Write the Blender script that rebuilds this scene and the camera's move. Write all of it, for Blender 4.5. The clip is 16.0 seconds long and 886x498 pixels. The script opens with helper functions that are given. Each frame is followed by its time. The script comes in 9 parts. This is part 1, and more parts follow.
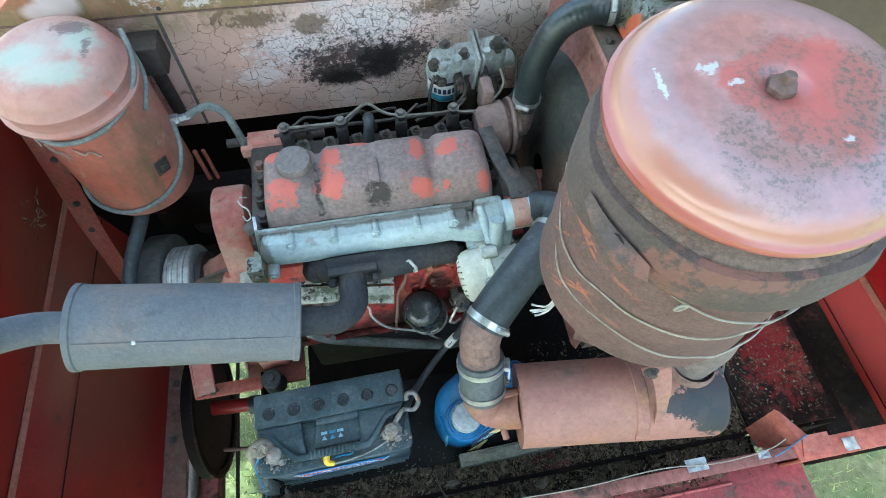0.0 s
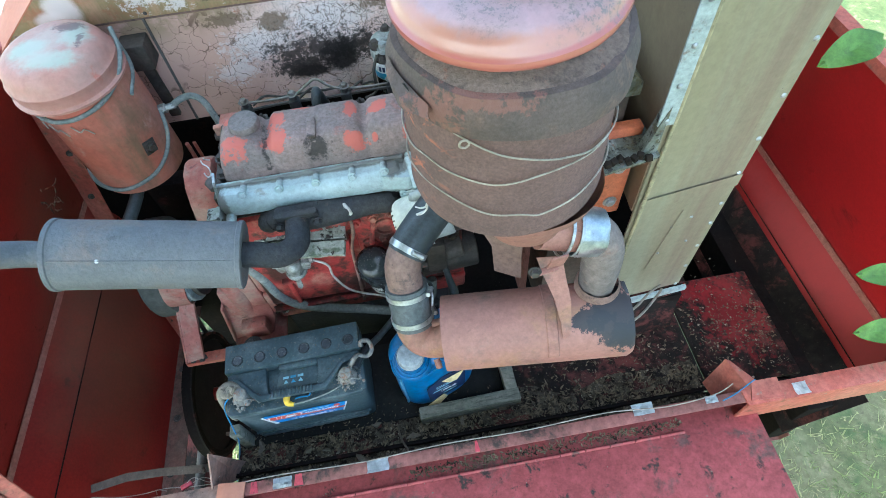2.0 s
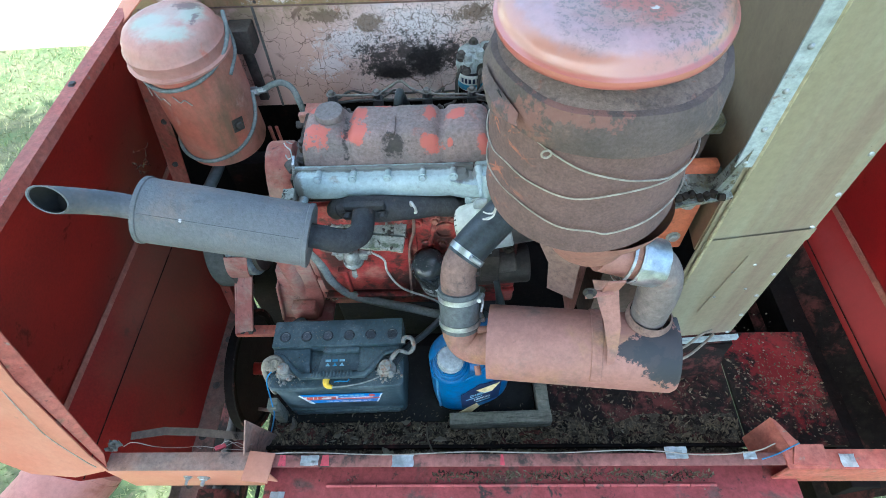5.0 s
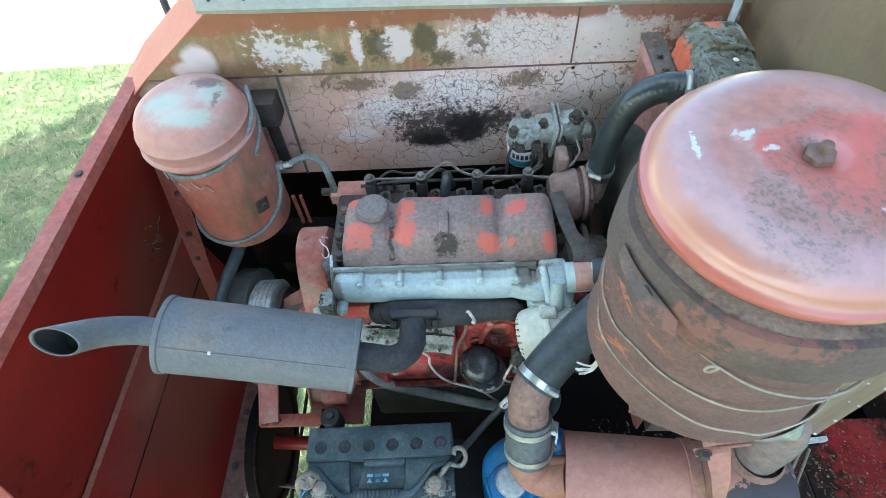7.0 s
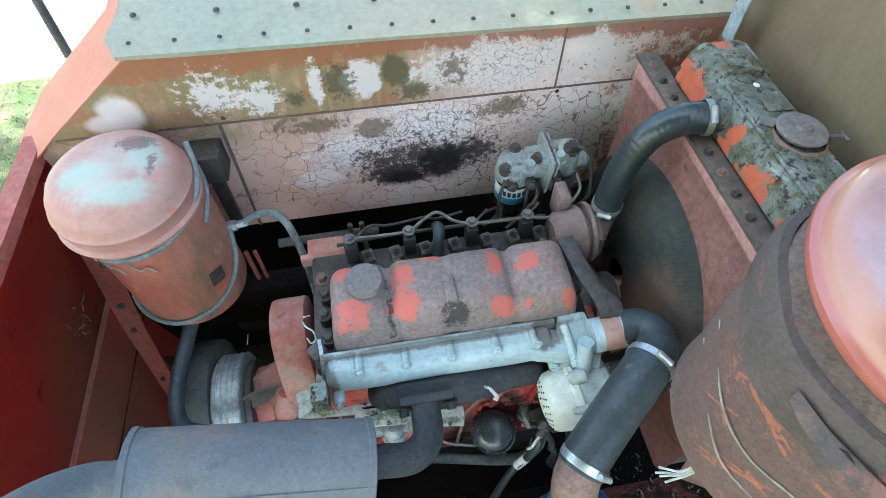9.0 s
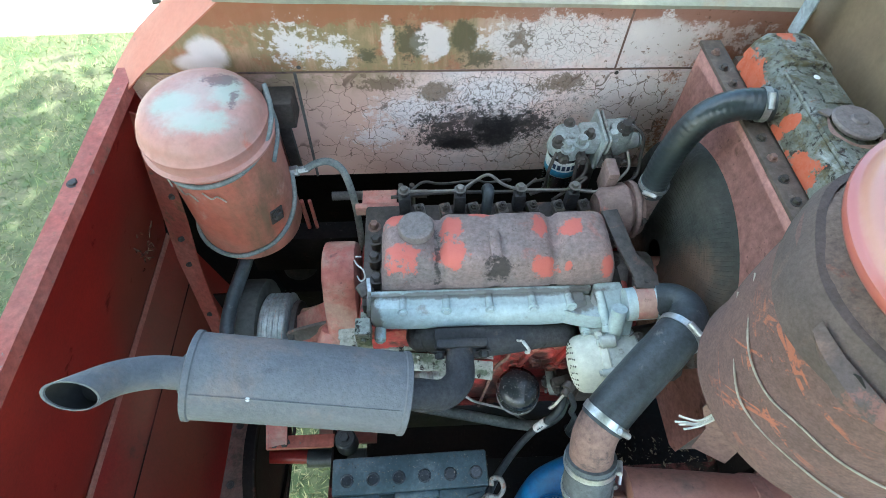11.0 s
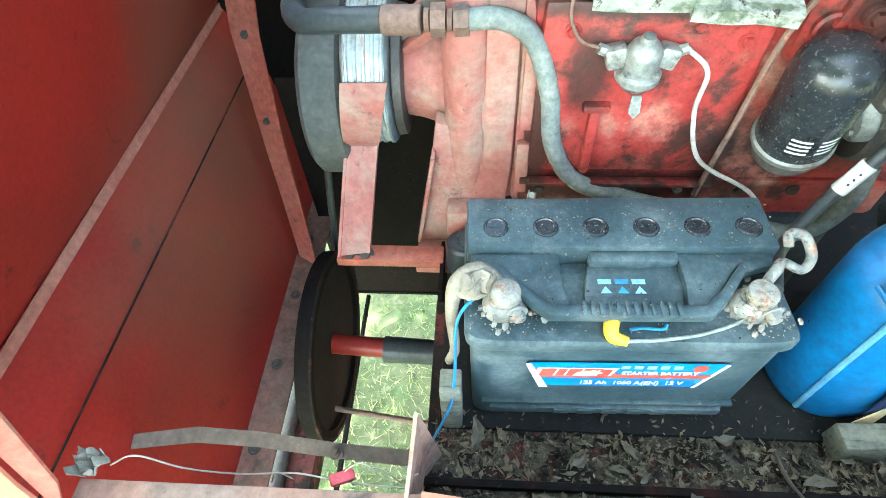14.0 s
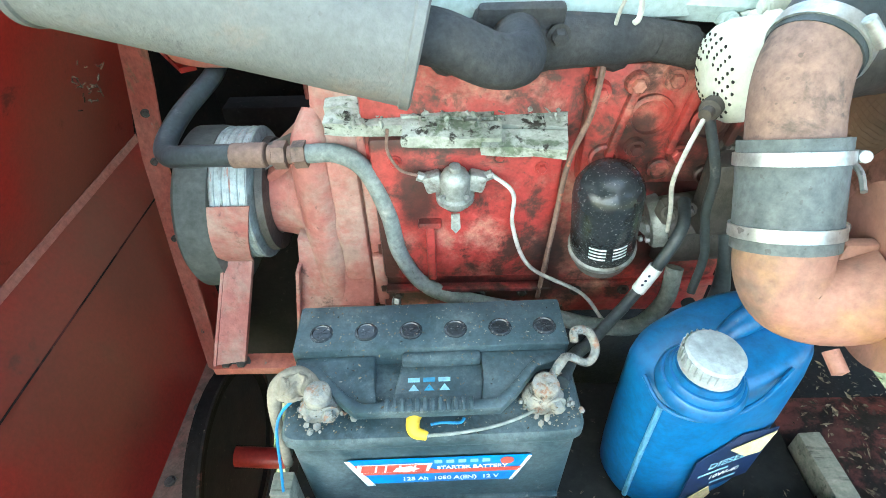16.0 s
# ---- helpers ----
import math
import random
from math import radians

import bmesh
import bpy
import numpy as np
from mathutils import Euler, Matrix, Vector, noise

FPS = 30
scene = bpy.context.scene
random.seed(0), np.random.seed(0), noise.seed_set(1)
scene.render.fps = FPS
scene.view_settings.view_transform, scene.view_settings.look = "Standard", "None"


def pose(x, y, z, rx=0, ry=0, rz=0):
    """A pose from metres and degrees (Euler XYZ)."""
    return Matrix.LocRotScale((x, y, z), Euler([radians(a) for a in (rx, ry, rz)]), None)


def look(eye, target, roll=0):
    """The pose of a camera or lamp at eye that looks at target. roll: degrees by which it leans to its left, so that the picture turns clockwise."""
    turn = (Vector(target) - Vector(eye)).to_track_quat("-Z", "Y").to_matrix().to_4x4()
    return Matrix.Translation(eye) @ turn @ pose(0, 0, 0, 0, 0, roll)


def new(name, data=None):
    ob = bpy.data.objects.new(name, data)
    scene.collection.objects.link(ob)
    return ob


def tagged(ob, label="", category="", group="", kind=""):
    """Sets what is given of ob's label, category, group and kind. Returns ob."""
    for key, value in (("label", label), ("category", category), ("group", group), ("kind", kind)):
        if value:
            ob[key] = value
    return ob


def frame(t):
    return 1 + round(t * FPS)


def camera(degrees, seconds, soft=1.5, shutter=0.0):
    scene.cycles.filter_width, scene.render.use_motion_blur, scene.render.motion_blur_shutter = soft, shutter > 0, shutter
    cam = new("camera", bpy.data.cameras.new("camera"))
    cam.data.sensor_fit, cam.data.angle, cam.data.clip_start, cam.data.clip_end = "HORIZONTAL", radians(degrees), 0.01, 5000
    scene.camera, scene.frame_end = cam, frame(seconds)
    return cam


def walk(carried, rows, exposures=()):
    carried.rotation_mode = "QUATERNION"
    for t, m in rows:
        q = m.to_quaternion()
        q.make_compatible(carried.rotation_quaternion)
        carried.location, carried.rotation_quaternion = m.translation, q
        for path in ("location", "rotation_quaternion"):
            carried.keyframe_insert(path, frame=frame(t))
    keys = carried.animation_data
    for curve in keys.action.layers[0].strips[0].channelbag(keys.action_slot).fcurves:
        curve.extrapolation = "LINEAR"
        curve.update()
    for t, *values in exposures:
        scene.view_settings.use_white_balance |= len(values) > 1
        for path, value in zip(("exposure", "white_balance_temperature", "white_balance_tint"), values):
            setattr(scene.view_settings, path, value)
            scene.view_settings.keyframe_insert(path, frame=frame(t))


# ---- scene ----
cam = camera(78.8, 16.0, 0.8, 0.1)
PATH = [
    (0, (0.136, 0.091, 1.292), (0.35, 1.036, -0.458), 2.8),
    (0.5, (0.154, 0.083, 1.293), (0.491, 1.003, -0.451), 4.1),
    (1, (0.191, 0.047, 1.298), (0.512, 0.98, -0.441), 2.6),
    (1.5, (0.291, -0.058, 1.296), (0.461, 0.975, -0.409), -3.4),
    (2, (0.33, -0.194, 1.278), (0.402, 0.925, -0.378), -6.8),
    (2.5, (0.312, -0.256, 1.27), (0.268, 0.89, -0.368), -8.2),
    (3, (0.298, -0.247, 1.272), (0.214, 0.934, -0.34), -6.7),
    (3.5, (0.286, -0.245, 1.273), (0.207, 0.935, -0.34), -4.5),
    (4, (0.3, -0.237, 1.278), (0.217, 0.942, -0.336), -4.5),
    (6.3, (0.276, -0.192, 1.296), (0.192, 1.006, -0.3), -3.9),
    (6.5, (0.259, -0.146, 1.294), (0.176, 1.055, -0.302), -3.6),
    (7, (0.177, 0.037, 1.307), (0.096, 1.228, -0.298), -5.2),
    (7.5, (0.108, 0.191, 1.291), (0.094, 1.383, -0.316), -6.3),
    (8, (0.085, 0.248, 1.278), (0.187, 1.405, -0.351), -4.7),
    (8.2, (0.079, 0.25, 1.272), (0.233, 1.401, -0.356), -3.2),
    (10.3, (0.006, 0.207, 1.281), (0.153, 1.338, -0.361), 2.5),
    (10.5, (0.003, 0.198, 1.281), (0.125, 1.33, -0.363), 2.1),
    (11, (0.008, 0.158, 1.282), (0.077, 1.29, -0.366), 1.1),
    (11.5, (0.069, 0.045, 1.293), (0.043, 1.169, -0.361), -0.8),
    (12, (0.092, -0.078, 1.249), (0.021, 1.037, -0.41), 0.1),
    (12.5, (0.039, -0.104, 1.172), (-0.105, 0.969, -0.51), -1.1),
    (12.8, (-0.048, -0.07, 1.053), (-0.198, 0.999, -0.631), -2.2),
    (13, (-0.118, -0.048, 0.971), (-0.264, 1.002, -0.725), -3.3),
    (13.5, (-0.185, -0.01, 0.693), (-0.288, 1.083, -0.978), -1.3),
    (14, (-0.193, 0.013, 0.508), (-0.321, 1.254, -1.055), -3.6),
    (14.5, (-0.161, 0.011, 0.479), (-0.286, 1.313, -1.034), -2.9),
    (15, (-0.105, -0.011, 0.509), (-0.228, 1.362, -0.941), -2.7),
    (15.5, (-0.038, -0.023, 0.541), (-0.11, 1.435, -0.826), -2.3),
    (15.7, (-0.024, -0.026, 0.545), (-0.077, 1.457, -0.795), -2.3),
    (16, (-0.012, -0.029, 0.559), (-0.035, 1.489, -0.743), -1.8),
]
walk(cam, [(t, look(eye, target, roll)) for t, eye, target, roll in PATH], [(0.0, 2.5, 5700, -10.0), (0.5, 2.54, 5700, -10.0), (1.0, 2.5, 5650, -10.0), (2.0, 2.46, 5500, -9.0), (3.5, 2.42, 5350, -6.0), (6.5, 2.42, 5550, -7.0), (8.0, 2.52, 5700, -8.0), (11.0, 2.52, 5650, -7.0), (12.5, 2.6, 5450, -6.0), (13.0, 2.9, 5750, -5.0),
    (13.5, 3.35, 6100, -6.0), (14.0, 3.95, 6100, -14.0), (15.0, 4.0, 6050, -16.0), (16.0, 3.55, 6150, -13.0)])

# ---- light ----
SUN_TO = Vector((-0.45, -0.38, 0.8)).normalized()
world = bpy.data.worlds.new("sky")
scene.world = world
world.use_nodes = True
_n, _l = world.node_tree.nodes, world.node_tree.links
_sky = _n.new("ShaderNodeTexSky")
_sky.sky_type = "NISHITA"
_sky.sun_disc = False
_sky.sun_elevation = math.asin(SUN_TO.z)
_sky.sun_rotation = math.atan2(SUN_TO.x, SUN_TO.y)
_sky.air_density, _sky.dust_density, _sky.ozone_density = 1.0, 5.0, 0.4
_n["Background"].inputs["Strength"].default_value = 0.15
_l.new(_sky.outputs["Color"], _n["Background"].inputs["Color"])
sun = new("sun", bpy.data.lights.new("sun", "SUN"))
sun.data.energy, sun.data.angle, sun.data.color = 4.0, radians(0.55), (1.0, 0.93, 0.82)
sun.matrix_world = look(SUN_TO * 30, (0, 0, 0))


# ---- materials ----
def ramp_between(nt, value, low, high):
    node = nt.nodes.new("ShaderNodeMapRange")
    node.interpolation_type = "SMOOTHSTEP"
    nt.links.new(value, node.inputs["Value"])
    node.inputs["From Min"].default_value, node.inputs["From Max"].default_value = low, high
    return node.outputs["Result"]


def noise_out(nt, coords, scale, detail=5.0, rough=0.6, shift=(0, 0, 0), stretch=(1, 1, 1), warp=0.0):
    mp = nt.nodes.new("ShaderNodeMapping")
    nt.links.new(coords, mp.inputs["Vector"])
    mp.inputs["Location"].default_value = shift
    mp.inputs["Scale"].default_value = stretch
    tx = nt.nodes.new("ShaderNodeTexNoise")
    nt.links.new(mp.outputs["Vector"], tx.inputs["Vector"])
    tx.inputs["Scale"].default_value, tx.inputs["Detail"].default_value = scale, detail
    tx.inputs["Roughness"].default_value, tx.inputs["Distortion"].default_value = rough, warp
    return tx.outputs["Fac"]


def mix_colour(nt, fac, a, b):
    mx = nt.nodes.new("ShaderNodeMix")
    mx.data_type = "RGBA"
    if isinstance(fac, float):
        mx.inputs[0].default_value = fac
    else:
        nt.links.new(fac, mx.inputs[0])
    for slot, c in ((6, a), (7, b)):
        if isinstance(c, tuple):
            mx.inputs[slot].default_value = (*c[:3], 1)
        else:
            nt.links.new(c, mx.inputs[slot])
    return mx.outputs[2]


def math_node(nt, op, a, b):
    m = nt.nodes.new("ShaderNodeMath")
    m.operation = op
    m.use_clamp = True
    for i, v in enumerate((a, b)):
        if isinstance(v, (int, float)):
            m.inputs[i].default_value = v
        else:
            nt.links.new(v, m.inputs[i])
    return m.outputs[0]


def material(name, base, second=None, scale=7.0, rough=0.6, metal=0.0, layers=(), bump=0.15, grain=120.0,
             stretch=(1, 1, 1), per_piece=0.0, specular=0.35, extra=None, coat=0.0, mottle=0.6, fine=1.0):
    """A worn surface: two mixed base tones, patches of other colours laid over them, fine grain and relief."""
    m = bpy.data.materials.new(name)
    m.use_nodes = True
    nt = m.node_tree
    bsdf = nt.nodes["Principled BSDF"]
    co = nt.nodes.new("ShaderNodeTexCoord").outputs["Object"]
    second = second or tuple(c * 0.7 for c in base)
    big = noise_out(nt, co, scale, 6, 0.62, (3.1, 1.7, 0.4), stretch)
    colour = mix_colour(nt, ramp_between(nt, big, 0.35, 0.68), base, second)
    rgh = None
    height = noise_out(nt, co, grain, 3, 0.6)
    for i, (lc, lscale, thr, soft, lrough, lstretch) in enumerate(layers):
        f = noise_out(nt, co, lscale, 8, 0.68, (i * 5.3 + 1.1, i * 2.9, 7.7 - i), lstretch, 0.3)
        fac = ramp_between(nt, f, thr - soft, thr + soft)
        colour = mix_colour(nt, fac, colour, lc)
        r = nt.nodes.new("ShaderNodeMix")
        nt.links.new(fac, r.inputs[0])
        if rgh is None:
            r.inputs[2].default_value = rough
        else:
            nt.links.new(rgh, r.inputs[2])
        r.inputs[3].default_value = lrough
        rgh = r.outputs[0]
    dots = noise_out(nt, co, grain * 0.6, 4, 0.7, (9, 4, 2))
    dark = nt.nodes.new("ShaderNodeMix")
    dark.data_type, dark.blend_type = "RGBA", "MULTIPLY"
    dark.inputs[0].default_value = 0.7 * fine
    nt.links.new(colour, dark.inputs[6])
    tone = nt.nodes.new("ShaderNodeMapRange")
    nt.links.new(dots, tone.inputs["Value"])
    tone.inputs["From Min"].default_value, tone.inputs["From Max"].default_value = 0.3, 0.7
    tone.inputs["To Min"].default_value, tone.inputs["To Max"].default_value = 0.56, 1.34
    nt.links.new(tone.outputs["Result"], dark.inputs[7])
    colour = dark.outputs[2]
    if mottle and grain:
        # specks of dirt and worn spots between the large patches and the grain
        worn = nt.nodes.new("ShaderNodeMix")
        worn.data_type, worn.blend_type = "RGBA", "MULTIPLY"
        worn.inputs[0].default_value = 0.75 * mottle
        nt.links.new(colour, worn.inputs[6])
        mt = nt.nodes.new("ShaderNodeMapRange")
        nt.links.new(noise_out(nt, co, grain * 0.17, 7, 0.75, (2, 8, 5)), mt.inputs["Value"])
        mt.inputs["From Min"].default_value, mt.inputs["From Max"].default_value = 0.32, 0.66
        mt.inputs["To Min"].default_value, mt.inputs["To Max"].default_value = 0.62, 1.26
        nt.links.new(mt.outputs["Result"], worn.inputs[7])
        colour = worn.outputs[2]
        speck = ramp_between(nt, noise_out(nt, co, grain * 0.9, 2, 0.5, (6, 3, 8)), 0.665, 0.7)
        where = ramp_between(nt, noise_out(nt, co, grain * 0.06, 3, 0.6, (1, 7, 3)), 0.42, 0.62)
        colour = mix_colour(nt, math_node(nt, "MULTIPLY", math_node(nt, "MULTIPLY", speck, where), 0.8 * mottle), colour, SPECK)
    if per_piece:
        info = nt.nodes.new("ShaderNodeObjectInfo")
        hsv = nt.nodes.new("ShaderNodeHueSaturation")
        v = nt.nodes.new("ShaderNodeMapRange")
        nt.links.new(info.outputs["Random"], v.inputs["Value"])
        v.inputs["To Min"].default_value, v.inputs["To Max"].default_value = 1 - per_piece, 1 + per_piece
        nt.links.new(v.outputs["Result"], hsv.inputs["Value"])
        nt.links.new(colour, hsv.inputs["Color"])
        colour = hsv.outputs["Color"]
    if extra:
        colour = extra(nt, co, colour)
    nt.links.new(colour, bsdf.inputs["Base Color"])
    if rgh is None:
        bsdf.inputs["Roughness"].default_value = rough
    else:
        nt.links.new(rgh, bsdf.inputs["Roughness"])
    bsdf.inputs["Metallic"].default_value = metal
    bsdf.inputs["Specular IOR Level"].default_value = specular
    if coat:
        bsdf.inputs["Coat Weight"].default_value, bsdf.inputs["Coat Roughness"].default_value = coat, 0.22
    if bump:
        bp = nt.nodes.new("ShaderNodeBump")
        bp.inputs["Strength"].default_value = bump
        bp.inputs["Distance"].default_value = 0.002
        nt.links.new(height, bp.inputs["Height"])
        nt.links.new(bp.outputs["Normal"], bsdf.inputs["Normal"])
    return m


def patches(colour, spots, base=(0, 0, 0), scale=40.0, ragged=1.4, edge=0.1, strength=0.92, then=None):
    """Stains or bare paint at places of the thing: each spot is (place, radii), with an uneven edge."""
    def lay(nt, co, col):
        for i, (at, radii) in enumerate(spots):
            rel = nt.nodes.new("ShaderNodeVectorMath")
            rel.operation = "SUBTRACT"
            nt.links.new(co, rel.inputs[0])
            rel.inputs[1].default_value = tuple(p - b for p, b in zip(at, base))
            sc = nt.nodes.new("ShaderNodeVectorMath")
            sc.operation = "DIVIDE"
            nt.links.new(rel.outputs[0], sc.inputs[0])
            sc.inputs[1].default_value = radii
            ln = nt.nodes.new("ShaderNodeVectorMath")
            ln.operation = "LENGTH"
            nt.links.new(sc.outputs[0], ln.inputs[0])
            e = nt.nodes.new("ShaderNodeMath")
            e.operation = "MULTIPLY_ADD"
            nt.links.new(noise_out(nt, co, scale, 8, 0.72, (i * 3.7, i * 1.9, 2.3)), e.inputs[0])
            e.inputs[1].default_value = ragged
            nt.links.new(ln.outputs["Value"], e.inputs[2])
            level = 1 + ragged * 0.5
            fac = math_node(nt, "MULTIPLY", ramp_between(nt, e.outputs[0], level + edge, level - edge), strength)
            col = mix_colour(nt, fac, col, colour)
        return then(nt, co, col) if then else col
    return lay


ONE = (1, 1, 1)
SPECK = (0.05, 0.04, 0.034)
RUST, DUST, SOOT = (0.12, 0.055, 0.03), (0.27, 0.22, 0.18), (0.015, 0.014, 0.013)

RED_SIDE = material("red_enamel_side", (0.32, 0.022, 0.017), (0.25, 0.021, 0.017), 3.0, 0.34, layers=[
    ((0.26, 0.06, 0.035), 2.2, 0.68, 0.12, 0.5, ONE), ((0.13, 0.025, 0.02), 9, 0.66, 0.05, 0.6, ONE)], bump=0.05, grain=200, mottle=0.2, fine=0.6,
extra=patches((0.15, 0.085, 0.05), [((-0.74, 0.75, -0.3), (0.25, 0.35, 0.22)), ((-0.74, 0.95, -0.02), (0.25, 0.2, 0.25))], scale=5, ragged=1.6, edge=0.6, strength=0.5))
RED_LIGHT = material("red_enamel_edge", (0.37, 0.09, 0.065), (0.4, 0.14, 0.105), 6.0, 0.55, layers=[
    ((0.25, 0.12, 0.08), 14, 0.62, 0.05, 0.75, ONE), (DUST, 40, 0.66, 0.05, 0.8, ONE)], bump=0.08)
PEACH = material("faded_orange_paint", (0.47, 0.16, 0.1), (0.5, 0.22, 0.145), 4.0, 0.55, layers=[
    ((0.46, 0.15, 0.09), 3, 0.64, 0.12, 0.6, ONE), ((0.3, 0.2, 0.14), 26, 0.7, 0.04, 0.8, ONE)], bump=0.06, mottle=0.1, fine=0.25)
RED_DECK = material("worn_red_deck_paint", (0.12, 0.034, 0.029), (0.065, 0.026, 0.022), 6.0, 0.72, layers=[
    ((0.014, 0.011, 0.01), 8, 0.47, 0.06, 0.9, ONE), ((0.02, 0.016, 0.013), 22, 0.56, 0.05, 0.9, ONE),
    ((0.13, 0.1, 0.075), 70, 0.68, 0.05, 0.9, ONE)], bump=0.4, grain=90, specular=0.2,
    extra=patches((0.29, 0.018, 0.024), [((1.19, 0.43, -0.2), (0.08, 0.13, 0.05)), ((1.1, 0.49, -0.2), (0.08, 0.03, 0.05))], scale=40, ragged=5.5, edge=0.5, strength=0.5))
PINK_LID = material("faded_pink_red_lid", (0.36, 0.08, 0.082), (0.28, 0.06, 0.062), 4.0, 0.6, layers=[
    ((0.16, 0.085, 0.075), 9, 0.6, 0.06, 0.8, ONE), ((0.06, 0.045, 0.04), 24, 0.62, 0.05, 0.85, ONE)], bump=0.2)
ENGINE_BASE = (0.12, 0.74, -0.2)
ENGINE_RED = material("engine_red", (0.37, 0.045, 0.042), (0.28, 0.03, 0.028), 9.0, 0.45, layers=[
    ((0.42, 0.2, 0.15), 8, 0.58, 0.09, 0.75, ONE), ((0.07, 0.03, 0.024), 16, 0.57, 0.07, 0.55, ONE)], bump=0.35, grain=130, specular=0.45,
    # dark patches low on the block, under the boards and behind the units
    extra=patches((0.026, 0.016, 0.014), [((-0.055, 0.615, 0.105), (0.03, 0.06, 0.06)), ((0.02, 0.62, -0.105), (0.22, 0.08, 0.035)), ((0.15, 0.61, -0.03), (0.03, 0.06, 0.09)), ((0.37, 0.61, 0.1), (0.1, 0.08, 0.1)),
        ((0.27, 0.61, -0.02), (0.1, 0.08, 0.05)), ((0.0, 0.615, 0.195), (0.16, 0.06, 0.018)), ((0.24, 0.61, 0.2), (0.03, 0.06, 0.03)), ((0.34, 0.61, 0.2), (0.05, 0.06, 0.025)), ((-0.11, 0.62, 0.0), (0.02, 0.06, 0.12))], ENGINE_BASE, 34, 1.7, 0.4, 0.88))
HOUSING_RED = material("dusty_pink_cast", (0.4, 0.155, 0.13), (0.34, 0.105, 0.085), 10.0, 0.6, layers=[
    ((0.38, 0.24, 0.195), 9, 0.53, 0.1, 0.8, ONE), ((0.12, 0.07, 0.06), 22, 0.66, 0.06, 0.8, ONE)], bump=0.3, grain=140, mottle=0.5, fine=0.6)
COVER = material("dusty_valve_cover_paint", (0.2, 0.165, 0.155), (0.25, 0.18, 0.165), 9.0, 0.7, layers=[
    ((0.3, 0.16, 0.14), 12, 0.62, 0.05, 0.7, ONE), ((0.1, 0.08, 0.07), 24, 0.66, 0.05, 0.85, ONE)], bump=0.3, grain=200,
    extra=patches((0.5, 0.125, 0.095), [((-0.03, 0.697, 0.46), (0.0304, 0.0224, 0.032)), ((0.06, 0.755, 0.48), (0.0192, 0.0272, 0.032)), ((0.058, 0.70, 0.475), (0.024, 0.0272, 0.04)), ((-0.048, 0.785, 0.47), (0.016, 0.0224, 0.032)),
        ((0.226, 0.754, 0.48), (0.0152, 0.0208, 0.032)), ((0.227, 0.676, 0.465), (0.0224, 0.016, 0.032)), ((0.283, 0.747, 0.48), (0.0184, 0.0192, 0.032)), ((0.342, 0.678, 0.45), (0.0112, 0.0144, 0.032)), ((0.269, 0.677, 0.46), (0.0056, 0.0056, 0.024)), ((0.11, 0.79, 0.475), (0.024, 0.0112, 0.024))], ENGINE_BASE, 32, 3.6, 0.14, 0.9,
        # the narrow dark patch puts the first groove's shade into the colour
        then=patches((0.03, 0.026, 0.024), [((0.143, 0.675, 0.46), (0.024, 0.016, 0.03)), ((0.032, 0.72, 0.44), (0.008, 0.06, 0.03))], ENGINE_BASE, 60, 3.0, 0.25, 0.85)))
CAP_DUST = material("dusty_grey_filler_cap", (0.165, 0.145, 0.14), (0.2, 0.165, 0.155), 20.0, 0.75, bump=0.3, grain=200)
CANISTER = material("oxidised_red_tank", (0.47, 0.14, 0.095), (0.42, 0.2, 0.15), 6.0, 0.55, layers=[
    ((0.2, 0.12, 0.075), 5, 0.6, 0.1, 0.7, (1, 1, 0.35)), ((0.5, 0.36, 0.31), 7, 0.65, 0.08, 0.6, ONE),
    (RUST, 45, 0.71, 0.03, 0.9, ONE)], bump=0.12, mottle=0.3, fine=0.4)
CAP_TOP = material("bleached_cap_paint", (0.45, 0.21, 0.17), (0.46, 0.27, 0.225), 7.0, 0.56, layers=[
    ((0.48, 0.15, 0.1), 12, 0.66, 0.07, 0.5, ONE), ((0.16, 0.11, 0.1), 24, 0.73, 0.03, 0.8, ONE)], bump=0.1, mottle=0.2, fine=0.35, specular=0.5,
    extra=patches((0.4, 0.49, 0.41), [((-0.455, 0.975, 0.6), (0.035, 0.03, 0.03)), ((-0.40, 0.93, 0.59), (0.05, 0.025, 0.03)), ((-0.36, 1.01, 0.6), (0.03, 0.04, 0.03))], (-0.415, 1.005, 0.19), 18, 2.5, 0.5, 0.75,
        then=patches((0.5, 0.47, 0.41), [((-0.41, 0.985, 0.605), (0.045, 0.05, 0.03)), ((-0.43, 0.94, 0.6), (0.05, 0.02, 0.03))], (-0.415, 1.005, 0.19), 22, 3.0, 0.5, 0.4,
        then=patches((0.15, 0.09, 0.09), [((-0.375, 1.04, 0.6), (0.035, 0.018, 0.03)), ((-0.345, 0.99, 0.57), (0.008, 0.03, 0.04))], (-0.415, 1.005, 0.19), 60, 3.0, 0.3, 0.8))))
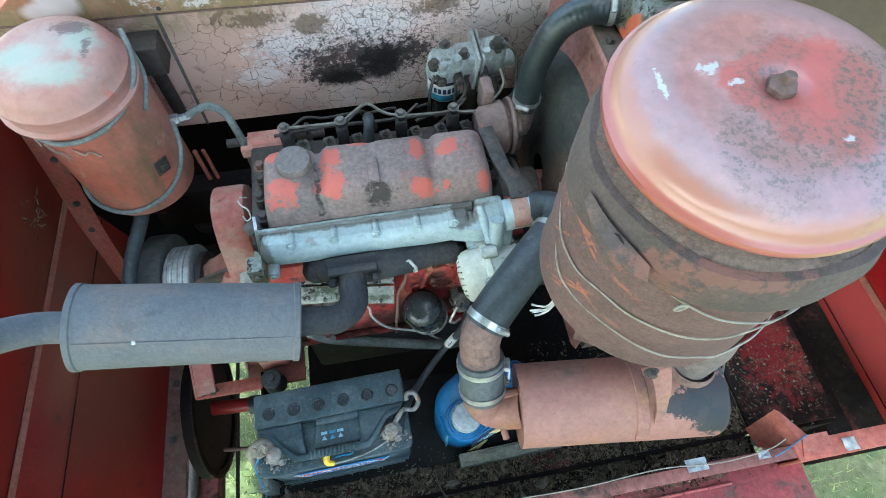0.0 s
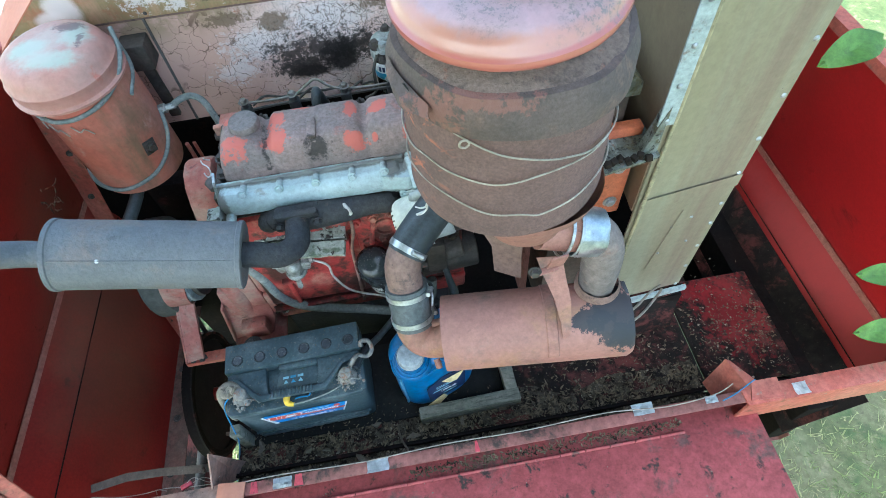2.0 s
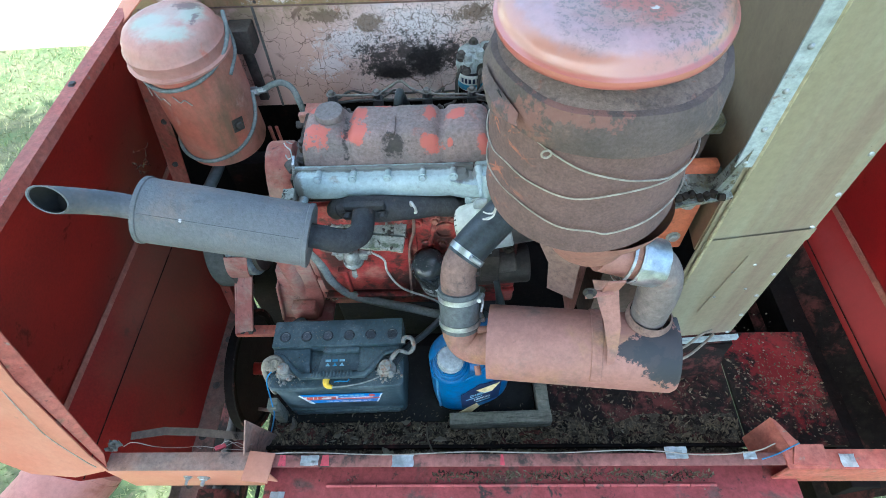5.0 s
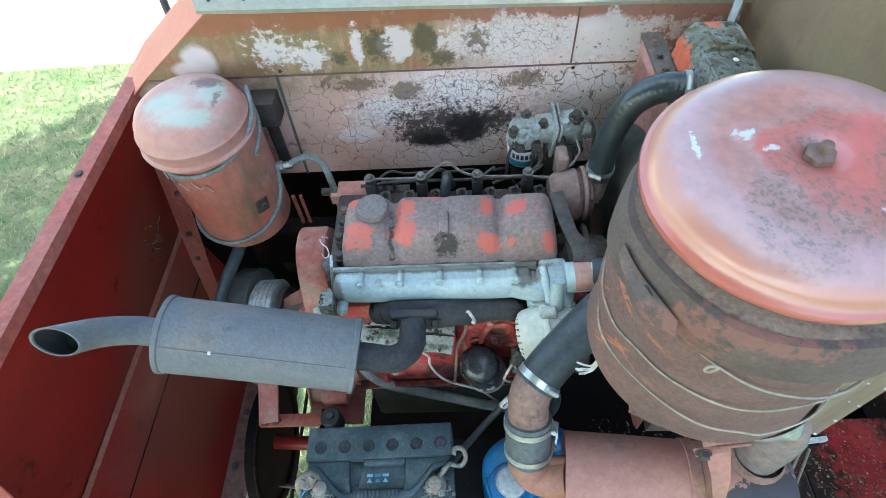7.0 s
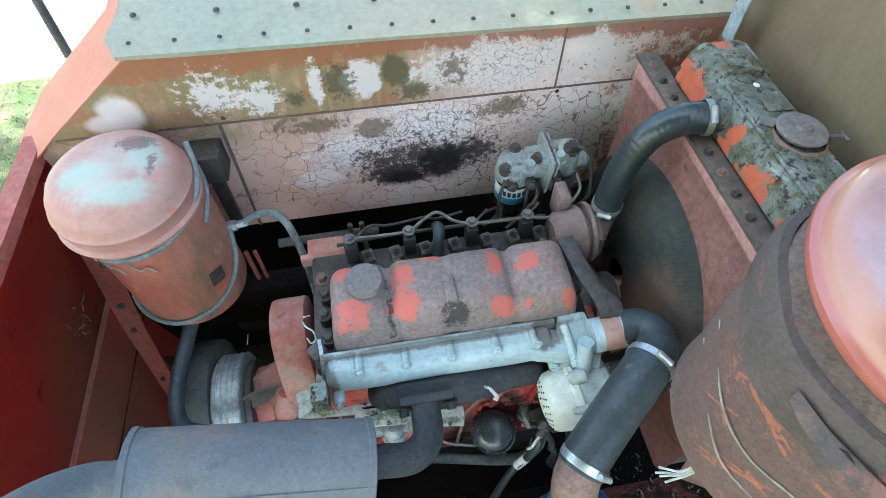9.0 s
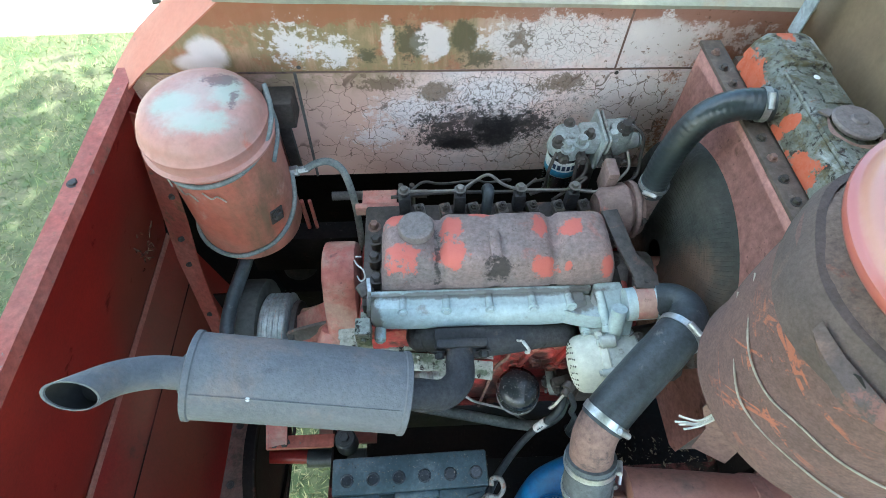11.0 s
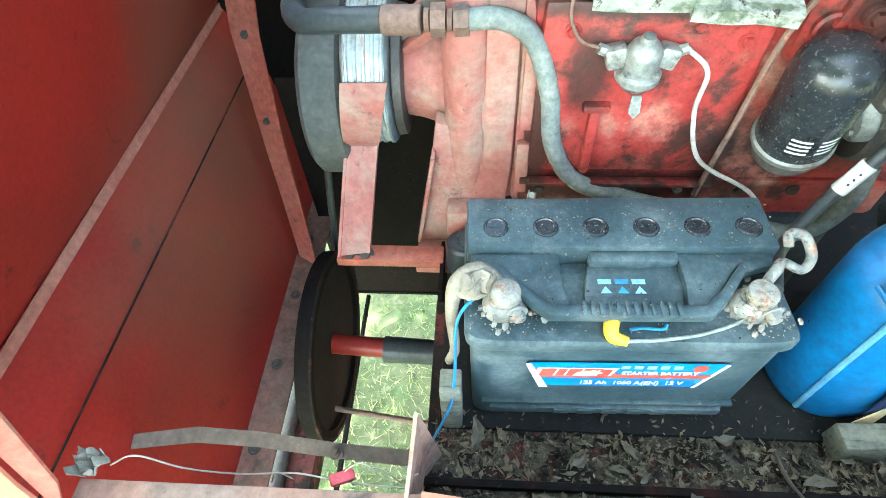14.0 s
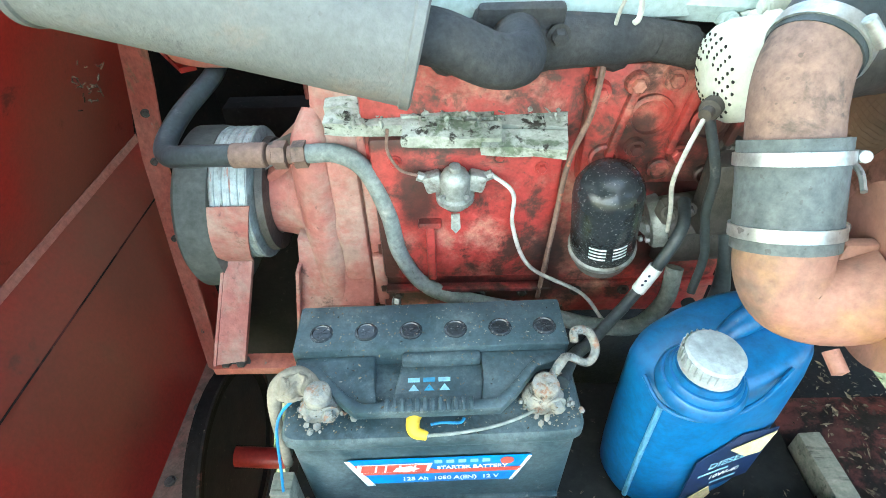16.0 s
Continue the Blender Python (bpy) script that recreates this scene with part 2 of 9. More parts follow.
def cap_wear_and_sheen(nt, co, col):
    """Sun-bleached paint worn in rings: red round the stud, tan inside the rim, grime in arcs; plus a painted sky
    sheen.
    """
    def mul(a, b):
        return math_node(nt, "MULTIPLY", a, b)
    flat = nt.nodes.new("ShaderNodeVectorMath")
    flat.operation = "MULTIPLY"
    nt.links.new(co, flat.inputs[0])
    flat.inputs[1].default_value = (1, 1, 0)

    def away(x, y, wave, scale, shift):
        far = nt.nodes.new("ShaderNodeVectorMath")
        far.operation = "DISTANCE"
        nt.links.new(flat.outputs[0], far.inputs[0])
        far.inputs[1].default_value = (x, y, 0)
        e = nt.nodes.new("ShaderNodeMath")
        e.operation = "MULTIPLY_ADD"
        nt.links.new(noise_out(nt, co, scale, 8, 0.7, shift), e.inputs[0])
        e.inputs[1].default_value, e.inputs[2].default_value = wave, 0
        nt.links.new(far.outputs["Value"], e.inputs[2])
        return e.outputs[0]
    r = away(-0.006, -0.003, 0.03, 14, (2, 5, 1))
    # pale lilac ring: the sky's sheen on the dome, put into the colour
    col = mix_colour(nt, mul(mul(ramp_between(nt, r, 0.094, 0.108), ramp_between(nt, r, 0.142, 0.13)), 0.4), col, (0.37, 0.27, 0.29))
    col = mix_colour(nt, mul(ramp_between(nt, r, 0.126, 0.136), 0.85), col, (0.44, 0.19, 0.13))
    col = mix_colour(nt, mul(ramp_between(nt, away(-0.006, -0.003, 0.004, 30, (4, 1, 1)), 0.1295, 0.1325), 0.8), col, (0.4, 0.105, 0.085))
    # red paint left round the stud
    red = ramp_between(nt, away(0.012, -0.012, 0.11, 26, (6, 2, 3)), 0.122, 0.106)
    col = mix_colour(nt, mul(red, 0.75), col, (0.5, 0.1, 0.085))
    # grime: fine specks gathered in arcs
    grit = ramp_between(nt, noise_out(nt, co, 170, 5, 0.75, (3, 3, 1)), 0.48, 0.6)
    for x, y, wave, reach, strength in ((0.078, -0.02, 0.09, 0.095, 0.95), (0.045, -0.075, 0.1, 0.095, 0.85), (-0.035, -0.055, 0.1, 0.095, 0.75), (-0.02, 0.0, 0.09, 0.07, 0.7), (0.0, 0.03, 0.09, 0.07, 0.6)):
        zone = ramp_between(nt, away(x, y, wave, 24, (x * 90, 2, y * 70)), reach + 0.012, reach - 0.016)
        col = mix_colour(nt, mul(mul(zone, grit), strength), col, (0.12, 0.1, 0.085))
        col = mix_colour(nt, mul(zone, strength * 0.4), col, (0.2, 0.15, 0.13))
    return col


CAP_BIG = material("weathered_glossy_cap", (0.43, 0.245, 0.23), (0.42, 0.19, 0.17), 8.0, 0.3, layers=[
    ((0.4, 0.18, 0.15), 14, 0.6, 0.1, 0.35, ONE), ((0.2, 0.14, 0.125), 34, 0.72, 0.04, 0.6, ONE)], bump=0.06, grain=120, specular=0.5, coat=0.8, mottle=0.35, fine=0.6,
    extra=lambda nt, co, col: patches((0.6, 0.62, 0.61), [((0.42, 0.39, 0.965), (0.009, 0.006, 0.03)), ((0.435, 0.372, 0.965), (0.006, 0.005, 0.03)), ((0.378, 0.385, 0.96), (0.003, 0.014, 0.03)), ((0.5, 0.303, 0.965), (0.005, 0.003, 0.03))], (0.477, 0.364, 0.648), 120, 4.5, 0.15, 0.8)(nt, co, cap_wear_and_sheen(nt, co, col)))
def canvas_scratches(nt, co, col):
    """Thin rubbed lines on the side of the canvas that the hose faces."""
    near = nt.nodes.new("ShaderNodeVectorMath")
    near.operation = "SUBTRACT"
    nt.links.new(co, near.inputs[0])
    near.inputs[1].default_value = (-0.135, -0.035, 0.13)
    size = nt.nodes.new("ShaderNodeVectorMath")
    size.operation = "DIVIDE"
    nt.links.new(near.outputs[0], size.inputs[0])
    size.inputs[1].default_value = (0.07, 0.1, 0.12)
    far = nt.nodes.new("ShaderNodeVectorMath")
    far.operation = "LENGTH"
    nt.links.new(size.outputs[0], far.inputs[0])
    zone = ramp_between(nt, far.outputs["Value"], 1.1, 0.5)
    for turn, scale, shift in ((0.75, 5, (2, 1, 4)), (-0.35, 4, (5, 3, 1))):
        mp = nt.nodes.new("ShaderNodeMapping")
        nt.links.new(co, mp.inputs["Vector"])
        mp.inputs["Rotation"].default_value = (turn, 0, 0)
        f = noise_out(nt, mp.outputs["Vector"], scale, 3, 0.5, shift, (1, 0.7, 6))
        line = math_node(nt, "MULTIPLY", ramp_between(nt, f, 0.47, 0.478), ramp_between(nt, f, 0.51, 0.5))
        broken = ramp_between(nt, noise_out(nt, co, 30, 8, 0.8, shift), 0.48, 0.54)
        col = mix_colour(nt, math_node(nt, "MULTIPLY", math_node(nt, "MULTIPLY", line, broken), math_node(nt, "MULTIPLY", zone, 0.85)), col, (0.4, 0.14, 0.085))
    return col


CLOTH = material("brown_canvas", (0.15, 0.094, 0.084), (0.175, 0.108, 0.096), 7.0, 0.85, layers=[
    ((0.1, 0.07, 0.066), 6, 0.62, 0.12, 0.9, ONE), ((0.24, 0.12, 0.09), 14, 0.7, 0.07, 0.85, (1.6, 1.6, 0.6))], bump=0.6, grain=420, mottle=0.45, fine=0.8,
    extra=patches((0.3, 0.14, 0.11), [((0.42, 0.235, 0.885), (0.06, 0.05, 0.03)), ((0.53, 0.23, 0.89), (0.06, 0.05, 0.02))], (0.477, 0.364, 0.648), 26, 3.0, 0.5, 0.4, then=canvas_scratches))
CLOTH_HEM = material("grimy_canvas_hem", (0.095, 0.075, 0.07), (0.13, 0.098, 0.088), 9.0, 0.85, layers=[((0.2, 0.13, 0.105), 12, 0.62, 0.1, 0.9, ONE)], bump=0.5, grain=420, mottle=0.4, fine=0.7,
    extra=patches((0.3, 0.13, 0.1), [((0.37, 0.27, 0.87), (0.03, 0.03, 0.02)), ((0.42, 0.24, 0.9), (0.05, 0.04, 0.012))], (0.477, 0.364, 0.648), 60, 5.0, 0.3, 0.5))
MUFFLER = material("grey_heatproof_paint", (0.165, 0.168, 0.175), (0.135, 0.138, 0.145), 6.0, 0.62, layers=[
    ((0.22, 0.18, 0.16), 10, 0.62, 0.12, 0.8, ONE), ((0.1, 0.1, 0.105), 14, 0.66, 0.08, 0.8, ONE)], bump=0.7, grain=190, mottle=0.25, fine=0.45)
PIPE_DARK = material("sooty_cast_iron", (0.036, 0.038, 0.044), (0.055, 0.053, 0.054), 14.0, 0.75, layers=[
    ((0.12, 0.085, 0.07), 20, 0.66, 0.06, 0.85, ONE)], bump=0.6, grain=220, specular=0.25)
SILVER = material("silver_painted_casting", (0.43, 0.51, 0.52), (0.38, 0.46, 0.475), 9.0, 0.5, 0.1, layers=[
    ((0.3, 0.31, 0.29), 20, 0.66, 0.06, 0.8, ONE), ((0.1, 0.095, 0.085), 40, 0.7, 0.04, 0.85, ONE)], bump=0.3, grain=180, mottle=0.2, fine=0.6,
    extra=patches((0.13, 0.115, 0.1), [((0.12, 0.655, 0.41), (0.26, 0.008, 0.012)), ((0.3, 0.645, 0.395), (0.03, 0.03, 0.03)), ((-0.09, 0.62, 0.38), (0.015, 0.04, 0.05))], ENGINE_BASE, 50, 1.6, 0.25, 0.8))
ALUMINIUM = material("cast_aluminium", (0.34, 0.35, 0.335), (0.24, 0.25, 0.24), 14.0, 0.5, 0.4, layers=[
    ((0.16, 0.14, 0.12), 22, 0.6, 0.08, 0.8, ONE)], bump=0.35, grain=200)
STEEL = material("dull_galvanised_steel", (0.45, 0.47, 0.48), (0.33, 0.34, 0.34), 20.0, 0.45, 0.7, layers=[
    ((0.25, 0.16, 0.1), 40, 0.66, 0.06, 0.8, ONE)], bump=0.15)
CLAMP = material("bright_clamp_band", (0.5, 0.52, 0.52), (0.38, 0.4, 0.4), 30.0, 0.32, 0.75, bump=0.05, mottle=0.6)
PIPE_STEEL = material("dull_steel_pipe", (0.2, 0.19, 0.175), (0.13, 0.115, 0.1), 30.0, 0.5, 0.5, bump=0.2)
GREASY = material("greasy_dark_metal", (0.05, 0.046, 0.043), (0.085, 0.073, 0.066), 16.0, 0.55, 0.2, layers=[
    ((0.17, 0.11, 0.085), 18, 0.65, 0.07, 0.85, ONE)], bump=0.5, grain=150)
DIRTY_CAST = material("dusty_grey_casting", (0.16, 0.14, 0.13), (0.1, 0.09, 0.083), 13.0, 0.75, layers=[
    ((0.33, 0.13, 0.1), 13, 0.65, 0.05, 0.7, ONE), (SOOT, 17, 0.64, 0.06, 0.7, ONE)], bump=0.5, grain=150)
RUBBER = material("weathered_black_rubber", (0.033, 0.04, 0.045), (0.055, 0.064, 0.07), 11.0, 0.4, layers=[
    ((0.14, 0.14, 0.135), 30, 0.68, 0.05, 0.85, ONE)], bump=0.25, grain=200, mottle=0.6)
RUBBER_NEW = material("shiny_black_rubber", (0.018, 0.026, 0.03), (0.03, 0.04, 0.045), 11.0, 0.3, layers=[((0.12, 0.125, 0.125), 40, 0.7, 0.04, 0.8, ONE)], bump=0.15, grain=200, specular=0.55)
HOSE_GREY = material("dusty_grey_hose", (0.17, 0.19, 0.185), (0.25, 0.265, 0.25), 16.0, 0.75, layers=[
    ((0.3, 0.29, 0.27), 35, 0.62, 0.07, 0.9, ONE)], bump=0.3, grain=200)
RUSTY_PIPE = material("flaking_rusty_pipe", (0.21, 0.13, 0.105), (0.165, 0.105, 0.088), 12.0, 0.7, layers=[
    ((0.42, 0.14, 0.09), 26, 0.66, 0.03, 0.6, ONE), ((0.09, 0.068, 0.06), 15, 0.63, 0.06, 0.85, ONE)], bump=0.4, grain=170)
RUSTY_DRUM = material("faded_pink_rusty_drum", (0.34, 0.165, 0.13), (0.27, 0.14, 0.11), 6.0, 0.64, layers=[
    ((0.17, 0.12, 0.1), 8, 0.59, 0.09, 0.8, ONE), ((0.36, 0.2, 0.1), 5, 0.64, 0.1, 0.7, ONE), ((0.42, 0.3, 0.26), 26, 0.7, 0.04, 0.7, ONE)], bump=0.25, grain=150, mottle=0.35, fine=0.7)
DRUM_BODY = material("faded_pink_drum_with_black_paint", (0.34, 0.17, 0.135), (0.29, 0.145, 0.115), 6.0, 0.6, layers=[
    ((0.18, 0.125, 0.105), 7, 0.6, 0.1, 0.8, ONE), ((0.36, 0.2, 0.11), 5, 0.64, 0.1, 0.7, ONE)], bump=0.2, grain=150, mottle=0.35, fine=0.5,
    extra=patches((0.035, 0.036, 0.04), [((0.675, 0.23, 0.33), (0.055, 0.07, 0.05)), ((0.62, 0.22, 0.335), (0.045, 0.03, 0.02)), ((0.69, 0.2, 0.3), (0.04, 0.03, 0.04))], (0.5295, 0.273, 0.251), 40, 2.6, 0.08, 0.95))
DRUM_BLACK = material("chipped_black_paint", (0.045, 0.046, 0.05), (0.07, 0.07, 0.075), 9.0, 0.6, layers=[
    ((0.36, 0.17, 0.13), 17, 0.585, 0.02, 0.7, ONE)], bump=0.3)
BLACK_PLASTIC = material("dusty_black_plastic", (0.026, 0.046, 0.057), (0.05, 0.076, 0.089), 9.0, 0.42, layers=[
    ((0.1, 0.128, 0.14), 12, 0.56, 0.12, 0.6, ONE), ((0.17, 0.18, 0.175), 120, 0.66, 0.04, 0.85, ONE), ((0.17, 0.14, 0.11), 45, 0.69, 0.03, 0.9, ONE)], bump=0.15, grain=230)
BLACK_PAINT = material("black_satin_can", (0.018, 0.022, 0.027), (0.03, 0.034, 0.04), 12.0, 0.24, layers=[
    ((0.18, 0.18, 0.175), 260, 0.63, 0.03, 0.85, ONE)], bump=0.12, grain=240, specular=0.5)
BLUE_PLASTIC = material("blue_translucent_plastic", (0.012, 0.1, 0.265), (0.013, 0.118, 0.29), 5.0, 0.36, layers=[
    ((0.1, 0.18, 0.26), 60, 0.69, 0.04, 0.7, ONE), ((0.14, 0.15, 0.15), 130, 0.69, 0.03, 0.8, ONE)], bump=0.06, mottle=0.3, specular=0.5)
CAP_GREY = material("grey_ridged_plastic", (0.33, 0.36, 0.38), (0.27, 0.3, 0.32), 22.0, 0.5, layers=[
    ((0.2, 0.19, 0.17), 45, 0.66, 0.05, 0.8, ONE)], bump=0.15)
WOOD_OLD = material("grey_weathered_wood", (0.15, 0.155, 0.125), (0.2, 0.19, 0.155), 8.0, 0.85, layers=[
    ((0.075, 0.08, 0.06), 14, 0.58, 0.08, 0.9, (1, 8, 8))], bump=0.5, grain=150, stretch=(1, 8, 8))
BOARD_WHITE = material("flaking_white_boards", (0.4, 0.41, 0.37), (0.28, 0.3, 0.26), 10.0, 0.85, layers=[
    ((0.13, 0.155, 0.11), 22, 0.55, 0.06, 0.95, ONE), ((0.04, 0.035, 0.03), 46, 0.6, 0.04, 0.95, ONE)], bump=0.7, grain=130)
SHEET_INNER = material("brown_stained_sheet", (0.21, 0.155, 0.095), (0.26, 0.2, 0.125), 2.4, 0.42, 0.1, layers=[
    ((0.15, 0.1, 0.07), 2.2, 0.58, 0.16, 0.5, (1, 1, 0.5)), ((0.4, 0.34, 0.26), 60, 0.72, 0.03, 0.8, (2, 2, 0.3))], bump=0.05, mottle=0.2, fine=0.3, specular=0.45)
SHEET_BROWN = material("stained_galvanised_sheet", (0.25, 0.215, 0.14), (0.28, 0.255, 0.175), 3.0, 0.38, 0.1, layers=[
    ((0.2, 0.14, 0.11), 3.0, 0.55, 0.16, 0.5, (2.2, 2.2, 0.16)), ((0.31, 0.31, 0.225), 3.0, 0.6, 0.14, 0.38, (2.6, 2.6, 0.14)),
    ((0.1, 0.06, 0.035), 50, 0.73, 0.03, 0.85, ONE)], bump=0.06, stretch=(2.4, 2.4, 0.2), mottle=0.15, fine=0.4, specular=0.5)
HOOD_GREEN = material("chalky_green_roof_sheet", (0.33, 0.33, 0.26), (0.39, 0.34, 0.26), 3.0, 0.6, layers=[
    ((0.4, 0.28, 0.18), 4, 0.62, 0.1, 0.7, ONE)], bump=0.05, mottle=0.25, fine=0.4)
STRIP_BLUE = material("pale_blue_flashing", (0.42, 0.48, 0.5), (0.34, 0.38, 0.38), 9.0, 0.5, 0.2, layers=[
    ((0.2, 0.12, 0.08), 16, 0.64, 0.06, 0.8, ONE)], bump=0.1)
RAD_TANK = material("flaked_radiator_tank", (0.19, 0.2, 0.18), (0.095, 0.1, 0.078), 13.0, 0.55, layers=[
    ((0.1, 0.09, 0.05), 40, 0.54, 0.07, 0.85, ONE), ((0.38, 0.41, 0.4), 18, 0.62, 0.08, 0.4, (1, 0.35, 1)), ((0.035, 0.03, 0.025), 75, 0.57, 0.05, 0.85, ONE), ((0.17, 0.09, 0.06), 50, 0.66, 0.05, 0.85, ONE)], bump=0.8, grain=120, mottle=0.9,
    extra=patches((0.45, 0.105, 0.05), [((0.603, 0.985, 0.665), (0.017, 0.0425, 0.034)), ((0.603, 0.925, 0.665), (0.017, 0.02975, 0.02975)), ((0.606, 0.796, 0.68), (0.017, 0.0136, 0.0255)), ((0.6, 0.803, 0.656), (0.017, 0.0153, 0.0102)), ((0.603, 0.71, 0.655), (0.017, 0.0306, 0.02975)), ((0.603, 0.60, 0.66), (0.017, 0.034, 0.0255)), ((0.6, 0.755, 0.65), (0.017, 0.0068, 0.0068)), ((0.66, 0.99, 0.72), (0.017, 0.017, 0.017))], (0.66, 0.8, -0.2), 38, 3.8, 0.1, 0.95))
ORANGE = material("bright_orange_paint", (0.52, 0.15, 0.07), (0.44, 0.13, 0.07), 7.0, 0.55, layers=[
    ((0.25, 0.1, 0.06), 12, 0.65, 0.06, 0.8, ONE)], bump=0.1)
SHROUD = material("dusty_pink_shroud", (0.44, 0.235, 0.21), (0.38, 0.19, 0.165), 6.0, 0.55, layers=[
    ((0.2, 0.11, 0.09), 11, 0.64, 0.06, 0.8, ONE)], bump=0.1, mottle=0.6)
MESH_DARK = material("dusty_radiator_core", (0.05, 0.042, 0.036), (0.12, 0.08, 0.06), 5.0, 0.8, layers=[
    ((0.17, 0.11, 0.08), 6, 0.58, 0.1, 0.9, ONE)], bump=0.3)
# near-black metal: the shade of the deep pockets is put into its colour
DARK_INSIDE = material("shade_dark_metal", (0.008, 0.007, 0.007), (0.013, 0.009, 0.008), 8.0, 0.85, layers=[
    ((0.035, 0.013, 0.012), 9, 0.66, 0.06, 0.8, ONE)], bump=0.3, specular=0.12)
RED_BRIGHT = material("crimson_enamel", (0.46, 0.014, 0.018), (0.38, 0.013, 0.016), 3.0, 0.4, layers=[
    ((0.2, 0.03, 0.03), 7, 0.68, 0.08, 0.6, ONE)], bump=0.04, grain=200, mottle=0.15, fine=0.3,
    extra=patches((0.42, 0.09, 0.085), [((1.5, 0.4, -0.16), (0.4, 0.5, 0.07))], scale=6, ragged=1.0, edge=0.4, strength=0.6,
        # broad dark patch: shade on the panel's lower half, put into the colour
        then=patches((0.11, 0.045, 0.038), [((1.42, 0.5, -0.5), (0.3, 0.9, 0.24))], scale=9, ragged=1.2, edge=0.6, strength=0.75)))
MAT_BLACK = material("black_rubber_mat", (0.009, 0.0095, 0.01), (0.014, 0.014, 0.013), 12.0, 0.8, layers=[
    ((0.09, 0.075, 0.06), 80, 0.68, 0.05, 0.95, ONE)], bump=0.3, specular=0.2)
WIRE = material("bare_grey_wire", (0.42, 0.38, 0.32), (0.33, 0.29, 0.25), 40.0, 0.5, 0.4, bump=0)
WIRE_WHITE = material("dirty_white_cable", (0.55, 0.54, 0.52), (0.42, 0.4, 0.37), 40.0, 0.6, bump=0)
WIRE_BLUE = material("blue_wire", (0.03, 0.2, 0.42), (0.03, 0.16, 0.33), 40.0, 0.45, bump=0)
RED_BAND = material("red_insulating_tape", (0.5, 0.06, 0.09), (0.42, 0.06, 0.07), 20.0, 0.5, bump=0.05)
YELLOW = material("yellow_tape", (0.75, 0.5, 0.04), (0.65, 0.42, 0.04), 30.0, 0.5, bump=0.1)
FOIL = material("crinkled_foil_tape", (0.46, 0.5, 0.52), (0.32, 0.35, 0.38), 40.0, 0.3, 0.75, bump=0.6, grain=60)
CORROSION = material("crusty_lead_corrosion", (0.25, 0.225, 0.19), (0.17, 0.185, 0.19), 40.0, 0.9, layers=[
    ((0.22, 0.12, 0.08), 60, 0.6, 0.06, 0.9, ONE), ((0.05, 0.05, 0.048), 50, 0.62, 0.05, 0.9, ONE)], bump=0.8, grain=160)
PRINT_BLUE = material("glossy_blue_print", (0.02, 0.2, 0.55), (0.02, 0.17, 0.48), 15.0, 0.35, bump=0)
PRINT_RED = material("glossy_red_print", (0.6, 0.08, 0.06), (0.5, 0.07, 0.05), 15.0, 0.35, bump=0)
PRINT_WHITE = material("white_print", (0.72, 0.73, 0.73), (0.6, 0.61, 0.61), 15.0, 0.5, bump=0)
PRINT_DARK = material("dark_blue_print", (0.015, 0.03, 0.09), (0.012, 0.025, 0.07), 15.0, 0.45, bump=0)
FILTER_BLUE = material("cyan_filter_label", (0.05, 0.28, 0.48), (0.06, 0.24, 0.4), 20.0, 0.45, bump=0)
MASTIC = material("ochre_sealing_rag", (0.36, 0.31, 0.19), (0.26, 0.24, 0.16), 25.0, 0.85, bump=0.6)
BELT = material("worn_belt_wheel", (0.07, 0.072, 0.068), (0.1, 0.1, 0.09), 7.0, 0.65, layers=[
    ((0.16, 0.13, 0.1), 20, 0.66, 0.06, 0.9, ONE)], bump=0.15)
BRUSHED = material("worn_zinc_ring", (0.4, 0.45, 0.46), (0.33, 0.35, 0.34), 40.0, 0.45, 0.4, layers=[
    ((0.42, 0.24, 0.2), 22, 0.63, 0.05, 0.7, (6, 0.6, 0.6)), ((0.14, 0.13, 0.12), 40, 0.64, 0.05, 0.7, (5, 0.5, 0.5))], bump=0.2, mottle=0.7)
GRASS = material("dry_summer_lawn", (0.075, 0.095, 0.04), (0.13, 0.13, 0.075), 1.3, 0.9, layers=[
    ((0.06, 0.09, 0.035), 4, 0.56, 0.1, 0.9, ONE), ((0.2, 0.18, 0.115), 9, 0.62, 0.08, 0.95, ONE)], bump=0.6, grain=30)
GRASS_BLADE = material("grass_blades", (0.13, 0.18, 0.055), (0.25, 0.24, 0.12), 1.6, 0.7, layers=[
    ((0.3, 0.27, 0.15), 7, 0.6, 0.08, 0.8, ONE)], bump=0)
CONCRETE = material("pale_dry_yard", (0.62, 0.58, 0.5), (0.5, 0.46, 0.38), 0.6, 0.9, bump=0.1)
LEAF = material("green_leaf", (0.12, 0.22, 0.04), (0.09, 0.17, 0.035), 20.0, 0.5, bump=0.1)
LITTER = material("dry_leaf_litter", (0.13, 0.1, 0.066), (0.19, 0.15, 0.1), 60.0, 0.9, layers=[
    ((0.3, 0.27, 0.21), 45, 0.64, 0.05, 0.9, ONE), ((0.02, 0.015, 0.012), 30, 0.54, 0.06, 0.9, ONE)], bump=0.3, specular=0.2)
SOIL = material("dark_crumbs_of_soil", (0.014, 0.011, 0.009), (0.03, 0.022, 0.016), 50.0, 0.95, bump=0.8, grain=150, specular=0.15)
BARK = material("tree_bark", (0.16, 0.12, 0.09), (0.1, 0.08, 0.06), 9.0, 0.9, bump=0.8, grain=30)
CREAM = material("yellowed_plastic", (0.62, 0.5, 0.28), (0.55, 0.42, 0.22), 9.0, 0.5, bump=0.05)


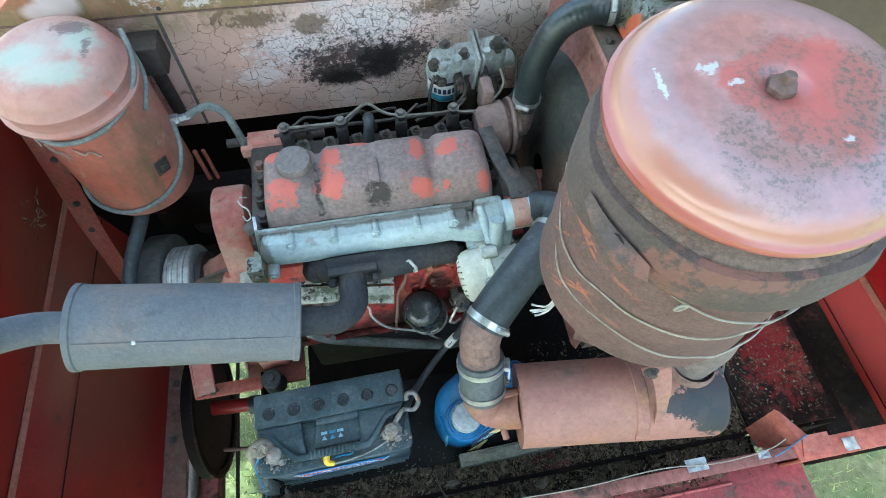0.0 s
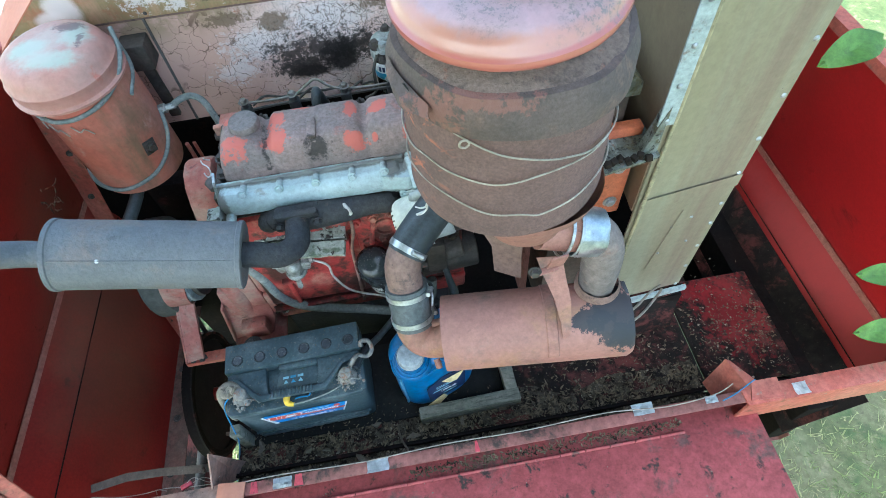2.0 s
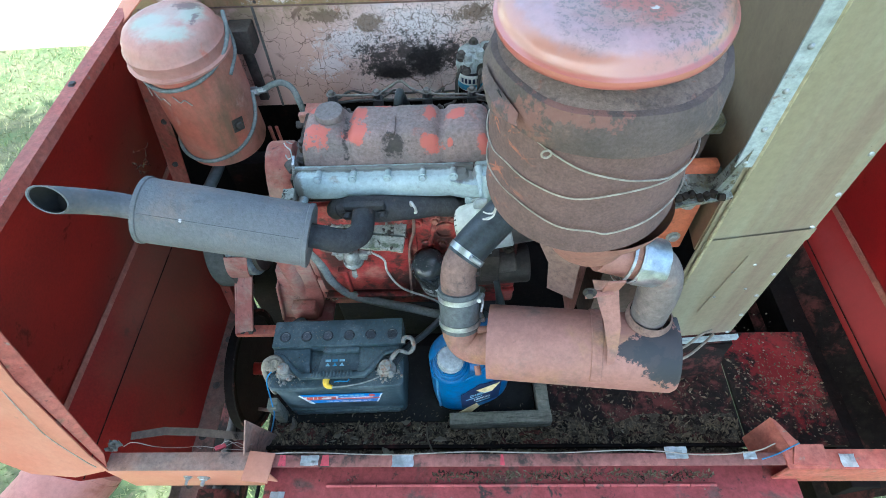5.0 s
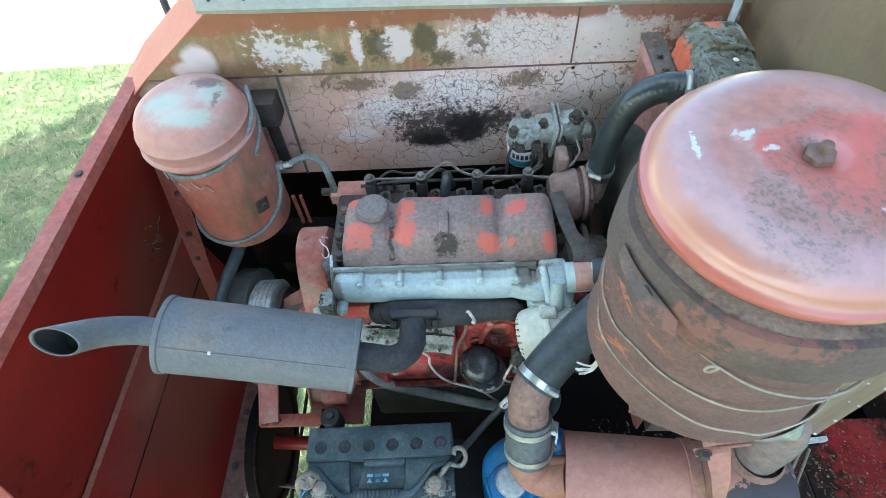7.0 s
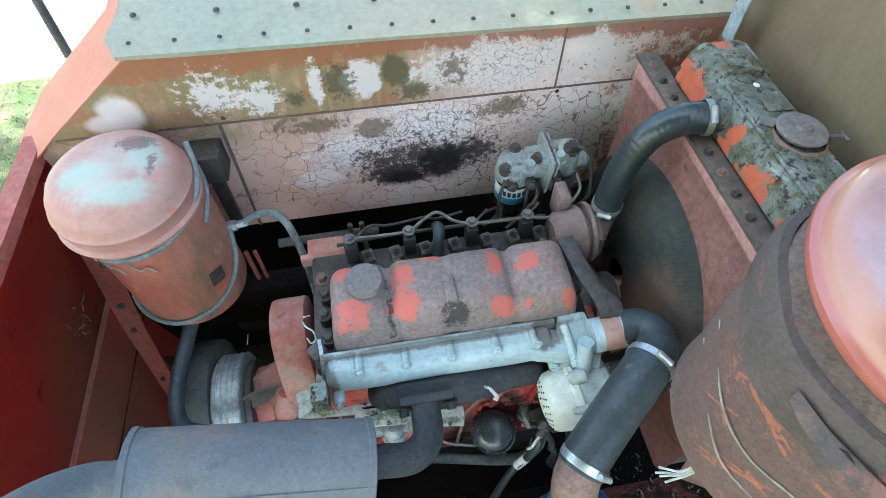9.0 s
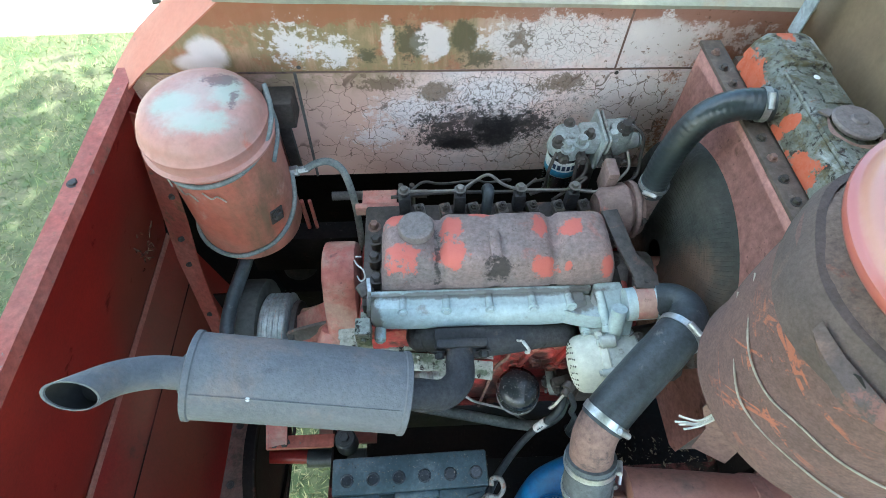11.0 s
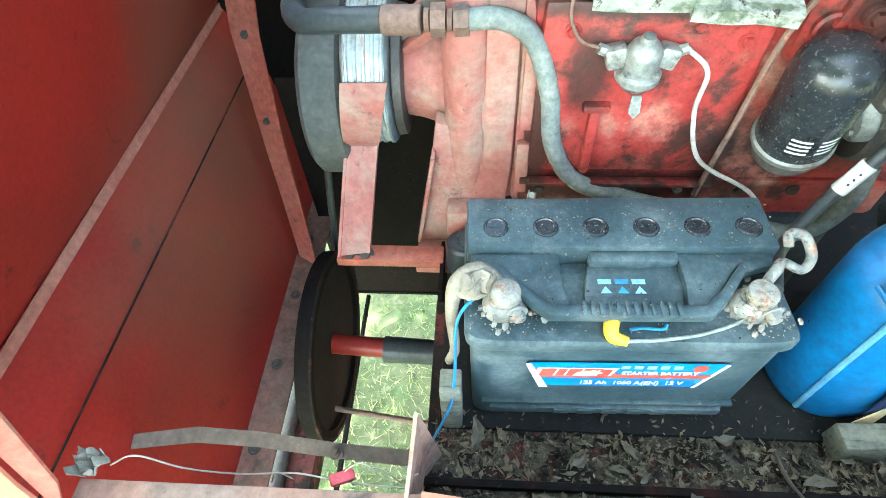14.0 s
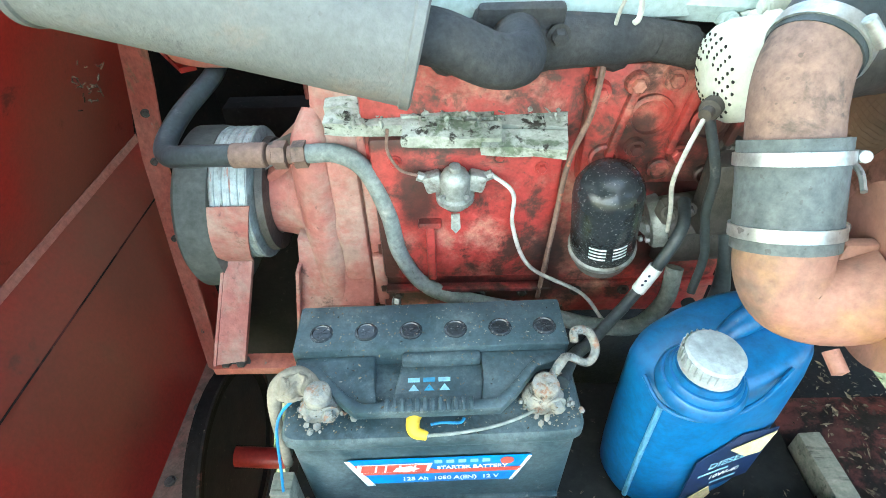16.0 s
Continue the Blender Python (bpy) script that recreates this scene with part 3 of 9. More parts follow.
def wall_layers(nt, co, colour):
    """Old paint that has cracked into scales, with flaked brown areas, grey mould and a soot stain above the engine."""
    sep = nt.nodes.new("ShaderNodeSeparateXYZ")
    nt.links.new(co, sep.inputs[0])
    x, z = sep.outputs["X"], sep.outputs["Z"]

    def mul(a, b):
        return math_node(nt, "MULTIPLY", a, b)

    def spot(cx, cz, sx, sz, reach, rough_amount, scale, shift=(2, 0, 5), soft=0.16):
        """1 at a place on the wall, falling to 0 at its ragged edge."""
        sc = nt.nodes.new("ShaderNodeVectorMath")
        sc.operation = "MULTIPLY"
        nt.links.new(co, sc.inputs[0])
        sc.inputs[1].default_value = (1 / sx, 0, 1 / sz)
        d = nt.nodes.new("ShaderNodeVectorMath")
        d.operation = "DISTANCE"
        nt.links.new(sc.outputs[0], d.inputs[0])
        d.inputs[1].default_value = (cx / sx, 0, cz / sz)
        e = nt.nodes.new("ShaderNodeMath")
        e.operation = "MULTIPLY_ADD"
        nt.links.new(noise_out(nt, co, scale, 9, 0.78, shift), e.inputs[0])
        e.inputs[1].default_value = rough_amount
        nt.links.new(d.outputs["Value"], e.inputs[2])
        return ramp_between(nt, e.outputs[0], reach + rough_amount * 0.5 + soft, reach + rough_amount * 0.5 - soft)

    def lay(spots, tint, strength, low):
        for args in spots:
            low = mix_colour(nt, mul(spot(*args), strength), low, tint)
        return low
    # warm faded pink towards the outer end, paler towards the radiator
    drift = math_node(nt, "ADD", mul(ramp_between(nt, x, -0.25, 0.3), 0.6), mul(noise_out(nt, co, 5, 6, 0.6, (1, 0, 3)), 0.55))
    colour = mix_colour(nt, ramp_between(nt, drift, 0.32, 0.78), (0.56, 0.36, 0.3), colour)
    # the upper strip is worn to brown primer, with olive and rusty runs
    upper = mul(ramp_between(nt, z, 0.524, 0.534), ramp_between(nt, x, 0.34, 0.08))
    runs = ramp_between(nt, noise_out(nt, co, 13, 7, 0.7, (4, 0, 2), (2.2, 1, 0.28)), 0.4, 0.6)
    primer = mix_colour(nt, runs, (0.42, 0.26, 0.155), (0.25, 0.19, 0.09))
    primer = mix_colour(nt, mul(ramp_between(nt, noise_out(nt, co, 9, 8, 0.7, (8, 0, 1)), 0.5, 0.62), 0.8), primer, (0.35, 0.12, 0.06))
    colour = mix_colour(nt, mul(upper, 0.96), colour, primer)
    haze = mul(ramp_between(nt, z, 0.44, 0.53), ramp_between(nt, x, 0.12, -0.1))
    colour = mix_colour(nt, mul(mul(haze, ramp_between(nt, noise_out(nt, co, 12, 9, 0.75, (3, 0, 7)), 0.4, 0.58)), 0.75), colour, (0.24, 0.19, 0.095))
    rim = math_node(nt, "ADD", mul(ramp_between(nt, z, 0.62, 0.67), 0.24), mul(ramp_between(nt, x, 0.5, 0.68), 0.16))
    rusty = math_node(nt, "ADD", noise_out(nt, co, 16, 11, 0.82, (1.3, 0, 6.1)), rim)
    colour = mix_colour(nt, mul(ramp_between(nt, rusty, 0.6, 0.66), 0.85), colour, (0.33, 0.125, 0.065))
    # what is left of the white coat
    colour = lay(((-0.43, 0.58, 0.04, 0.042, 0.95, 0.9, 14, (2, 0, 5), 0.25), (-0.465, 0.56, 0.04, 0.022, 0.95, 0.7, 14, (2, 0, 5), 0.3), (0.035, 0.6, 0.046, 0.05, 0.85, 1.5, 26, (1, 0, 5), 0.12), (-0.25, 0.6, 0.07, 0.06, 0.6, 5.0, 65), (-0.17, 0.58, 0.06, 0.05, 0.6, 4.5, 70, (3, 0, 9)), (-0.055, 0.6, 0.016, 0.06, 0.8, 3.2, 60, (5, 0, 9)),
                  (0.2, 0.6, 0.08, 0.05, 0.75, 3.6, 62, (7, 0, 5)), (0.32, 0.595, 0.12, 0.06, 0.85, 2.6, 60, (5, 1, 9)), (0.5, 0.6, 0.1, 0.05, 0.9, 1.0, 20, (4, 1, 2))), (0.72, 0.64, 0.63), 0.88, colour)
    colour = lay(((0.0, 0.415, 0.13, 0.06, 0.7, 3.4, 55, (4, 0, 9)), (0.19, 0.46, 0.14, 0.05, 0.8, 2.4, 45, (4, 3, 9)), (-0.1, 0.34, 0.1, 0.06, 0.5, 3.6, 50, (6, 3, 9)), (0.5, 0.42, 0.1, 0.1, 0.9, 0.8, 12, (2, 3, 9))), (0.72, 0.67, 0.69), 0.6, colour)
    # olive-black mould in grains
    colour = lay(((-0.01, 0.6, 0.04, 0.055, 0.7, 3.6, 60), (0.105, 0.612, 0.034, 0.045, 0.85, 1.8, 50, (6, 0, 1)), (0.14, 0.56, 0.07, 0.035, 0.5, 3.6, 60, (4, 0, 3)), (-0.1, 0.57, 0.05, 0.03, 0.5, 3.6, 60, (4, 2, 3))), (0.1, 0.088, 0.05), 0.85, colour)
    colour = lay(((0.045, 0.47, 0.055, 0.04, 0.7, 2.2, 50, (1, 2, 3)), (-0.07, 0.495, 0.09, 0.03, 0.6, 3.2, 60, (2, 2, 3)), (0.33, 0.49, 0.1, 0.045, 0.5, 3.8, 70, (5, 2, 3)), (0.22, 0.6, 0.05, 0.05, 0.5, 4.2, 66, (1, 4, 3))), (0.15, 0.105, 0.065), 0.82, colour)
    # cracks, coarse on the left and dense round the soot
    add = nt.nodes.new("ShaderNodeVectorMath")
    add.operation = "MULTIPLY_ADD"
    wn = nt.nodes.new("ShaderNodeTexNoise")
    nt.links.new(co, wn.inputs["Vector"])
    wn.inputs["Scale"].default_value, wn.inputs["Detail"].default_value = 26, 4
    nt.links.new(wn.outputs["Color"], add.inputs[0])
    add.inputs[1].default_value = (0.05, 0.0, 0.05)
    flat = nt.nodes.new("ShaderNodeVectorMath")
    flat.operation = "MULTIPLY"
    nt.links.new(co, flat.inputs[0])
    flat.inputs[1].default_value = (1, 0, 1)
    nt.links.new(flat.outputs[0], add.inputs[2])
    low = ramp_between(nt, z, 0.56, 0.5)
    broken = ramp_between(nt, noise_out(nt, co, 11, 4, 0.6, (0.4, 0, 0.3)), 0.36, 0.5)
    for scale, width, strength, zone in ((27, 0.026, 0.8, broken), (62, 0.045, 0.75, spot(0.17, 0.4, 0.26, 0.14, 0.8, 1.4, 12, (3, 1, 1), 0.4)), (75, 0.05, 0.6, spot(0.3, 0.6, 0.16, 0.07, 0.8, 1.2, 14, (3, 1, 6), 0.3))):
        vor = nt.nodes.new("ShaderNodeTexVoronoi")
        vor.feature = "DISTANCE_TO_EDGE"
        nt.links.new(add.outputs[0], vor.inputs["Vector"])
        vor.inputs["Scale"].default_value = scale
        crack = mul(ramp_between(nt, vor.outputs["Distance"], width, width * 0.3), zone)
        colour = mix_colour(nt, mul(crack if scale == 75 else mul(crack, low), strength), colour, (0.13, 0.075, 0.055))
    # chips down to the rust
    chip = mul(ramp_between(nt, noise_out(nt, co, 75, 4, 0.7, (2, 0, 5)), 0.625, 0.65), ramp_between(nt, x, 0.1, 0.42))
    colour = mix_colour(nt, mul(chip, 0.85), colour, (0.17, 0.085, 0.055))
    # soot, thick above the engine and breaking up round it
    colour = lay(((0.13, 0.37, 0.2, 0.09, 0.5, 5.2, 70, (3, 2, 4)), (0.08, 0.325, 0.12, 0.045, 0.6, 3.6, 60, (3, 6, 4)), (0.27, 0.37, 0.1, 0.07, 0.5, 4.6, 60, (1, 6, 4))), (0.035, 0.03, 0.03), 0.92, colour)
    # spatter of soot grains over the pale paint
    grains = mul(ramp_between(nt, noise_out(nt, co, 130, 5, 0.75, (7, 1, 3)), 0.56, 0.6), spot(0.2, 0.42, 0.28, 0.15, 0.8, 1.6, 14, (5, 5, 1), 0.5))
    colour = mix_colour(nt, mul(grains, 0.8), colour, (0.07, 0.055, 0.048))
    return lay(((0.195, 0.345, 0.062, 0.06, 0.85, 1.5, 34, (1, 2, 8), 0.25), (0.1, 0.305, 0.075, 0.028, 0.75, 2.2, 44, (1, 5, 8), 0.25)), (0.012, 0.011, 0.012), 0.97, colour)


WALL_OLD = material("cracked_pale_pink_paint", (0.74, 0.56, 0.53), (0.76, 0.68, 0.69), 6.0, 0.55, bump=0.2, grain=120, extra=wall_layers, mottle=0.2, fine=0.4)

SLEEVE = material("grey_rubber_sleeve", (0.085, 0.098, 0.102), (0.115, 0.125, 0.128), 12.0, 0.65, layers=[
    ((0.42, 0.19, 0.15), 24, 0.695, 0.015, 0.7, (1, 1, 0.5)), ((0.045, 0.05, 0.052), 9, 0.62, 0.08, 0.7, ONE)], bump=0.25, grain=180, mottle=0.6)
ELBOW = material("dusty_brown_steel", (0.155, 0.135, 0.128), (0.2, 0.165, 0.15), 9.0, 0.6, layers=[
    ((0.26, 0.2, 0.17), 24, 0.64, 0.06, 0.8, ONE), ((0.22, 0.12, 0.085), 7, 0.62, 0.08, 0.8, ONE)], bump=0.35, grain=160)
FAN_DARK = material("sooty_fan_paint", (0.03, 0.024, 0.02), (0.05, 0.036, 0.028), 9.0, 0.75, bump=0.2)

GUARD = material("dusty_fan_guard_mesh", (0.032, 0.036, 0.033), (0.05, 0.05, 0.044), 7.0, 0.8, bump=0.1,
    extra=patches((0.2, 0.115, 0.075), [((0.52, 0.66, 0.24), (0.1, 0.09, 0.2)), ((0.52, 0.8, 0.12), (0.1, 0.22, 0.13))], (0.66, 0.8, -0.2), 9, 1.2, 0.5, 0.9))
TAPE_TAN = material("dirty_wrapping_tape", (0.27, 0.235, 0.185), (0.2, 0.175, 0.14), 30.0, 0.85, bump=0.6, grain=140)

FOLD = material("rubbed_red_fold", (0.4, 0.165, 0.12), (0.36, 0.12, 0.085), 8.0, 0.5, bump=0.05, mottle=0.3)
FILTER_HEAD = material("oily_bright_casting", (0.36, 0.4, 0.4), (0.26, 0.285, 0.285), 16.0, 0.42, 0.3, layers=[((0.1, 0.095, 0.085), 24, 0.62, 0.06, 0.6, ONE)], bump=0.3, grain=170, mottle=0.4)
COOLANT = material("pinkish_grimy_casting", (0.23, 0.16, 0.145), (0.17, 0.12, 0.108), 10.0, 0.7, layers=[((0.38, 0.14, 0.11), 15, 0.64, 0.05, 0.65, ONE), ((0.04, 0.035, 0.032), 20, 0.63, 0.06, 0.75, ONE)], bump=0.45, grain=150)
HULL = material("dull_red_hull_paint", (0.22, 0.03, 0.025), (0.15, 0.03, 0.025), 2.0, 0.6, layers=[((0.1, 0.06, 0.045), 4, 0.6, 0.1, 0.85, ONE)], bump=0.1)

CLOTH_TOP = material("dusty_tan_canvas", (0.24, 0.18, 0.145), (0.18, 0.13, 0.108), 9.0, 0.9, layers=[((0.3, 0.12, 0.08), 18, 0.64, 0.05, 0.85, ONE), ((0.08, 0.065, 0.058), 14, 0.62, 0.07, 0.9, ONE)], bump=0.6, grain=300)
ANGLE_DUST = material("dusty_dull_red_angle", (0.2, 0.085, 0.068), (0.15, 0.1, 0.075), 5.0, 0.75, layers=[((0.1, 0.07, 0.055), 14, 0.58, 0.08, 0.9, ONE), ((0.26, 0.2, 0.16), 40, 0.68, 0.06, 0.7, ONE)], bump=0.25)
BAR_BROWN = material("grimy_brown_bar", (0.13, 0.1, 0.08), (0.085, 0.066, 0.055), 9.0, 0.7, layers=[((0.22, 0.19, 0.16), 30, 0.66, 0.06, 0.8, ONE)], bump=0.25)
RAIL_DUST = material("dusty_rail_top", (0.27, 0.19, 0.155), (0.33, 0.17, 0.12), 7.0, 0.8, layers=[((0.12, 0.09, 0.075), 16, 0.62, 0.06, 0.9, ONE)], bump=0.2)

PALE_FLECK = material("pale_dust_flecks", (0.3, 0.26, 0.2), (0.2, 0.165, 0.12), 60.0, 0.9, bump=0, mottle=0)

FOIL_BRIGHT = material("bright_foil_tape", (0.66, 0.7, 0.72), (0.5, 0.53, 0.55), 40.0, 0.35, 0.35, bump=0.6, grain=60)

RAIL_RED = material("dusty_red_rail_top", (0.29, 0.115, 0.1), (0.21, 0.09, 0.075), 8.0, 0.75, layers=[((0.06, 0.045, 0.038), 12, 0.6, 0.07, 0.9, ONE), ((0.34, 0.3, 0.26), 50, 0.7, 0.04, 0.9, ONE)], bump=0.25)

LEAF_DRY = material("bleached_dry_leaf", (0.17, 0.15, 0.115), (0.11, 0.09, 0.07), 30.0, 0.85, layers=[((0.1, 0.075, 0.055), 26, 0.6, 0.08, 0.9, ONE)], bump=0.3)


# ---- mesh helpers ----
ORIGIN = {}


def thing(name, at, label, category, group="", kind=""):
    ob = new(name)
    ob.empty_display_size = 0.05
    ob.location = at
    ORIGIN[ob] = Vector(at)
    return tagged(ob, label, category, group, kind)


def finish(name, bm, mat, smooth=True, sharp=38):
    me = bpy.data.meshes.new(name)
    bmesh.ops.recalc_face_normals(bm, faces=bm.faces)
    bm.to_mesh(me)
    bm.free()
    me.materials.append(mat)
    if smooth:
        me.polygons.foreach_set("use_smooth", [True] * len(me.polygons))
        me.set_sharp_from_angle(angle=radians(sharp))
    return me


def part(name, bm, mat, parent, label="", sharp=38, smooth=True):
    """Links a bmesh, given in world places, as one mesh object under a thing or a part."""
    base = ORIGIN[parent]
    bmesh.ops.translate(bm, verts=bm.verts, vec=-base)
    ob = new(name, finish(name, bm, mat, smooth, sharp))
    ob.parent = parent
    ORIGIN[ob] = base
    return tagged(ob, label)


def single(name, bm, mat, label, category, kind="", group="", sharp=38, smooth=True):
    """A thing or a piece of the setting that is one mesh, with its origin at the world's."""
    ob = new(name, finish(name, bm, mat, smooth, sharp))
    ORIGIN[ob] = Vector((0, 0, 0))
    return tagged(ob, label, category, group, kind)


def join(*bms):
    out = bmesh.new()
    for b in bms:
        me = bpy.data.meshes.new("tmp")
        b.to_mesh(me)
        b.free()
        out.from_mesh(me)
        bpy.data.meshes.remove(me)
    return out


def box(x0, x1, y0, y1, z0, z1, bev=0.0, seg=2):
    bm = bmesh.new()
    bmesh.ops.create_cube(bm, size=1, matrix=Matrix.Translation(((x0 + x1) / 2, (y0 + y1) / 2, (z0 + z1) / 2)) @ Matrix.Diagonal((abs(x1 - x0), abs(y1 - y0), abs(z1 - z0), 1)))
    if bev:
        bmesh.ops.bevel(bm, geom=list(bm.edges), offset=bev, segments=seg, profile=0.5, affect="EDGES")
    return bm


def obox(centre, size, rx=0, ry=0, rz=0, bev=0.0, seg=2):
    bm = box(-size[0] / 2, size[0] / 2, -size[1] / 2, size[1] / 2, -size[2] / 2, size[2] / 2, bev, seg)
    bmesh.ops.transform(bm, matrix=pose(*centre, rx, ry, rz), verts=bm.verts)
    return bm


def axes(direction):
    d = Vector(direction).normalized()
    up = Vector((0, 0, 1)) if abs(d.z) < 0.95 else Vector((0, 1, 0))
    u = up.cross(d).normalized()
    return d, u, d.cross(u)


def lathe(profile, base, direction=(0, 0, 1), seg=40, wobble=0.0, wscale=8.0, squash=1.0, start=0.0, turn=1.0):
    """A turned shape: (radius, height) pairs along a direction from base; closed where the radius is nought."""
    d, u, v = axes(direction)
    base = Vector(base)
    bm = bmesh.new()
    rings = []
    full = turn >= 0.999
    for r, h in profile:
        if r < 1e-6:
            rings.append([bm.verts.new(base + d * h)])
            continue
        ring = []
        for i in range(seg if full else seg + 1):
            a = start + turn * 2 * math.pi * i / seg
            p = base + d * h + (u * math.cos(a) + v * math.sin(a) * squash) * r
            if wobble:
                p += (p - base - d * h).normalized() * noise.noise(p * wscale) * wobble
            ring.append(bm.verts.new(p))
        rings.append(ring)
    for a, b in zip(rings, rings[1:]):
        n = max(len(a), len(b))
        for i in range(n if full else n - 1):
            j = (i + 1) % n
            if len(a) == 1:
                bm.faces.new((a[0], b[i], b[j]))
            elif len(b) == 1:
                bm.faces.new((a[i], a[j], b[0]))
            else:
                bm.faces.new((a[i], a[j], b[j], b[i]))
    return bm


def rod(p0, p1, r0, r1=None, seg=20, bev=0.0):
    p0, p1 = Vector(p0), Vector(p1)
    L = (p1 - p0).length
    r1 = r0 if r1 is None else r1
    if bev:
        prof = [(0, 0), (r0 - bev, 0), (r0, bev), (r1, L - bev), (r1 - bev, L), (0, L)]
    else:
        prof = [(0, 0), (r0, 0), (r1, L), (0, L)]
    return lathe(prof, p0, p1 - p0, seg)


def spline(pts, per=8):
    P = [Vector(p) for p in pts]
    if len(P) == 2:
        return [P[0].lerp(P[1], i / per) for i in range(per + 1)]
    Q = [2 * P[0] - P[1], *P, 2 * P[-1] - P[-2]]
    out = []
    for i in range(1, len(Q) - 2):
        a, b, c, d = Q[i - 1:i + 3]
        for k in range(per):
            t = k / per
            out.append(0.5 * ((2 * b) + (c - a) * t + (2 * a - 5 * b + 4 * c - d) * t * t + (3 * b - a - 3 * c + d) * t ** 3))
    out.append(P[-1])
    return out


def tube(pts, r, seg=14, per=8, hollow=0.0, smooth_path=True, rings=0.0, ring_pitch=0.0):
    """A pipe along a curve; r may be a list for each control point. hollow: the wall's thickness at open ends."""
    path = spline(pts, per) if smooth_path else [Vector(p) for p in pts]
    n = len(path)
    if isinstance(r, (list, tuple)):
        rr = [r[min(int(i / (n - 1) * (len(r) - 1)), len(r) - 2)] + (r[min(int(i / (n - 1) * (len(r) - 1)), len(r) - 2) + 1] - r[min(int(i / (n - 1) * (len(r) - 1)), len(r) - 2)]) * ((i / (n - 1) * (len(r) - 1)) - min(int(i / (n - 1) * (len(r) - 1)), len(r) - 2)) for i in range(n)]
    else:
        rr = [r] * n
    if rings:
        rr = [q + rings * (0.5 + 0.5 * math.cos(i * ring_pitch)) for i, q in enumerate(rr)]
    bm = bmesh.new()
    loops = []
    u = None
    for i, p in enumerate(path):
        t = (path[min(i + 1, n - 1)] - path[max(i - 1, 0)]).normalized()
        if u is None:
            u = axes(t)[1]
        u = (u - t * u.dot(t)).normalized()
        v = t.cross(u)
        loops.append([bm.verts.new(p + (u * math.cos(2 * math.pi * k / seg) + v * math.sin(2 * math.pi * k / seg)) * rr[i]) for k in range(seg)])
    for a, b in zip(loops, loops[1:]):
        for k in range(seg):
            j = (k + 1) % seg
            bm.faces.new((a[k], a[j], b[j], b[k]))
    for loop, p, nb in ((loops[0], path[0], path[1]), (loops[-1], path[-1], path[-2])):
        if hollow:
            inner = [bm.verts.new(p + (q.co - p) * (1 - hollow)) for q in loop]
            deep = [bm.verts.new(q.co + (nb - p).normalized() * 0.05) for q in inner]
            for k in range(seg):
                j = (k + 1) % seg
                bm.faces.new((loop[k], loop[j], inner[j], inner[k]))
                bm.faces.new((inner[k], inner[j], deep[j], deep[k]))
            bm.faces.new(deep)
        else:
            bm.faces.new(loop)
    return bm


def prism(pts, push, bev=0.0):
    """A flat polygon given in space and pushed to a thickness."""
    bm = bmesh.new()
    push = Vector(push)
    a = [bm.verts.new(p) for p in pts]
    b = [bm.verts.new(Vector(p) + push) for p in pts]
    bm.faces.new(a)
    bm.faces.new(b)
    for i in range(len(a)):
        j = (i + 1) % len(a)
        bm.faces.new((a[i], a[j], b[j], b[i]))
    if bev:
        bmesh.ops.recalc_face_normals(bm, faces=bm.faces)
        bmesh.ops.bevel(bm, geom=list(bm.edges), offset=bev, segments=2, profile=0.5, affect="EDGES")
    return bm


def sheet(rows, thick, across=1, dent=0.0, dscale=4.0):
    """A bent sheet: rows of places joined into strips, with a thickness along its own normals."""
    bm = bmesh.new()
    grid = []
    for row in rows:
        line = []
        for a, b in zip(row, row[1:]):
            for k in range(across):
                line.append(Vector(a).lerp(Vector(b), k / across))
        line.append(Vector(row[-1]))
        grid.append([bm.verts.new(p) for p in line])
    for a, b in zip(grid, grid[1:]):
        for i in range(len(a) - 1):
            bm.faces.new((a[i], a[i + 1], b[i + 1], b[i]))
    bm.normal_update()
    if dent:
        for v in bm.verts:
            v.co += v.normal * noise.noise(v.co * dscale) * dent
    bmesh.ops.solidify(bm, geom=list(bm.faces), thickness=thick)
    return bm


def loft(sections, seg=36, power=2.6):
    """Stacked rounded rectangles: (z, cx, cy, half length, half width, turn in degrees)."""
    bm = bmesh.new()
    loops = []
    for z, cx, cy, a, b, rot in sections:
        c, s = math.cos(radians(rot)), math.sin(radians(rot))
        loop = []
        for i in range(seg):
            t = 2 * math.pi * i / seg
            x = math.copysign(abs(math.cos(t)) ** (2 / power), math.cos(t)) * a
            y = math.copysign(abs(math.sin(t)) ** (2 / power), math.sin(t)) * b
            loop.append(bm.verts.new((cx + c * x - s * y, cy + s * x + c * y, z)))
        loops.append(loop)
    for p, q in zip(loops, loops[1:]):
        for i in range(seg):
            j = (i + 1) % seg
            bm.faces.new((p[i], p[j], q[j], q[i]))
    bm.faces.new(loops[0])
    bm.faces.new(loops[-1])
    return bm


def hexbolt(at, direction, r=0.008, h=0.007, washer=True):
    d = Vector(direction).normalized()
    at = Vector(at)
    head = lathe([(0, 0), (r, 0), (r, h * 0.8), (r * 0.85, h), (0, h)], at, d, 6)
    if washer:
        return join(head, lathe([(0, 0), (r * 1.45, 0), (r * 1.45, 0.0015), (0, 0.0015)], at, d, 16))
    return head


def rivet(at, direction, r=0.005):
    return lathe([(r, 0), (r * 0.8, r * 0.35), (r * 0.4, r * 0.55), (0, r * 0.6)], at, direction, 10)


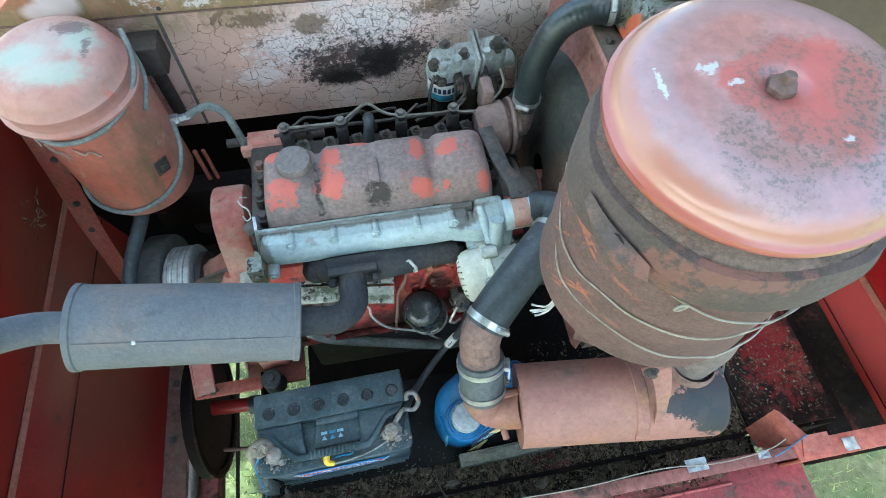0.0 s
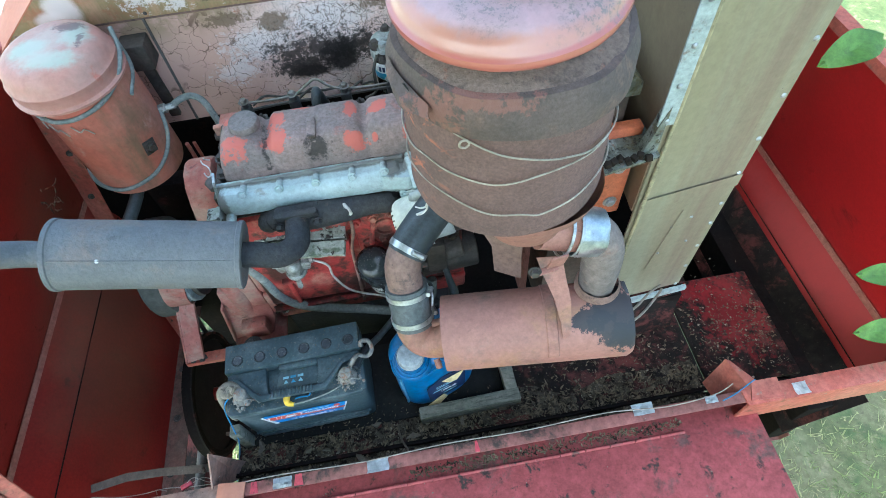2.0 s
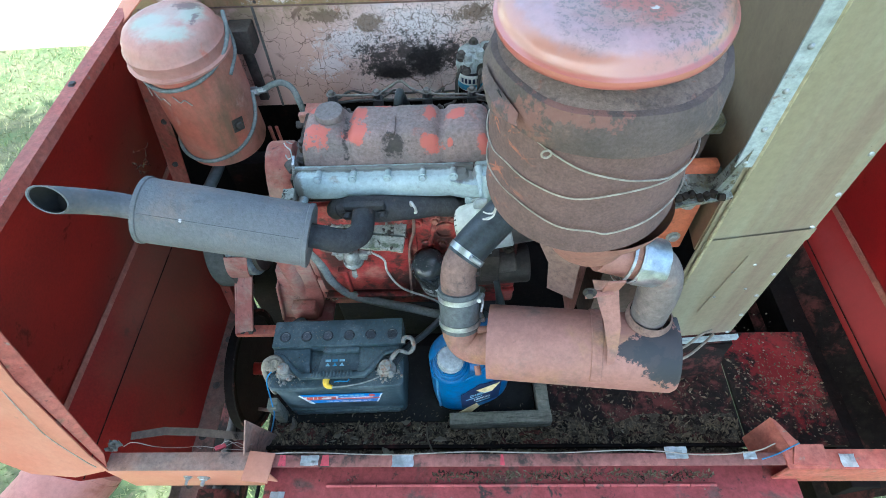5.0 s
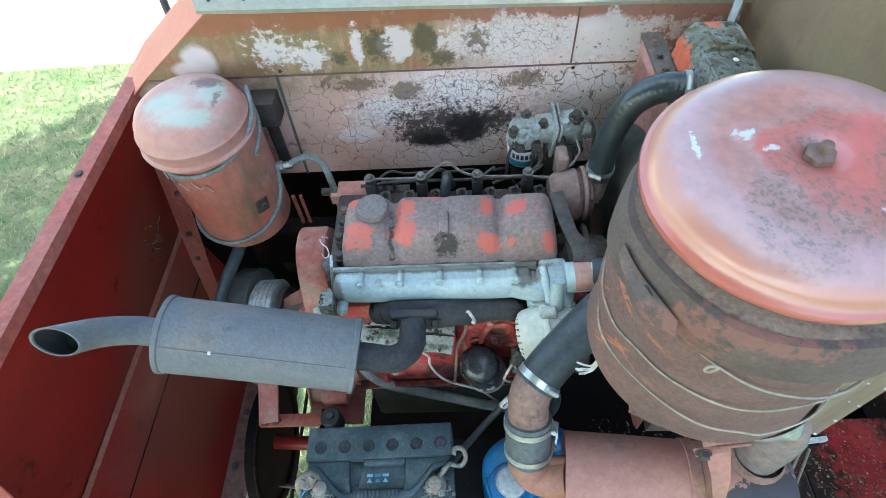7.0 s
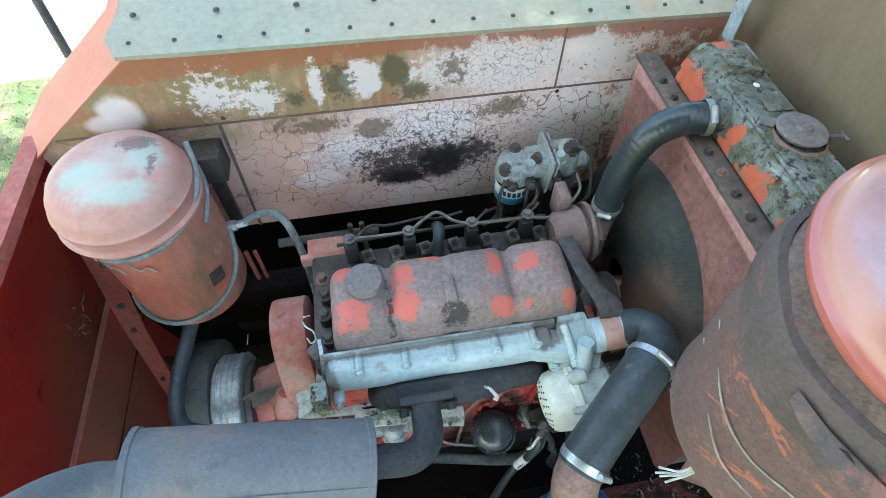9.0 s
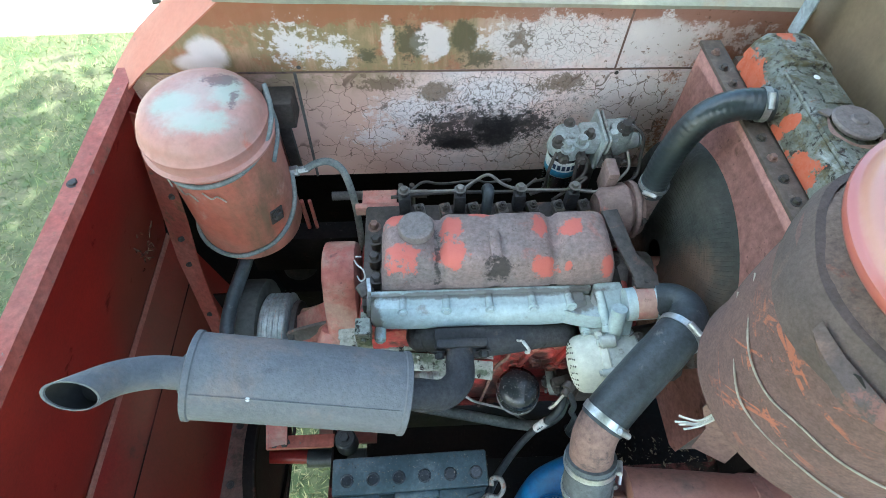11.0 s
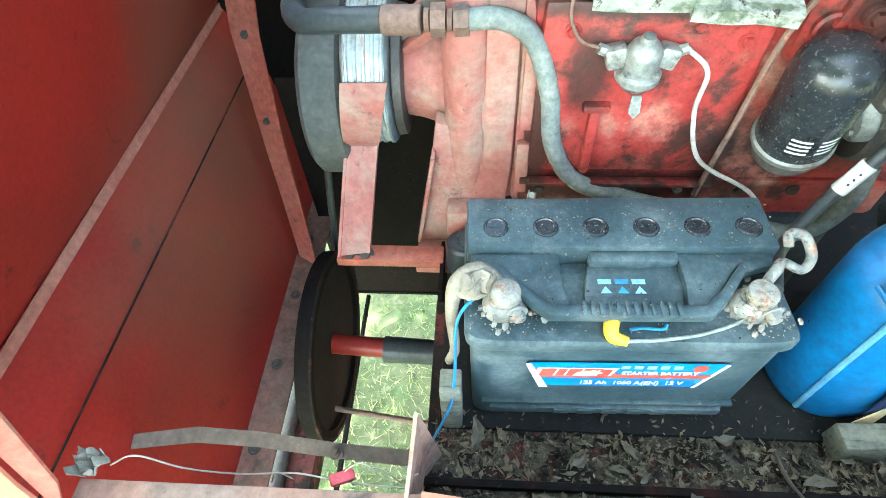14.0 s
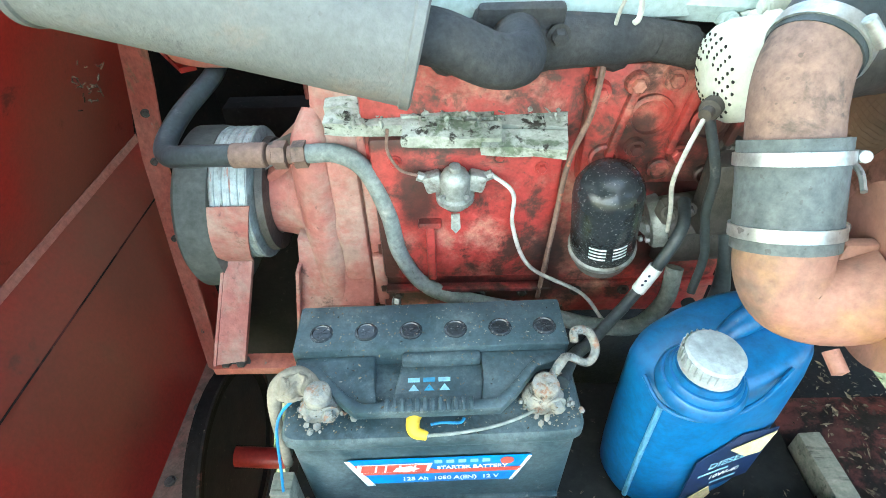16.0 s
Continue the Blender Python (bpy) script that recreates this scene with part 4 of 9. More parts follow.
def band(p, direction, r, width=0.012, thick=0.002, seg=36):
    """A hose clamp's ring round a pipe at p."""
    d = Vector(direction).normalized()
    p = Vector(p) - d * width / 2
    return lathe([(r, 0), (r + thick, 0), (r + thick, width), (r, width), (r, 0)], p, d, seg)


def clamp(parent, p, direction, r, screw_to, width=0.011, mat=None):
    """A worm-drive clamp: the ring, its screw housing and the loose tail."""
    ring = part("hose_clamp", band(p, direction, r, width), mat or CLAMP, parent, "bright steel hose clamp")
    d = Vector(direction).normalized()
    s = Vector(screw_to)
    s = (s - d * s.dot(d)).normalized()
    q = Vector(p) + s * (r + 0.005)
    t = d.cross(s)
    part("clamp_screw", rod(q - t * 0.014, q + t * 0.014, 0.0055, seg=10, bev=0.001), STEEL, ring)
    return ring


def lettering(text, size, at, rot, mat, name, parent=None, bold=0.0):
    """Raised letters from the built-in font, turned into a mesh."""
    cu = bpy.data.curves.new(name, "FONT")
    cu.body, cu.size, cu.extrude, cu.align_x, cu.align_y, cu.offset = text, size, 0.0002, "CENTER", "CENTER", bold
    tmp = new("tmp", cu)
    me = bpy.data.meshes.new_from_object(tmp.evaluated_get(bpy.context.evaluated_depsgraph_get()))
    bpy.data.objects.remove(tmp)
    bm = bmesh.new()
    bm.from_mesh(me)
    bpy.data.meshes.remove(me)
    bmesh.ops.transform(bm, matrix=Matrix.Translation(at) @ rot, verts=bm.verts)
    return part(name, bm, mat, parent, smooth=False)


# ---- ground and surroundings ----
GROUND_Z = -2.8
single("ground", sheet([[(-90, -60, GROUND_Z), (90, -60, GROUND_Z)], [(-90, 130, GROUND_Z), (90, 130, GROUND_Z)]], 0.02), GRASS,
       "patchy dry green lawn in dappled shade", "lawn", "structure")
single("pavement", sheet([[(-60, 7.4, GROUND_Z + 0.03), (-7.0, 6.3, GROUND_Z + 0.03), (-4.0, 6.4, GROUND_Z + 0.03), (40, 7.6, GROUND_Z + 0.03)],
                          [(-60, 60, GROUND_Z + 0.03), (-7, 60, GROUND_Z + 0.03), (-4, 60, GROUND_Z + 0.03), (40, 60, GROUND_Z + 0.03)]], 0.03), CONCRETE,
       "pale sunlit yard beyond the lawn", "yard", "structure")


def grass_tufts():
    rng = np.random.default_rng(4)
    n = 60000
    x = rng.uniform(-8.5, 1.6, n)
    y = rng.uniform(-1.2, 7.2, n)
    keep = (x < -0.3) | (y < 0.8)
    x, y = np.concatenate([x[keep], rng.normal(1.9, 0.9, 9000), rng.normal(-0.8, 0.8, 4000)]), np.concatenate([y[keep], rng.normal(-0.3, 0.8, 9000), rng.normal(0.6, 0.8, 4000)])
    n = len(x)
    a = rng.uniform(0, 2 * np.pi, n)
    h = rng.uniform(0.02, 0.06, n)
    w = rng.uniform(0.003, 0.007, n)
    lean = rng.uniform(0.5, 1.8, n) * h
    b = rng.uniform(0, 2 * np.pi, n)
    v = np.empty((n, 3, 3))
    v[:, 0] = np.stack([x - np.cos(a) * w, y - np.sin(a) * w, np.full(n, GROUND_Z)], 1)
    v[:, 1] = np.stack([x + np.cos(a) * w, y + np.sin(a) * w, np.full(n, GROUND_Z)], 1)
    v[:, 2] = np.stack([x + np.cos(b) * lean, y + np.sin(b) * lean, GROUND_Z + h], 1)
    me = bpy.data.meshes.new("grass")
    me.from_pydata(v.reshape(-1, 3).tolist(), [], np.arange(3 * n).reshape(-1, 3).tolist())
    me.materials.append(GRASS_BLADE)
    tagged(new("grass", me), "short dry and green grass blades on the lawn", "grass", kind="stuff")


grass_tufts()


def leaf_verts(rng, centre, length, width, direction, normal):
    """A pointed leaf of four triangles, folded a little along its rib."""
    d = direction.normalized()
    s = d.cross(normal).normalized()
    nrm = s.cross(d)
    c = Vector(centre)
    return [c, c + d * length * 0.45 + s * width / 2 + nrm * width * 0.12, c + d * length, c + d * length * 0.45 - s * width / 2 + nrm * width * 0.12, c + d * length * 0.5 - nrm * width * 0.05]


def unseen_shade_tree(at, centre, seed, leaves=10500):
    """An unseen tree, added so that its crown shades the machine or dapples the lawn."""
    rng = random.Random(seed)
    at, centre = Vector(at), Vector(centre)
    tree = thing("tree", at, "unseen broad leafy tree added for shade", "tree", "shade trees")
    fork = at.lerp(Vector((centre.x, centre.y, at.z)), 0.2) + Vector((0, 0, 4.6))
    limbs = [tube([at, at + Vector((-0.05, 0.06, 1.6)), at.lerp(fork, 0.7), fork, centre + Vector((0, 0, 1.2))], [0.24, 0.2, 0.16, 0.12, 0.04], 12)]
    tips = []
    for i in range(14):
        a = i * 2.4
        root = fork.lerp(centre, rng.uniform(0, 0.8))
        tip = centre + Vector((math.cos(a) * 2.2, math.sin(a) * 2.2, -1.1 + 0.18 * i))
        limbs.append(tube([root, root.lerp(tip, 0.45) + Vector((0, 0, 0.3)), tip], [0.07, 0.045, 0.012], 7, 5))
        tips.append((root, tip))
    part("trunk", join(*limbs), BARK, tree)
    vs, fs = [], []
    for i in range(leaves):
        if i % 2:
            root, tip = rng.choice(tips)
            c = root.lerp(tip, rng.uniform(0.35, 1.05)) + Vector((rng.gauss(0, 0.45), rng.gauss(0, 0.45), rng.gauss(0, 0.35)))
        else:
            u = Vector((rng.gauss(0, 1), rng.gauss(0, 1), rng.gauss(0, 1))).normalized() * rng.uniform(0.1, 1) ** 0.4
            c = centre + Vector((u.x * 2.7, u.y * 2.7, u.z * 1.6))
        d = Vector((rng.gauss(0, 1), rng.gauss(0, 1), rng.gauss(-0.3, 0.6)))
        k = len(vs)
        vs += leaf_verts(rng, c, rng.uniform(0.2, 0.32), rng.uniform(0.11, 0.18), d, Vector((rng.gauss(0, 0.5), rng.gauss(0, 0.5), 1)))
        fs += [(k, k + 1, k + 4), (k + 1, k + 2, k + 4), (k + 2, k + 3, k + 4), (k + 3, k, k + 4)]
    me = bpy.data.meshes.new("crown")
    me.from_pydata([v - at for v in vs], [], fs)
    me.materials.append(LEAF)
    crown = new("crown", me)
    crown.parent = tree
    tagged(crown, kind="stuff")


# trees out of view, placed only to block and break up the sun
unseen_shade_tree((-3.6, -4.8, GROUND_Z), (-2.25, -1.55, 4.6), 11)
unseen_shade_tree((5.6, 5.6, GROUND_Z), (4.2, 5.0, 5.0), 12)
unseen_shade_tree((-10.5, -3.4, GROUND_Z), (-7.8, -0.7, 5.0), 13, 5000)

# ---- the engine bay's sheet metal ----
# bulging side panels, given by their folds: (x, z)
FOLDS = [(-0.628, 0.507), (-0.802, -0.093), (-0.753, -0.206), (-0.672, -0.612)]


def side_wall(name, label, mirror=None, paint=None):
    X = (lambda x: x) if mirror is None else (lambda x: 2 * mirror - x)
    front = [0.29, 0.115, 0.12, 0.27]
    prof = []
    for (x0, z0), (x1, z1), f0, f1 in zip(FOLDS, FOLDS[1:], front, front[1:]):
        for k in range(8):
            t = k / 8
            prof.append((x0 + (x1 - x0) * t, z0 + (z1 - z0) * t, f0 + (f1 - f0) * t))
    prof.append((*FOLDS[-1], front[-1]))
    rows = [[(X(x), f + (1.2 - f) * k / 16, z) for k in range(17)] for x, z, f in prof]
    wall = single(name, sheet(rows, 0.003, 1, 0.003, 3.0), paint or RED_SIDE, label, "side panel", "structure")
    s = 1 if mirror is None else -1
    # turned-over top flange with its bolts, the pressed fold line and the bottom angle
    flange = part("top_flange", sheet([[(X(-0.661), 0.26, 0.512), (X(-0.661), 1.2, 0.512)], [(X(-0.625), 0.26, 0.513), (X(-0.625), 1.2, 0.513)], [(X(-0.622), 0.29, 0.49), (X(-0.622), 1.2, 0.49)]], 0.003, 20, 0.002, 9), RED_LIGHT, wall, "chipped pink-red edge")
    for y in (0.325, 0.4, 0.86):
        part("bolt", hexbolt((X(-0.643), y, 0.514), (0, 0, 1), 0.0085, 0.006), GREASY, flange)
    # thin dark strip stands in for shade along the lower fold
    part("crease", sheet([[(X(-0.7455), 0.125, -0.2045), (X(-0.7455), 1.19, -0.2045)], [(X(-0.7445), 0.125, -0.2075), (X(-0.7445), 1.19, -0.2075)]], 0.0015), RED_DECK, wall, "dark strip drawing the shade of the lower crease")
    part("fold_rib", sheet([[(X(-0.7935), 0.125, -0.084), (X(-0.7935), 1.19, -0.084)], [(X(-0.7945), 0.125, -0.093), (X(-0.7945), 1.19, -0.093)], [(X(-0.7905), 0.125, -0.103), (X(-0.7905), 1.19, -0.103)]], 0.002), FOLD, wall, "worn paler fold line")
    angle = part("bottom_angle", sheet([[(X(-0.69), 0.11, -0.57), (X(-0.69), 1.1, -0.57)], [(X(-0.675), 0.11, -0.607), (X(-0.675), 1.1, -0.607)], [(X(-0.6), 0.11, -0.607), (X(-0.6), 1.1, -0.607)]], 0.004, 8, 0.0015, 9), ANGLE_DUST, wall, "dusty dull red angle iron")
    for y in (0.2, 0.36, 0.55, 0.74, 0.92):
        part("bolt", hexbolt((X(-0.645), y, -0.603), (0, 0, 1), 0.009, 0.006), GREASY, angle)
    return wall


wall_left = side_wall("wall_west", "dark red enamelled side panel, bulging, with bleached edge")
side_wall("wall_east", "bright crimson side panel with a dusty rib", 0.349, RED_BRIGHT)
# upright strip of the side panel behind the tank
part("upright_strip", sheet([[(-0.645, 1.12, 0.46), (-0.715, 1.12, 0.1), (-0.745, 1.1, -0.1), (-0.71, 1.0, -0.3), (-0.66, 0.86, -0.6)],
                             [(-0.58, 1.09, 0.46), (-0.638, 1.085, 0.1), (-0.672, 1.07, -0.1), (-0.65, 0.97, -0.3), (-0.61, 0.83, -0.6)]], 0.004, 5, 0.001), RED_LIGHT, wall_left)
for x, y, z in ((-0.612, 1.098, 0.35), (-0.64, 1.093, 0.2), (-0.685, 1.088, 0.02), (-0.705, 1.08, -0.1), (-0.685, 1.0, -0.27), (-0.65, 0.9, -0.5)):
    part("bolt", hexbolt((x, y, z), (0.45, -0.85, 0.1), 0.007, 0.006), GREASY, wall_left)

# sloping front closing panel of the side
front_panel = single("trim_front_panel", prism([(-0.69, 0.292, 0.512), (-0.65, 0.288, 0.512), (-0.628, 0.2, 0.28), (-0.597, 0.128, 0.02), (-0.585, 0.112, -0.05), (-0.67, 0.1, -0.065), (-0.79, 0.11, -0.07), (-0.845, 0.126, -0.02), (-0.83, 0.14, 0.06), (-0.765, 0.205, 0.27)], (0.001, -0.004, -0.001)), PEACH,
                     "sun-bleached orange sheet closing the front of the side panel", "cover panel", "structure")
part("inner_lip", prism([(-0.646, 0.284, 0.488), (-0.62, 0.288, 0.488), (-0.575, 0.133, -0.0), (-0.585, 0.114, -0.045), (-0.63, 0.203, 0.28)], (0.0, 0.003, 0.001)), RED_LIGHT, front_panel, "red folded lip")
part("wire", tube([(-0.655, 0.28, 0.49), (-0.685, 0.245, 0.38), (-0.67, 0.19, 0.25), (-0.65, 0.145, 0.12), (-0.608, 0.115, 0.02), (-0.595, 0.108, -0.02)], 0.0014, 6, 8), WIRE, front_panel)

# back wall with its sealed joints
wall_back = single("wall_north", join(
    prism([(-0.60, 1.15, 0.205), (0.86, 1.15, 0.205), (0.86, 1.15, 0.66), (-0.37, 1.15, 0.70), (-0.575, 1.15, 0.545), (-0.62, 1.15, 0.5)], (0, 0.006, 0))), WALL_OLD,
    "pale pink sheet wall with cracked paint and a soot stain", "wall", "structure")
part("seam", prism([(-0.575, 1.149, 0.534), (0.66, 1.149, 0.522), (0.66, 1.149, 0.526), (-0.575, 1.149, 0.538)], (0, -0.0018, 0)), RUSTY_PIPE, wall_back)
part("seam", prism([(0.441, 1.149, 0.526), (0.445, 1.149, 0.526), (0.447, 1.149, 0.668), (0.443, 1.149, 0.668)], (0, -0.0018, 0)), RUSTY_PIPE, wall_back)
part("seam", prism([(-0.272, 1.149, 0.205), (-0.266, 1.149, 0.205), (-0.258, 1.149, 0.534), (-0.264, 1.149, 0.534)], (0, -0.004, 0)), DIRTY_CAST, wall_back)
for x, z in ((0.45, 0.515), (0.63, 0.53), (-0.25, 0.545)):
    part("rivet", rivet((x, 1.149, z), (0, -1, 0), 0.005), GREASY, wall_back)
# roof sheet that overhangs the wall
roof = single("trim_roof_sheet", sheet([[(-0.372, 1.122, 0.712), (0.80, 1.122, 0.673)], [(-0.372, 1.12, 0.721), (0.80, 1.12, 0.682)], [(-0.39, 1.16, 0.733), (0.82, 1.16, 0.694)], [(-0.37, 1.22, 0.747), (0.83, 1.22, 0.708)], [(-0.35, 1.9, 0.90), (0.9, 1.9, 0.86)]], 0.003, 24, 0.003, 6), HOOD_GREEN,
              "chalky green riveted roof sheet", "roof sheet", "structure")
for i in range(16):
    part("rivet", rivet((-0.345 + i * 0.075, 1.14, 0.732 - i * 0.075 * 0.033), (0, -0.3, 1), 0.0045), GREASY, roof)
for i in range(9):
    part("rivet", rivet((-0.34 + i * 0.14, 1.2, 0.748 - (i * 0.14 + 0.04) * 0.033), (0, -0.2, 1), 0.006), GREASY, roof)
part("corner_plate", sheet([[(-0.635, 1.13, 0.5), (-0.577, 1.149, 0.544), (-0.366, 1.149, 0.703), (-0.35, 1.16, 0.73)], [(-0.69, 1.22, 0.49), (-0.62, 1.28, 0.56), (-0.43, 1.32, 0.70), (-0.39, 1.9, 0.86)]], 0.003, 5), PEACH, roof, "bleached orange sloping edge plate")
part("guard_rod", rod((-0.910, 2.045, 0.818), (-0.770, 1.720, 0.357), 0.013), GREASY, roof, "dark slanting steel rod")

# deck at the front, hinged lid and rails
RAIL_DROP = (0, 0.012, -0.045)
floor = single("floor", join(box(-0.255, 1.03, 0.2, 0.47, -0.206, -0.2, 0.001), box(0.74, 1.03, 0.4705, 0.6, -0.206, -0.2, 0.001)), RED_DECK, "worn dark red steel deck littered with debris", "deck", "structure")
part("step_plate", box(1.034, 1.292, 0.2, 0.532, -0.208, -0.197, 0.002), RED_DECK, floor, "red plate with chipped paint")
part("front_lip", box(-0.255, 1.01, 0.196, 0.206, -0.2, -0.186, 0.002), DARK_INSIDE, floor)
part("gutter", box(-0.255, 1.03, 0.132, 0.196, -0.212, -0.206), SOIL, floor, "soil-filled gutter")
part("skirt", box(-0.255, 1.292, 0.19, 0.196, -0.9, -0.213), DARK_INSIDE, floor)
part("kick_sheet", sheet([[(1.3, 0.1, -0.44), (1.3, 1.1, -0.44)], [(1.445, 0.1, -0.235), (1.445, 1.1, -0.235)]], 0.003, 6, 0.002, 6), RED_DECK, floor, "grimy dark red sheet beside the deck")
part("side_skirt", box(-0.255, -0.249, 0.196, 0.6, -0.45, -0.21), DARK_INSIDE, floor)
# unseen near-black sheets, added to keep the pocket round the engine dark
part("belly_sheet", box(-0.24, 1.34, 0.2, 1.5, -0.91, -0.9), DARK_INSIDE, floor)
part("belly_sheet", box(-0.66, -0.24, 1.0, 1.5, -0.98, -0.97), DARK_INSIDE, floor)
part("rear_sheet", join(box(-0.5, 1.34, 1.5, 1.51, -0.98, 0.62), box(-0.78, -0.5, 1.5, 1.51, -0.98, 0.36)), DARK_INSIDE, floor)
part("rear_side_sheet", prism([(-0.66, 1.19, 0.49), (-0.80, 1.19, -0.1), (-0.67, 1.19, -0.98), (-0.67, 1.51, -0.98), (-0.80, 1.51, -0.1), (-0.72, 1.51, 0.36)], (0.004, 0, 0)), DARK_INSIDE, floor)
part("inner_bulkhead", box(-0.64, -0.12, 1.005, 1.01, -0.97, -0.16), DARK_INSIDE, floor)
part("rear_cross_member", box(-0.5, -0.16, 1.06, 1.12, -0.12, 0.04, 0.004), DARK_INSIDE, floor, "box section in near-black that stands for shade")
rail = single("trim_front_rail", box(-0.225, 1.06, 0.128, 0.134, -0.17, -0.0235, 0.001), RED_DECK,
              "dirty red angle rail along the deck's front", "rail", "structure")
part("top_flange", box(-0.225, 1.06, 0.106, 0.1345, -0.0232, -0.019, 0.001), RAIL_RED, rail, "dusty red flange of the rail")
part("left_rail", box(-0.60, -0.21, 0.098, 0.104, -0.17, -0.022, 0.002), PEACH, rail, "faded orange rail")
part("rail_top", box(-0.60, -0.21, 0.0985, 0.142, -0.0215, -0.017, 0.001), RAIL_DUST, rail, "dusty brown rail top")
part("right_rail", join(box(1.04, 1.56, 0.095, 0.102, -0.13, -0.015, 0.002), box(1.04, 1.56, 0.095, 0.14, -0.02, -0.014, 0.001)), RED_LIGHT, rail, "red rail with paint spots")
for x, z, r in ((-0.378, -0.085, 0.011), (-0.415, -0.075, 0.008)):
    part("bolt", join(hexbolt((x, 0.098, z), (0, -1, 0), r, 0.007), rod((x, 0.098, z), (x, 0.078, z), r * 0.45, seg=10)), STEEL, rail, "zinc bolt with nut")
part("rail_cap", join(obox((-0.215, 0.105, -0.012), (0.065, 0.07, 0.005), 0, 0, -6, 0.001), obox((-0.215, 0.092, -0.05), (0.06, 0.004, 0.07), 0, 0, -6, 0.001)), PEACH, rail, "dusty bent tab")
part("upright_tab", prism([(-0.258, 0.195, -0.19), (-0.262, 0.13, -0.02), (-0.252, 0.2, 0.045), (-0.235, 0.23, -0.19)], (0.004, 0, 0)), RAIL_DUST, rail, "dusty tan bent upright tab")
part("corner_tab", join(prism([(1.005, 0.2, -0.12), (1.045, 0.222, -0.035), (1.07, 0.105, -0.017), (1.035, 0.125, -0.02), (1.015, 0.15, -0.12)], (0.003, 0, 0.003)), prism([(1.045, 0.223, -0.034), (1.055, 0.216, -0.034), (1.095, 0.13, -0.012), (1.07, 0.103, -0.014)], (0, 0.001, 0.003))), RED_LIGHT, rail, "bent red corner tab standing up from the rail")
part("rail_joint", prism([(1.05, 0.105, -0.0125), (1.13, 0.1, -0.0125), (1.135, 0.15, -0.0125), (1.07, 0.15, -0.0125)], (0, 0, 0.003)), RED_LIGHT, rail)

rail.location = RAIL_DROP

lid = single("trim_hinged_lid", box(-0.225, 1.10, -0.62, 0.14, -0.158, -0.152, 0.001), PINK_LID, "faded pink-red sheet step in front of the rail", "lid", "structure")
part("lid_sheet", box(-0.07, 0.905, -0.6, 0.09, -0.152, -0.146, 0.002), PINK_LID, lid, "hinged red lid")
for i in range(15):
    part("hinge_knuckle", rod((-0.065 + i * 0.0645, 0.094, -0.147), (-0.065 + i * 0.0645 + 0.062, 0.094, -0.147), 0.0045, seg=10), PINK_LID, lid)
part("lid_skirt", box(-0.225, 1.10, -0.626, -0.62, -0.6, -0.152), PINK_LID, lid)

# the machine's body below the bay, down to the grass
single("wall_lower_body", box(-0.06, 1.3, 0.3, 1.49, GROUND_Z, -0.912, 0.02), HULL, "plain dull red lower body of the machine", "body", "structure")

# tall riveted sheet box beside the air cleaner
panel = single("trim_duct_panel", prism([(0.756, 0.407, 0.02), (0.983, 0.435, -0.005), (0.983, 0.435, 1.5), (0.756, 0.407, 1.5)], (0, 0.004, 0)), SHEET_BROWN,
               "tall brown-green stained sheet panel with rivets", "duct panel", "structure")
part("inner_sheet", prism([(0.753, 0.411, 0.40), (0.753, 0.411, 1.5), (0.80, 1.15, 1.5), (0.80, 1.15, 0.40)], (0.004, 0, 0)), SHEET_INNER, panel, "stained sheet wall behind the radiator")
part("outer_sheet", prism([(0.983, 0.439, -0.04), (0.983, 0.439, 1.5), (1.0, 1.15, 1.5), (1.0, 1.15, -0.04)], (-0.004, 0, 0)), SHEET_BROWN, panel)
part("corner_flashing", prism([(0.738, 0.404, 0.64), (0.765, 0.4035, 0.64), (0.765, 0.4035, 1.5), (0.738, 0.404, 1.5)], (0, -0.003, 0)), STRIP_BLUE, panel, "pale blue-grey flashing strip")
part("far_flashing", prism([(0.742, 1.055, 0.652), (0.7475, 1.095, 0.652), (0.7475, 1.095, 1.5), (0.742, 1.055, 1.5)], (-0.003, 0, 0)), STRIP_BLUE, panel, "pale blue-grey flashing strip at the far corner")
part("edge_bead", tube([(0.766, 0.404, 0.02), (0.768, 0.403, 0.5), (0.768, 0.403, 1.0), (0.768, 0.403, 1.5)], 0.004, 8, 4), MASTIC, panel, "ragged yellowed sealing bead")
for z in (0.0, 0.09, 0.18, 0.27, 0.34, 0.435, 0.53, 0.63, 0.74, 0.86):
    part("rivet", rivet((0.973, 0.4335, z), (0, -1, 0), 0.0055), STEEL, panel)
for z in (0.65, 0.72, 0.79, 0.86, 0.95):
    part("rivet", rivet((0.751, 0.400, z), (0, -1, 0), 0.005), STEEL, panel)
for x in (0.80, 0.86, 0.92):
    part("rivet", rivet((x, 0.4065 + (x - 0.756) * 0.123, 0.42), (0, -1, 0), 0.0055), STEEL, panel)
for x, z in ((0.87, 0.3), (0.93, 0.22), (0.865, 0.2), (0.91, 0.32)):
    part("rivet", rivet((x, 0.4065 + (x - 0.756) * 0.123, z), (0, -1, 0), 0.004), STEEL, panel)
part("lap_joint", prism([(0.762, 0.4045, 0.400), (0.982, 0.431, 0.400), (0.982, 0.431, 0.435), (0.762, 0.4045, 0.435)], (0, -0.0008, 0)), SHEET_BROWN, panel)
part("lap_joint", prism([(0.845, 0.4153, 0.14), (0.847, 0.4155, 0.14), (0.877, 0.4192, 0.36), (0.875, 0.419, 0.36)], (0, -0.0015, 0)), SHEET_BROWN, panel)
part("foot_strip", prism([(0.75, 0.40, 0.006), (1.0, 0.43, -0.02), (1.0, 0.43, -0.004), (0.75, 0.40, 0.022)], (0, -0.01, 0)), STRIP_BLUE, panel)
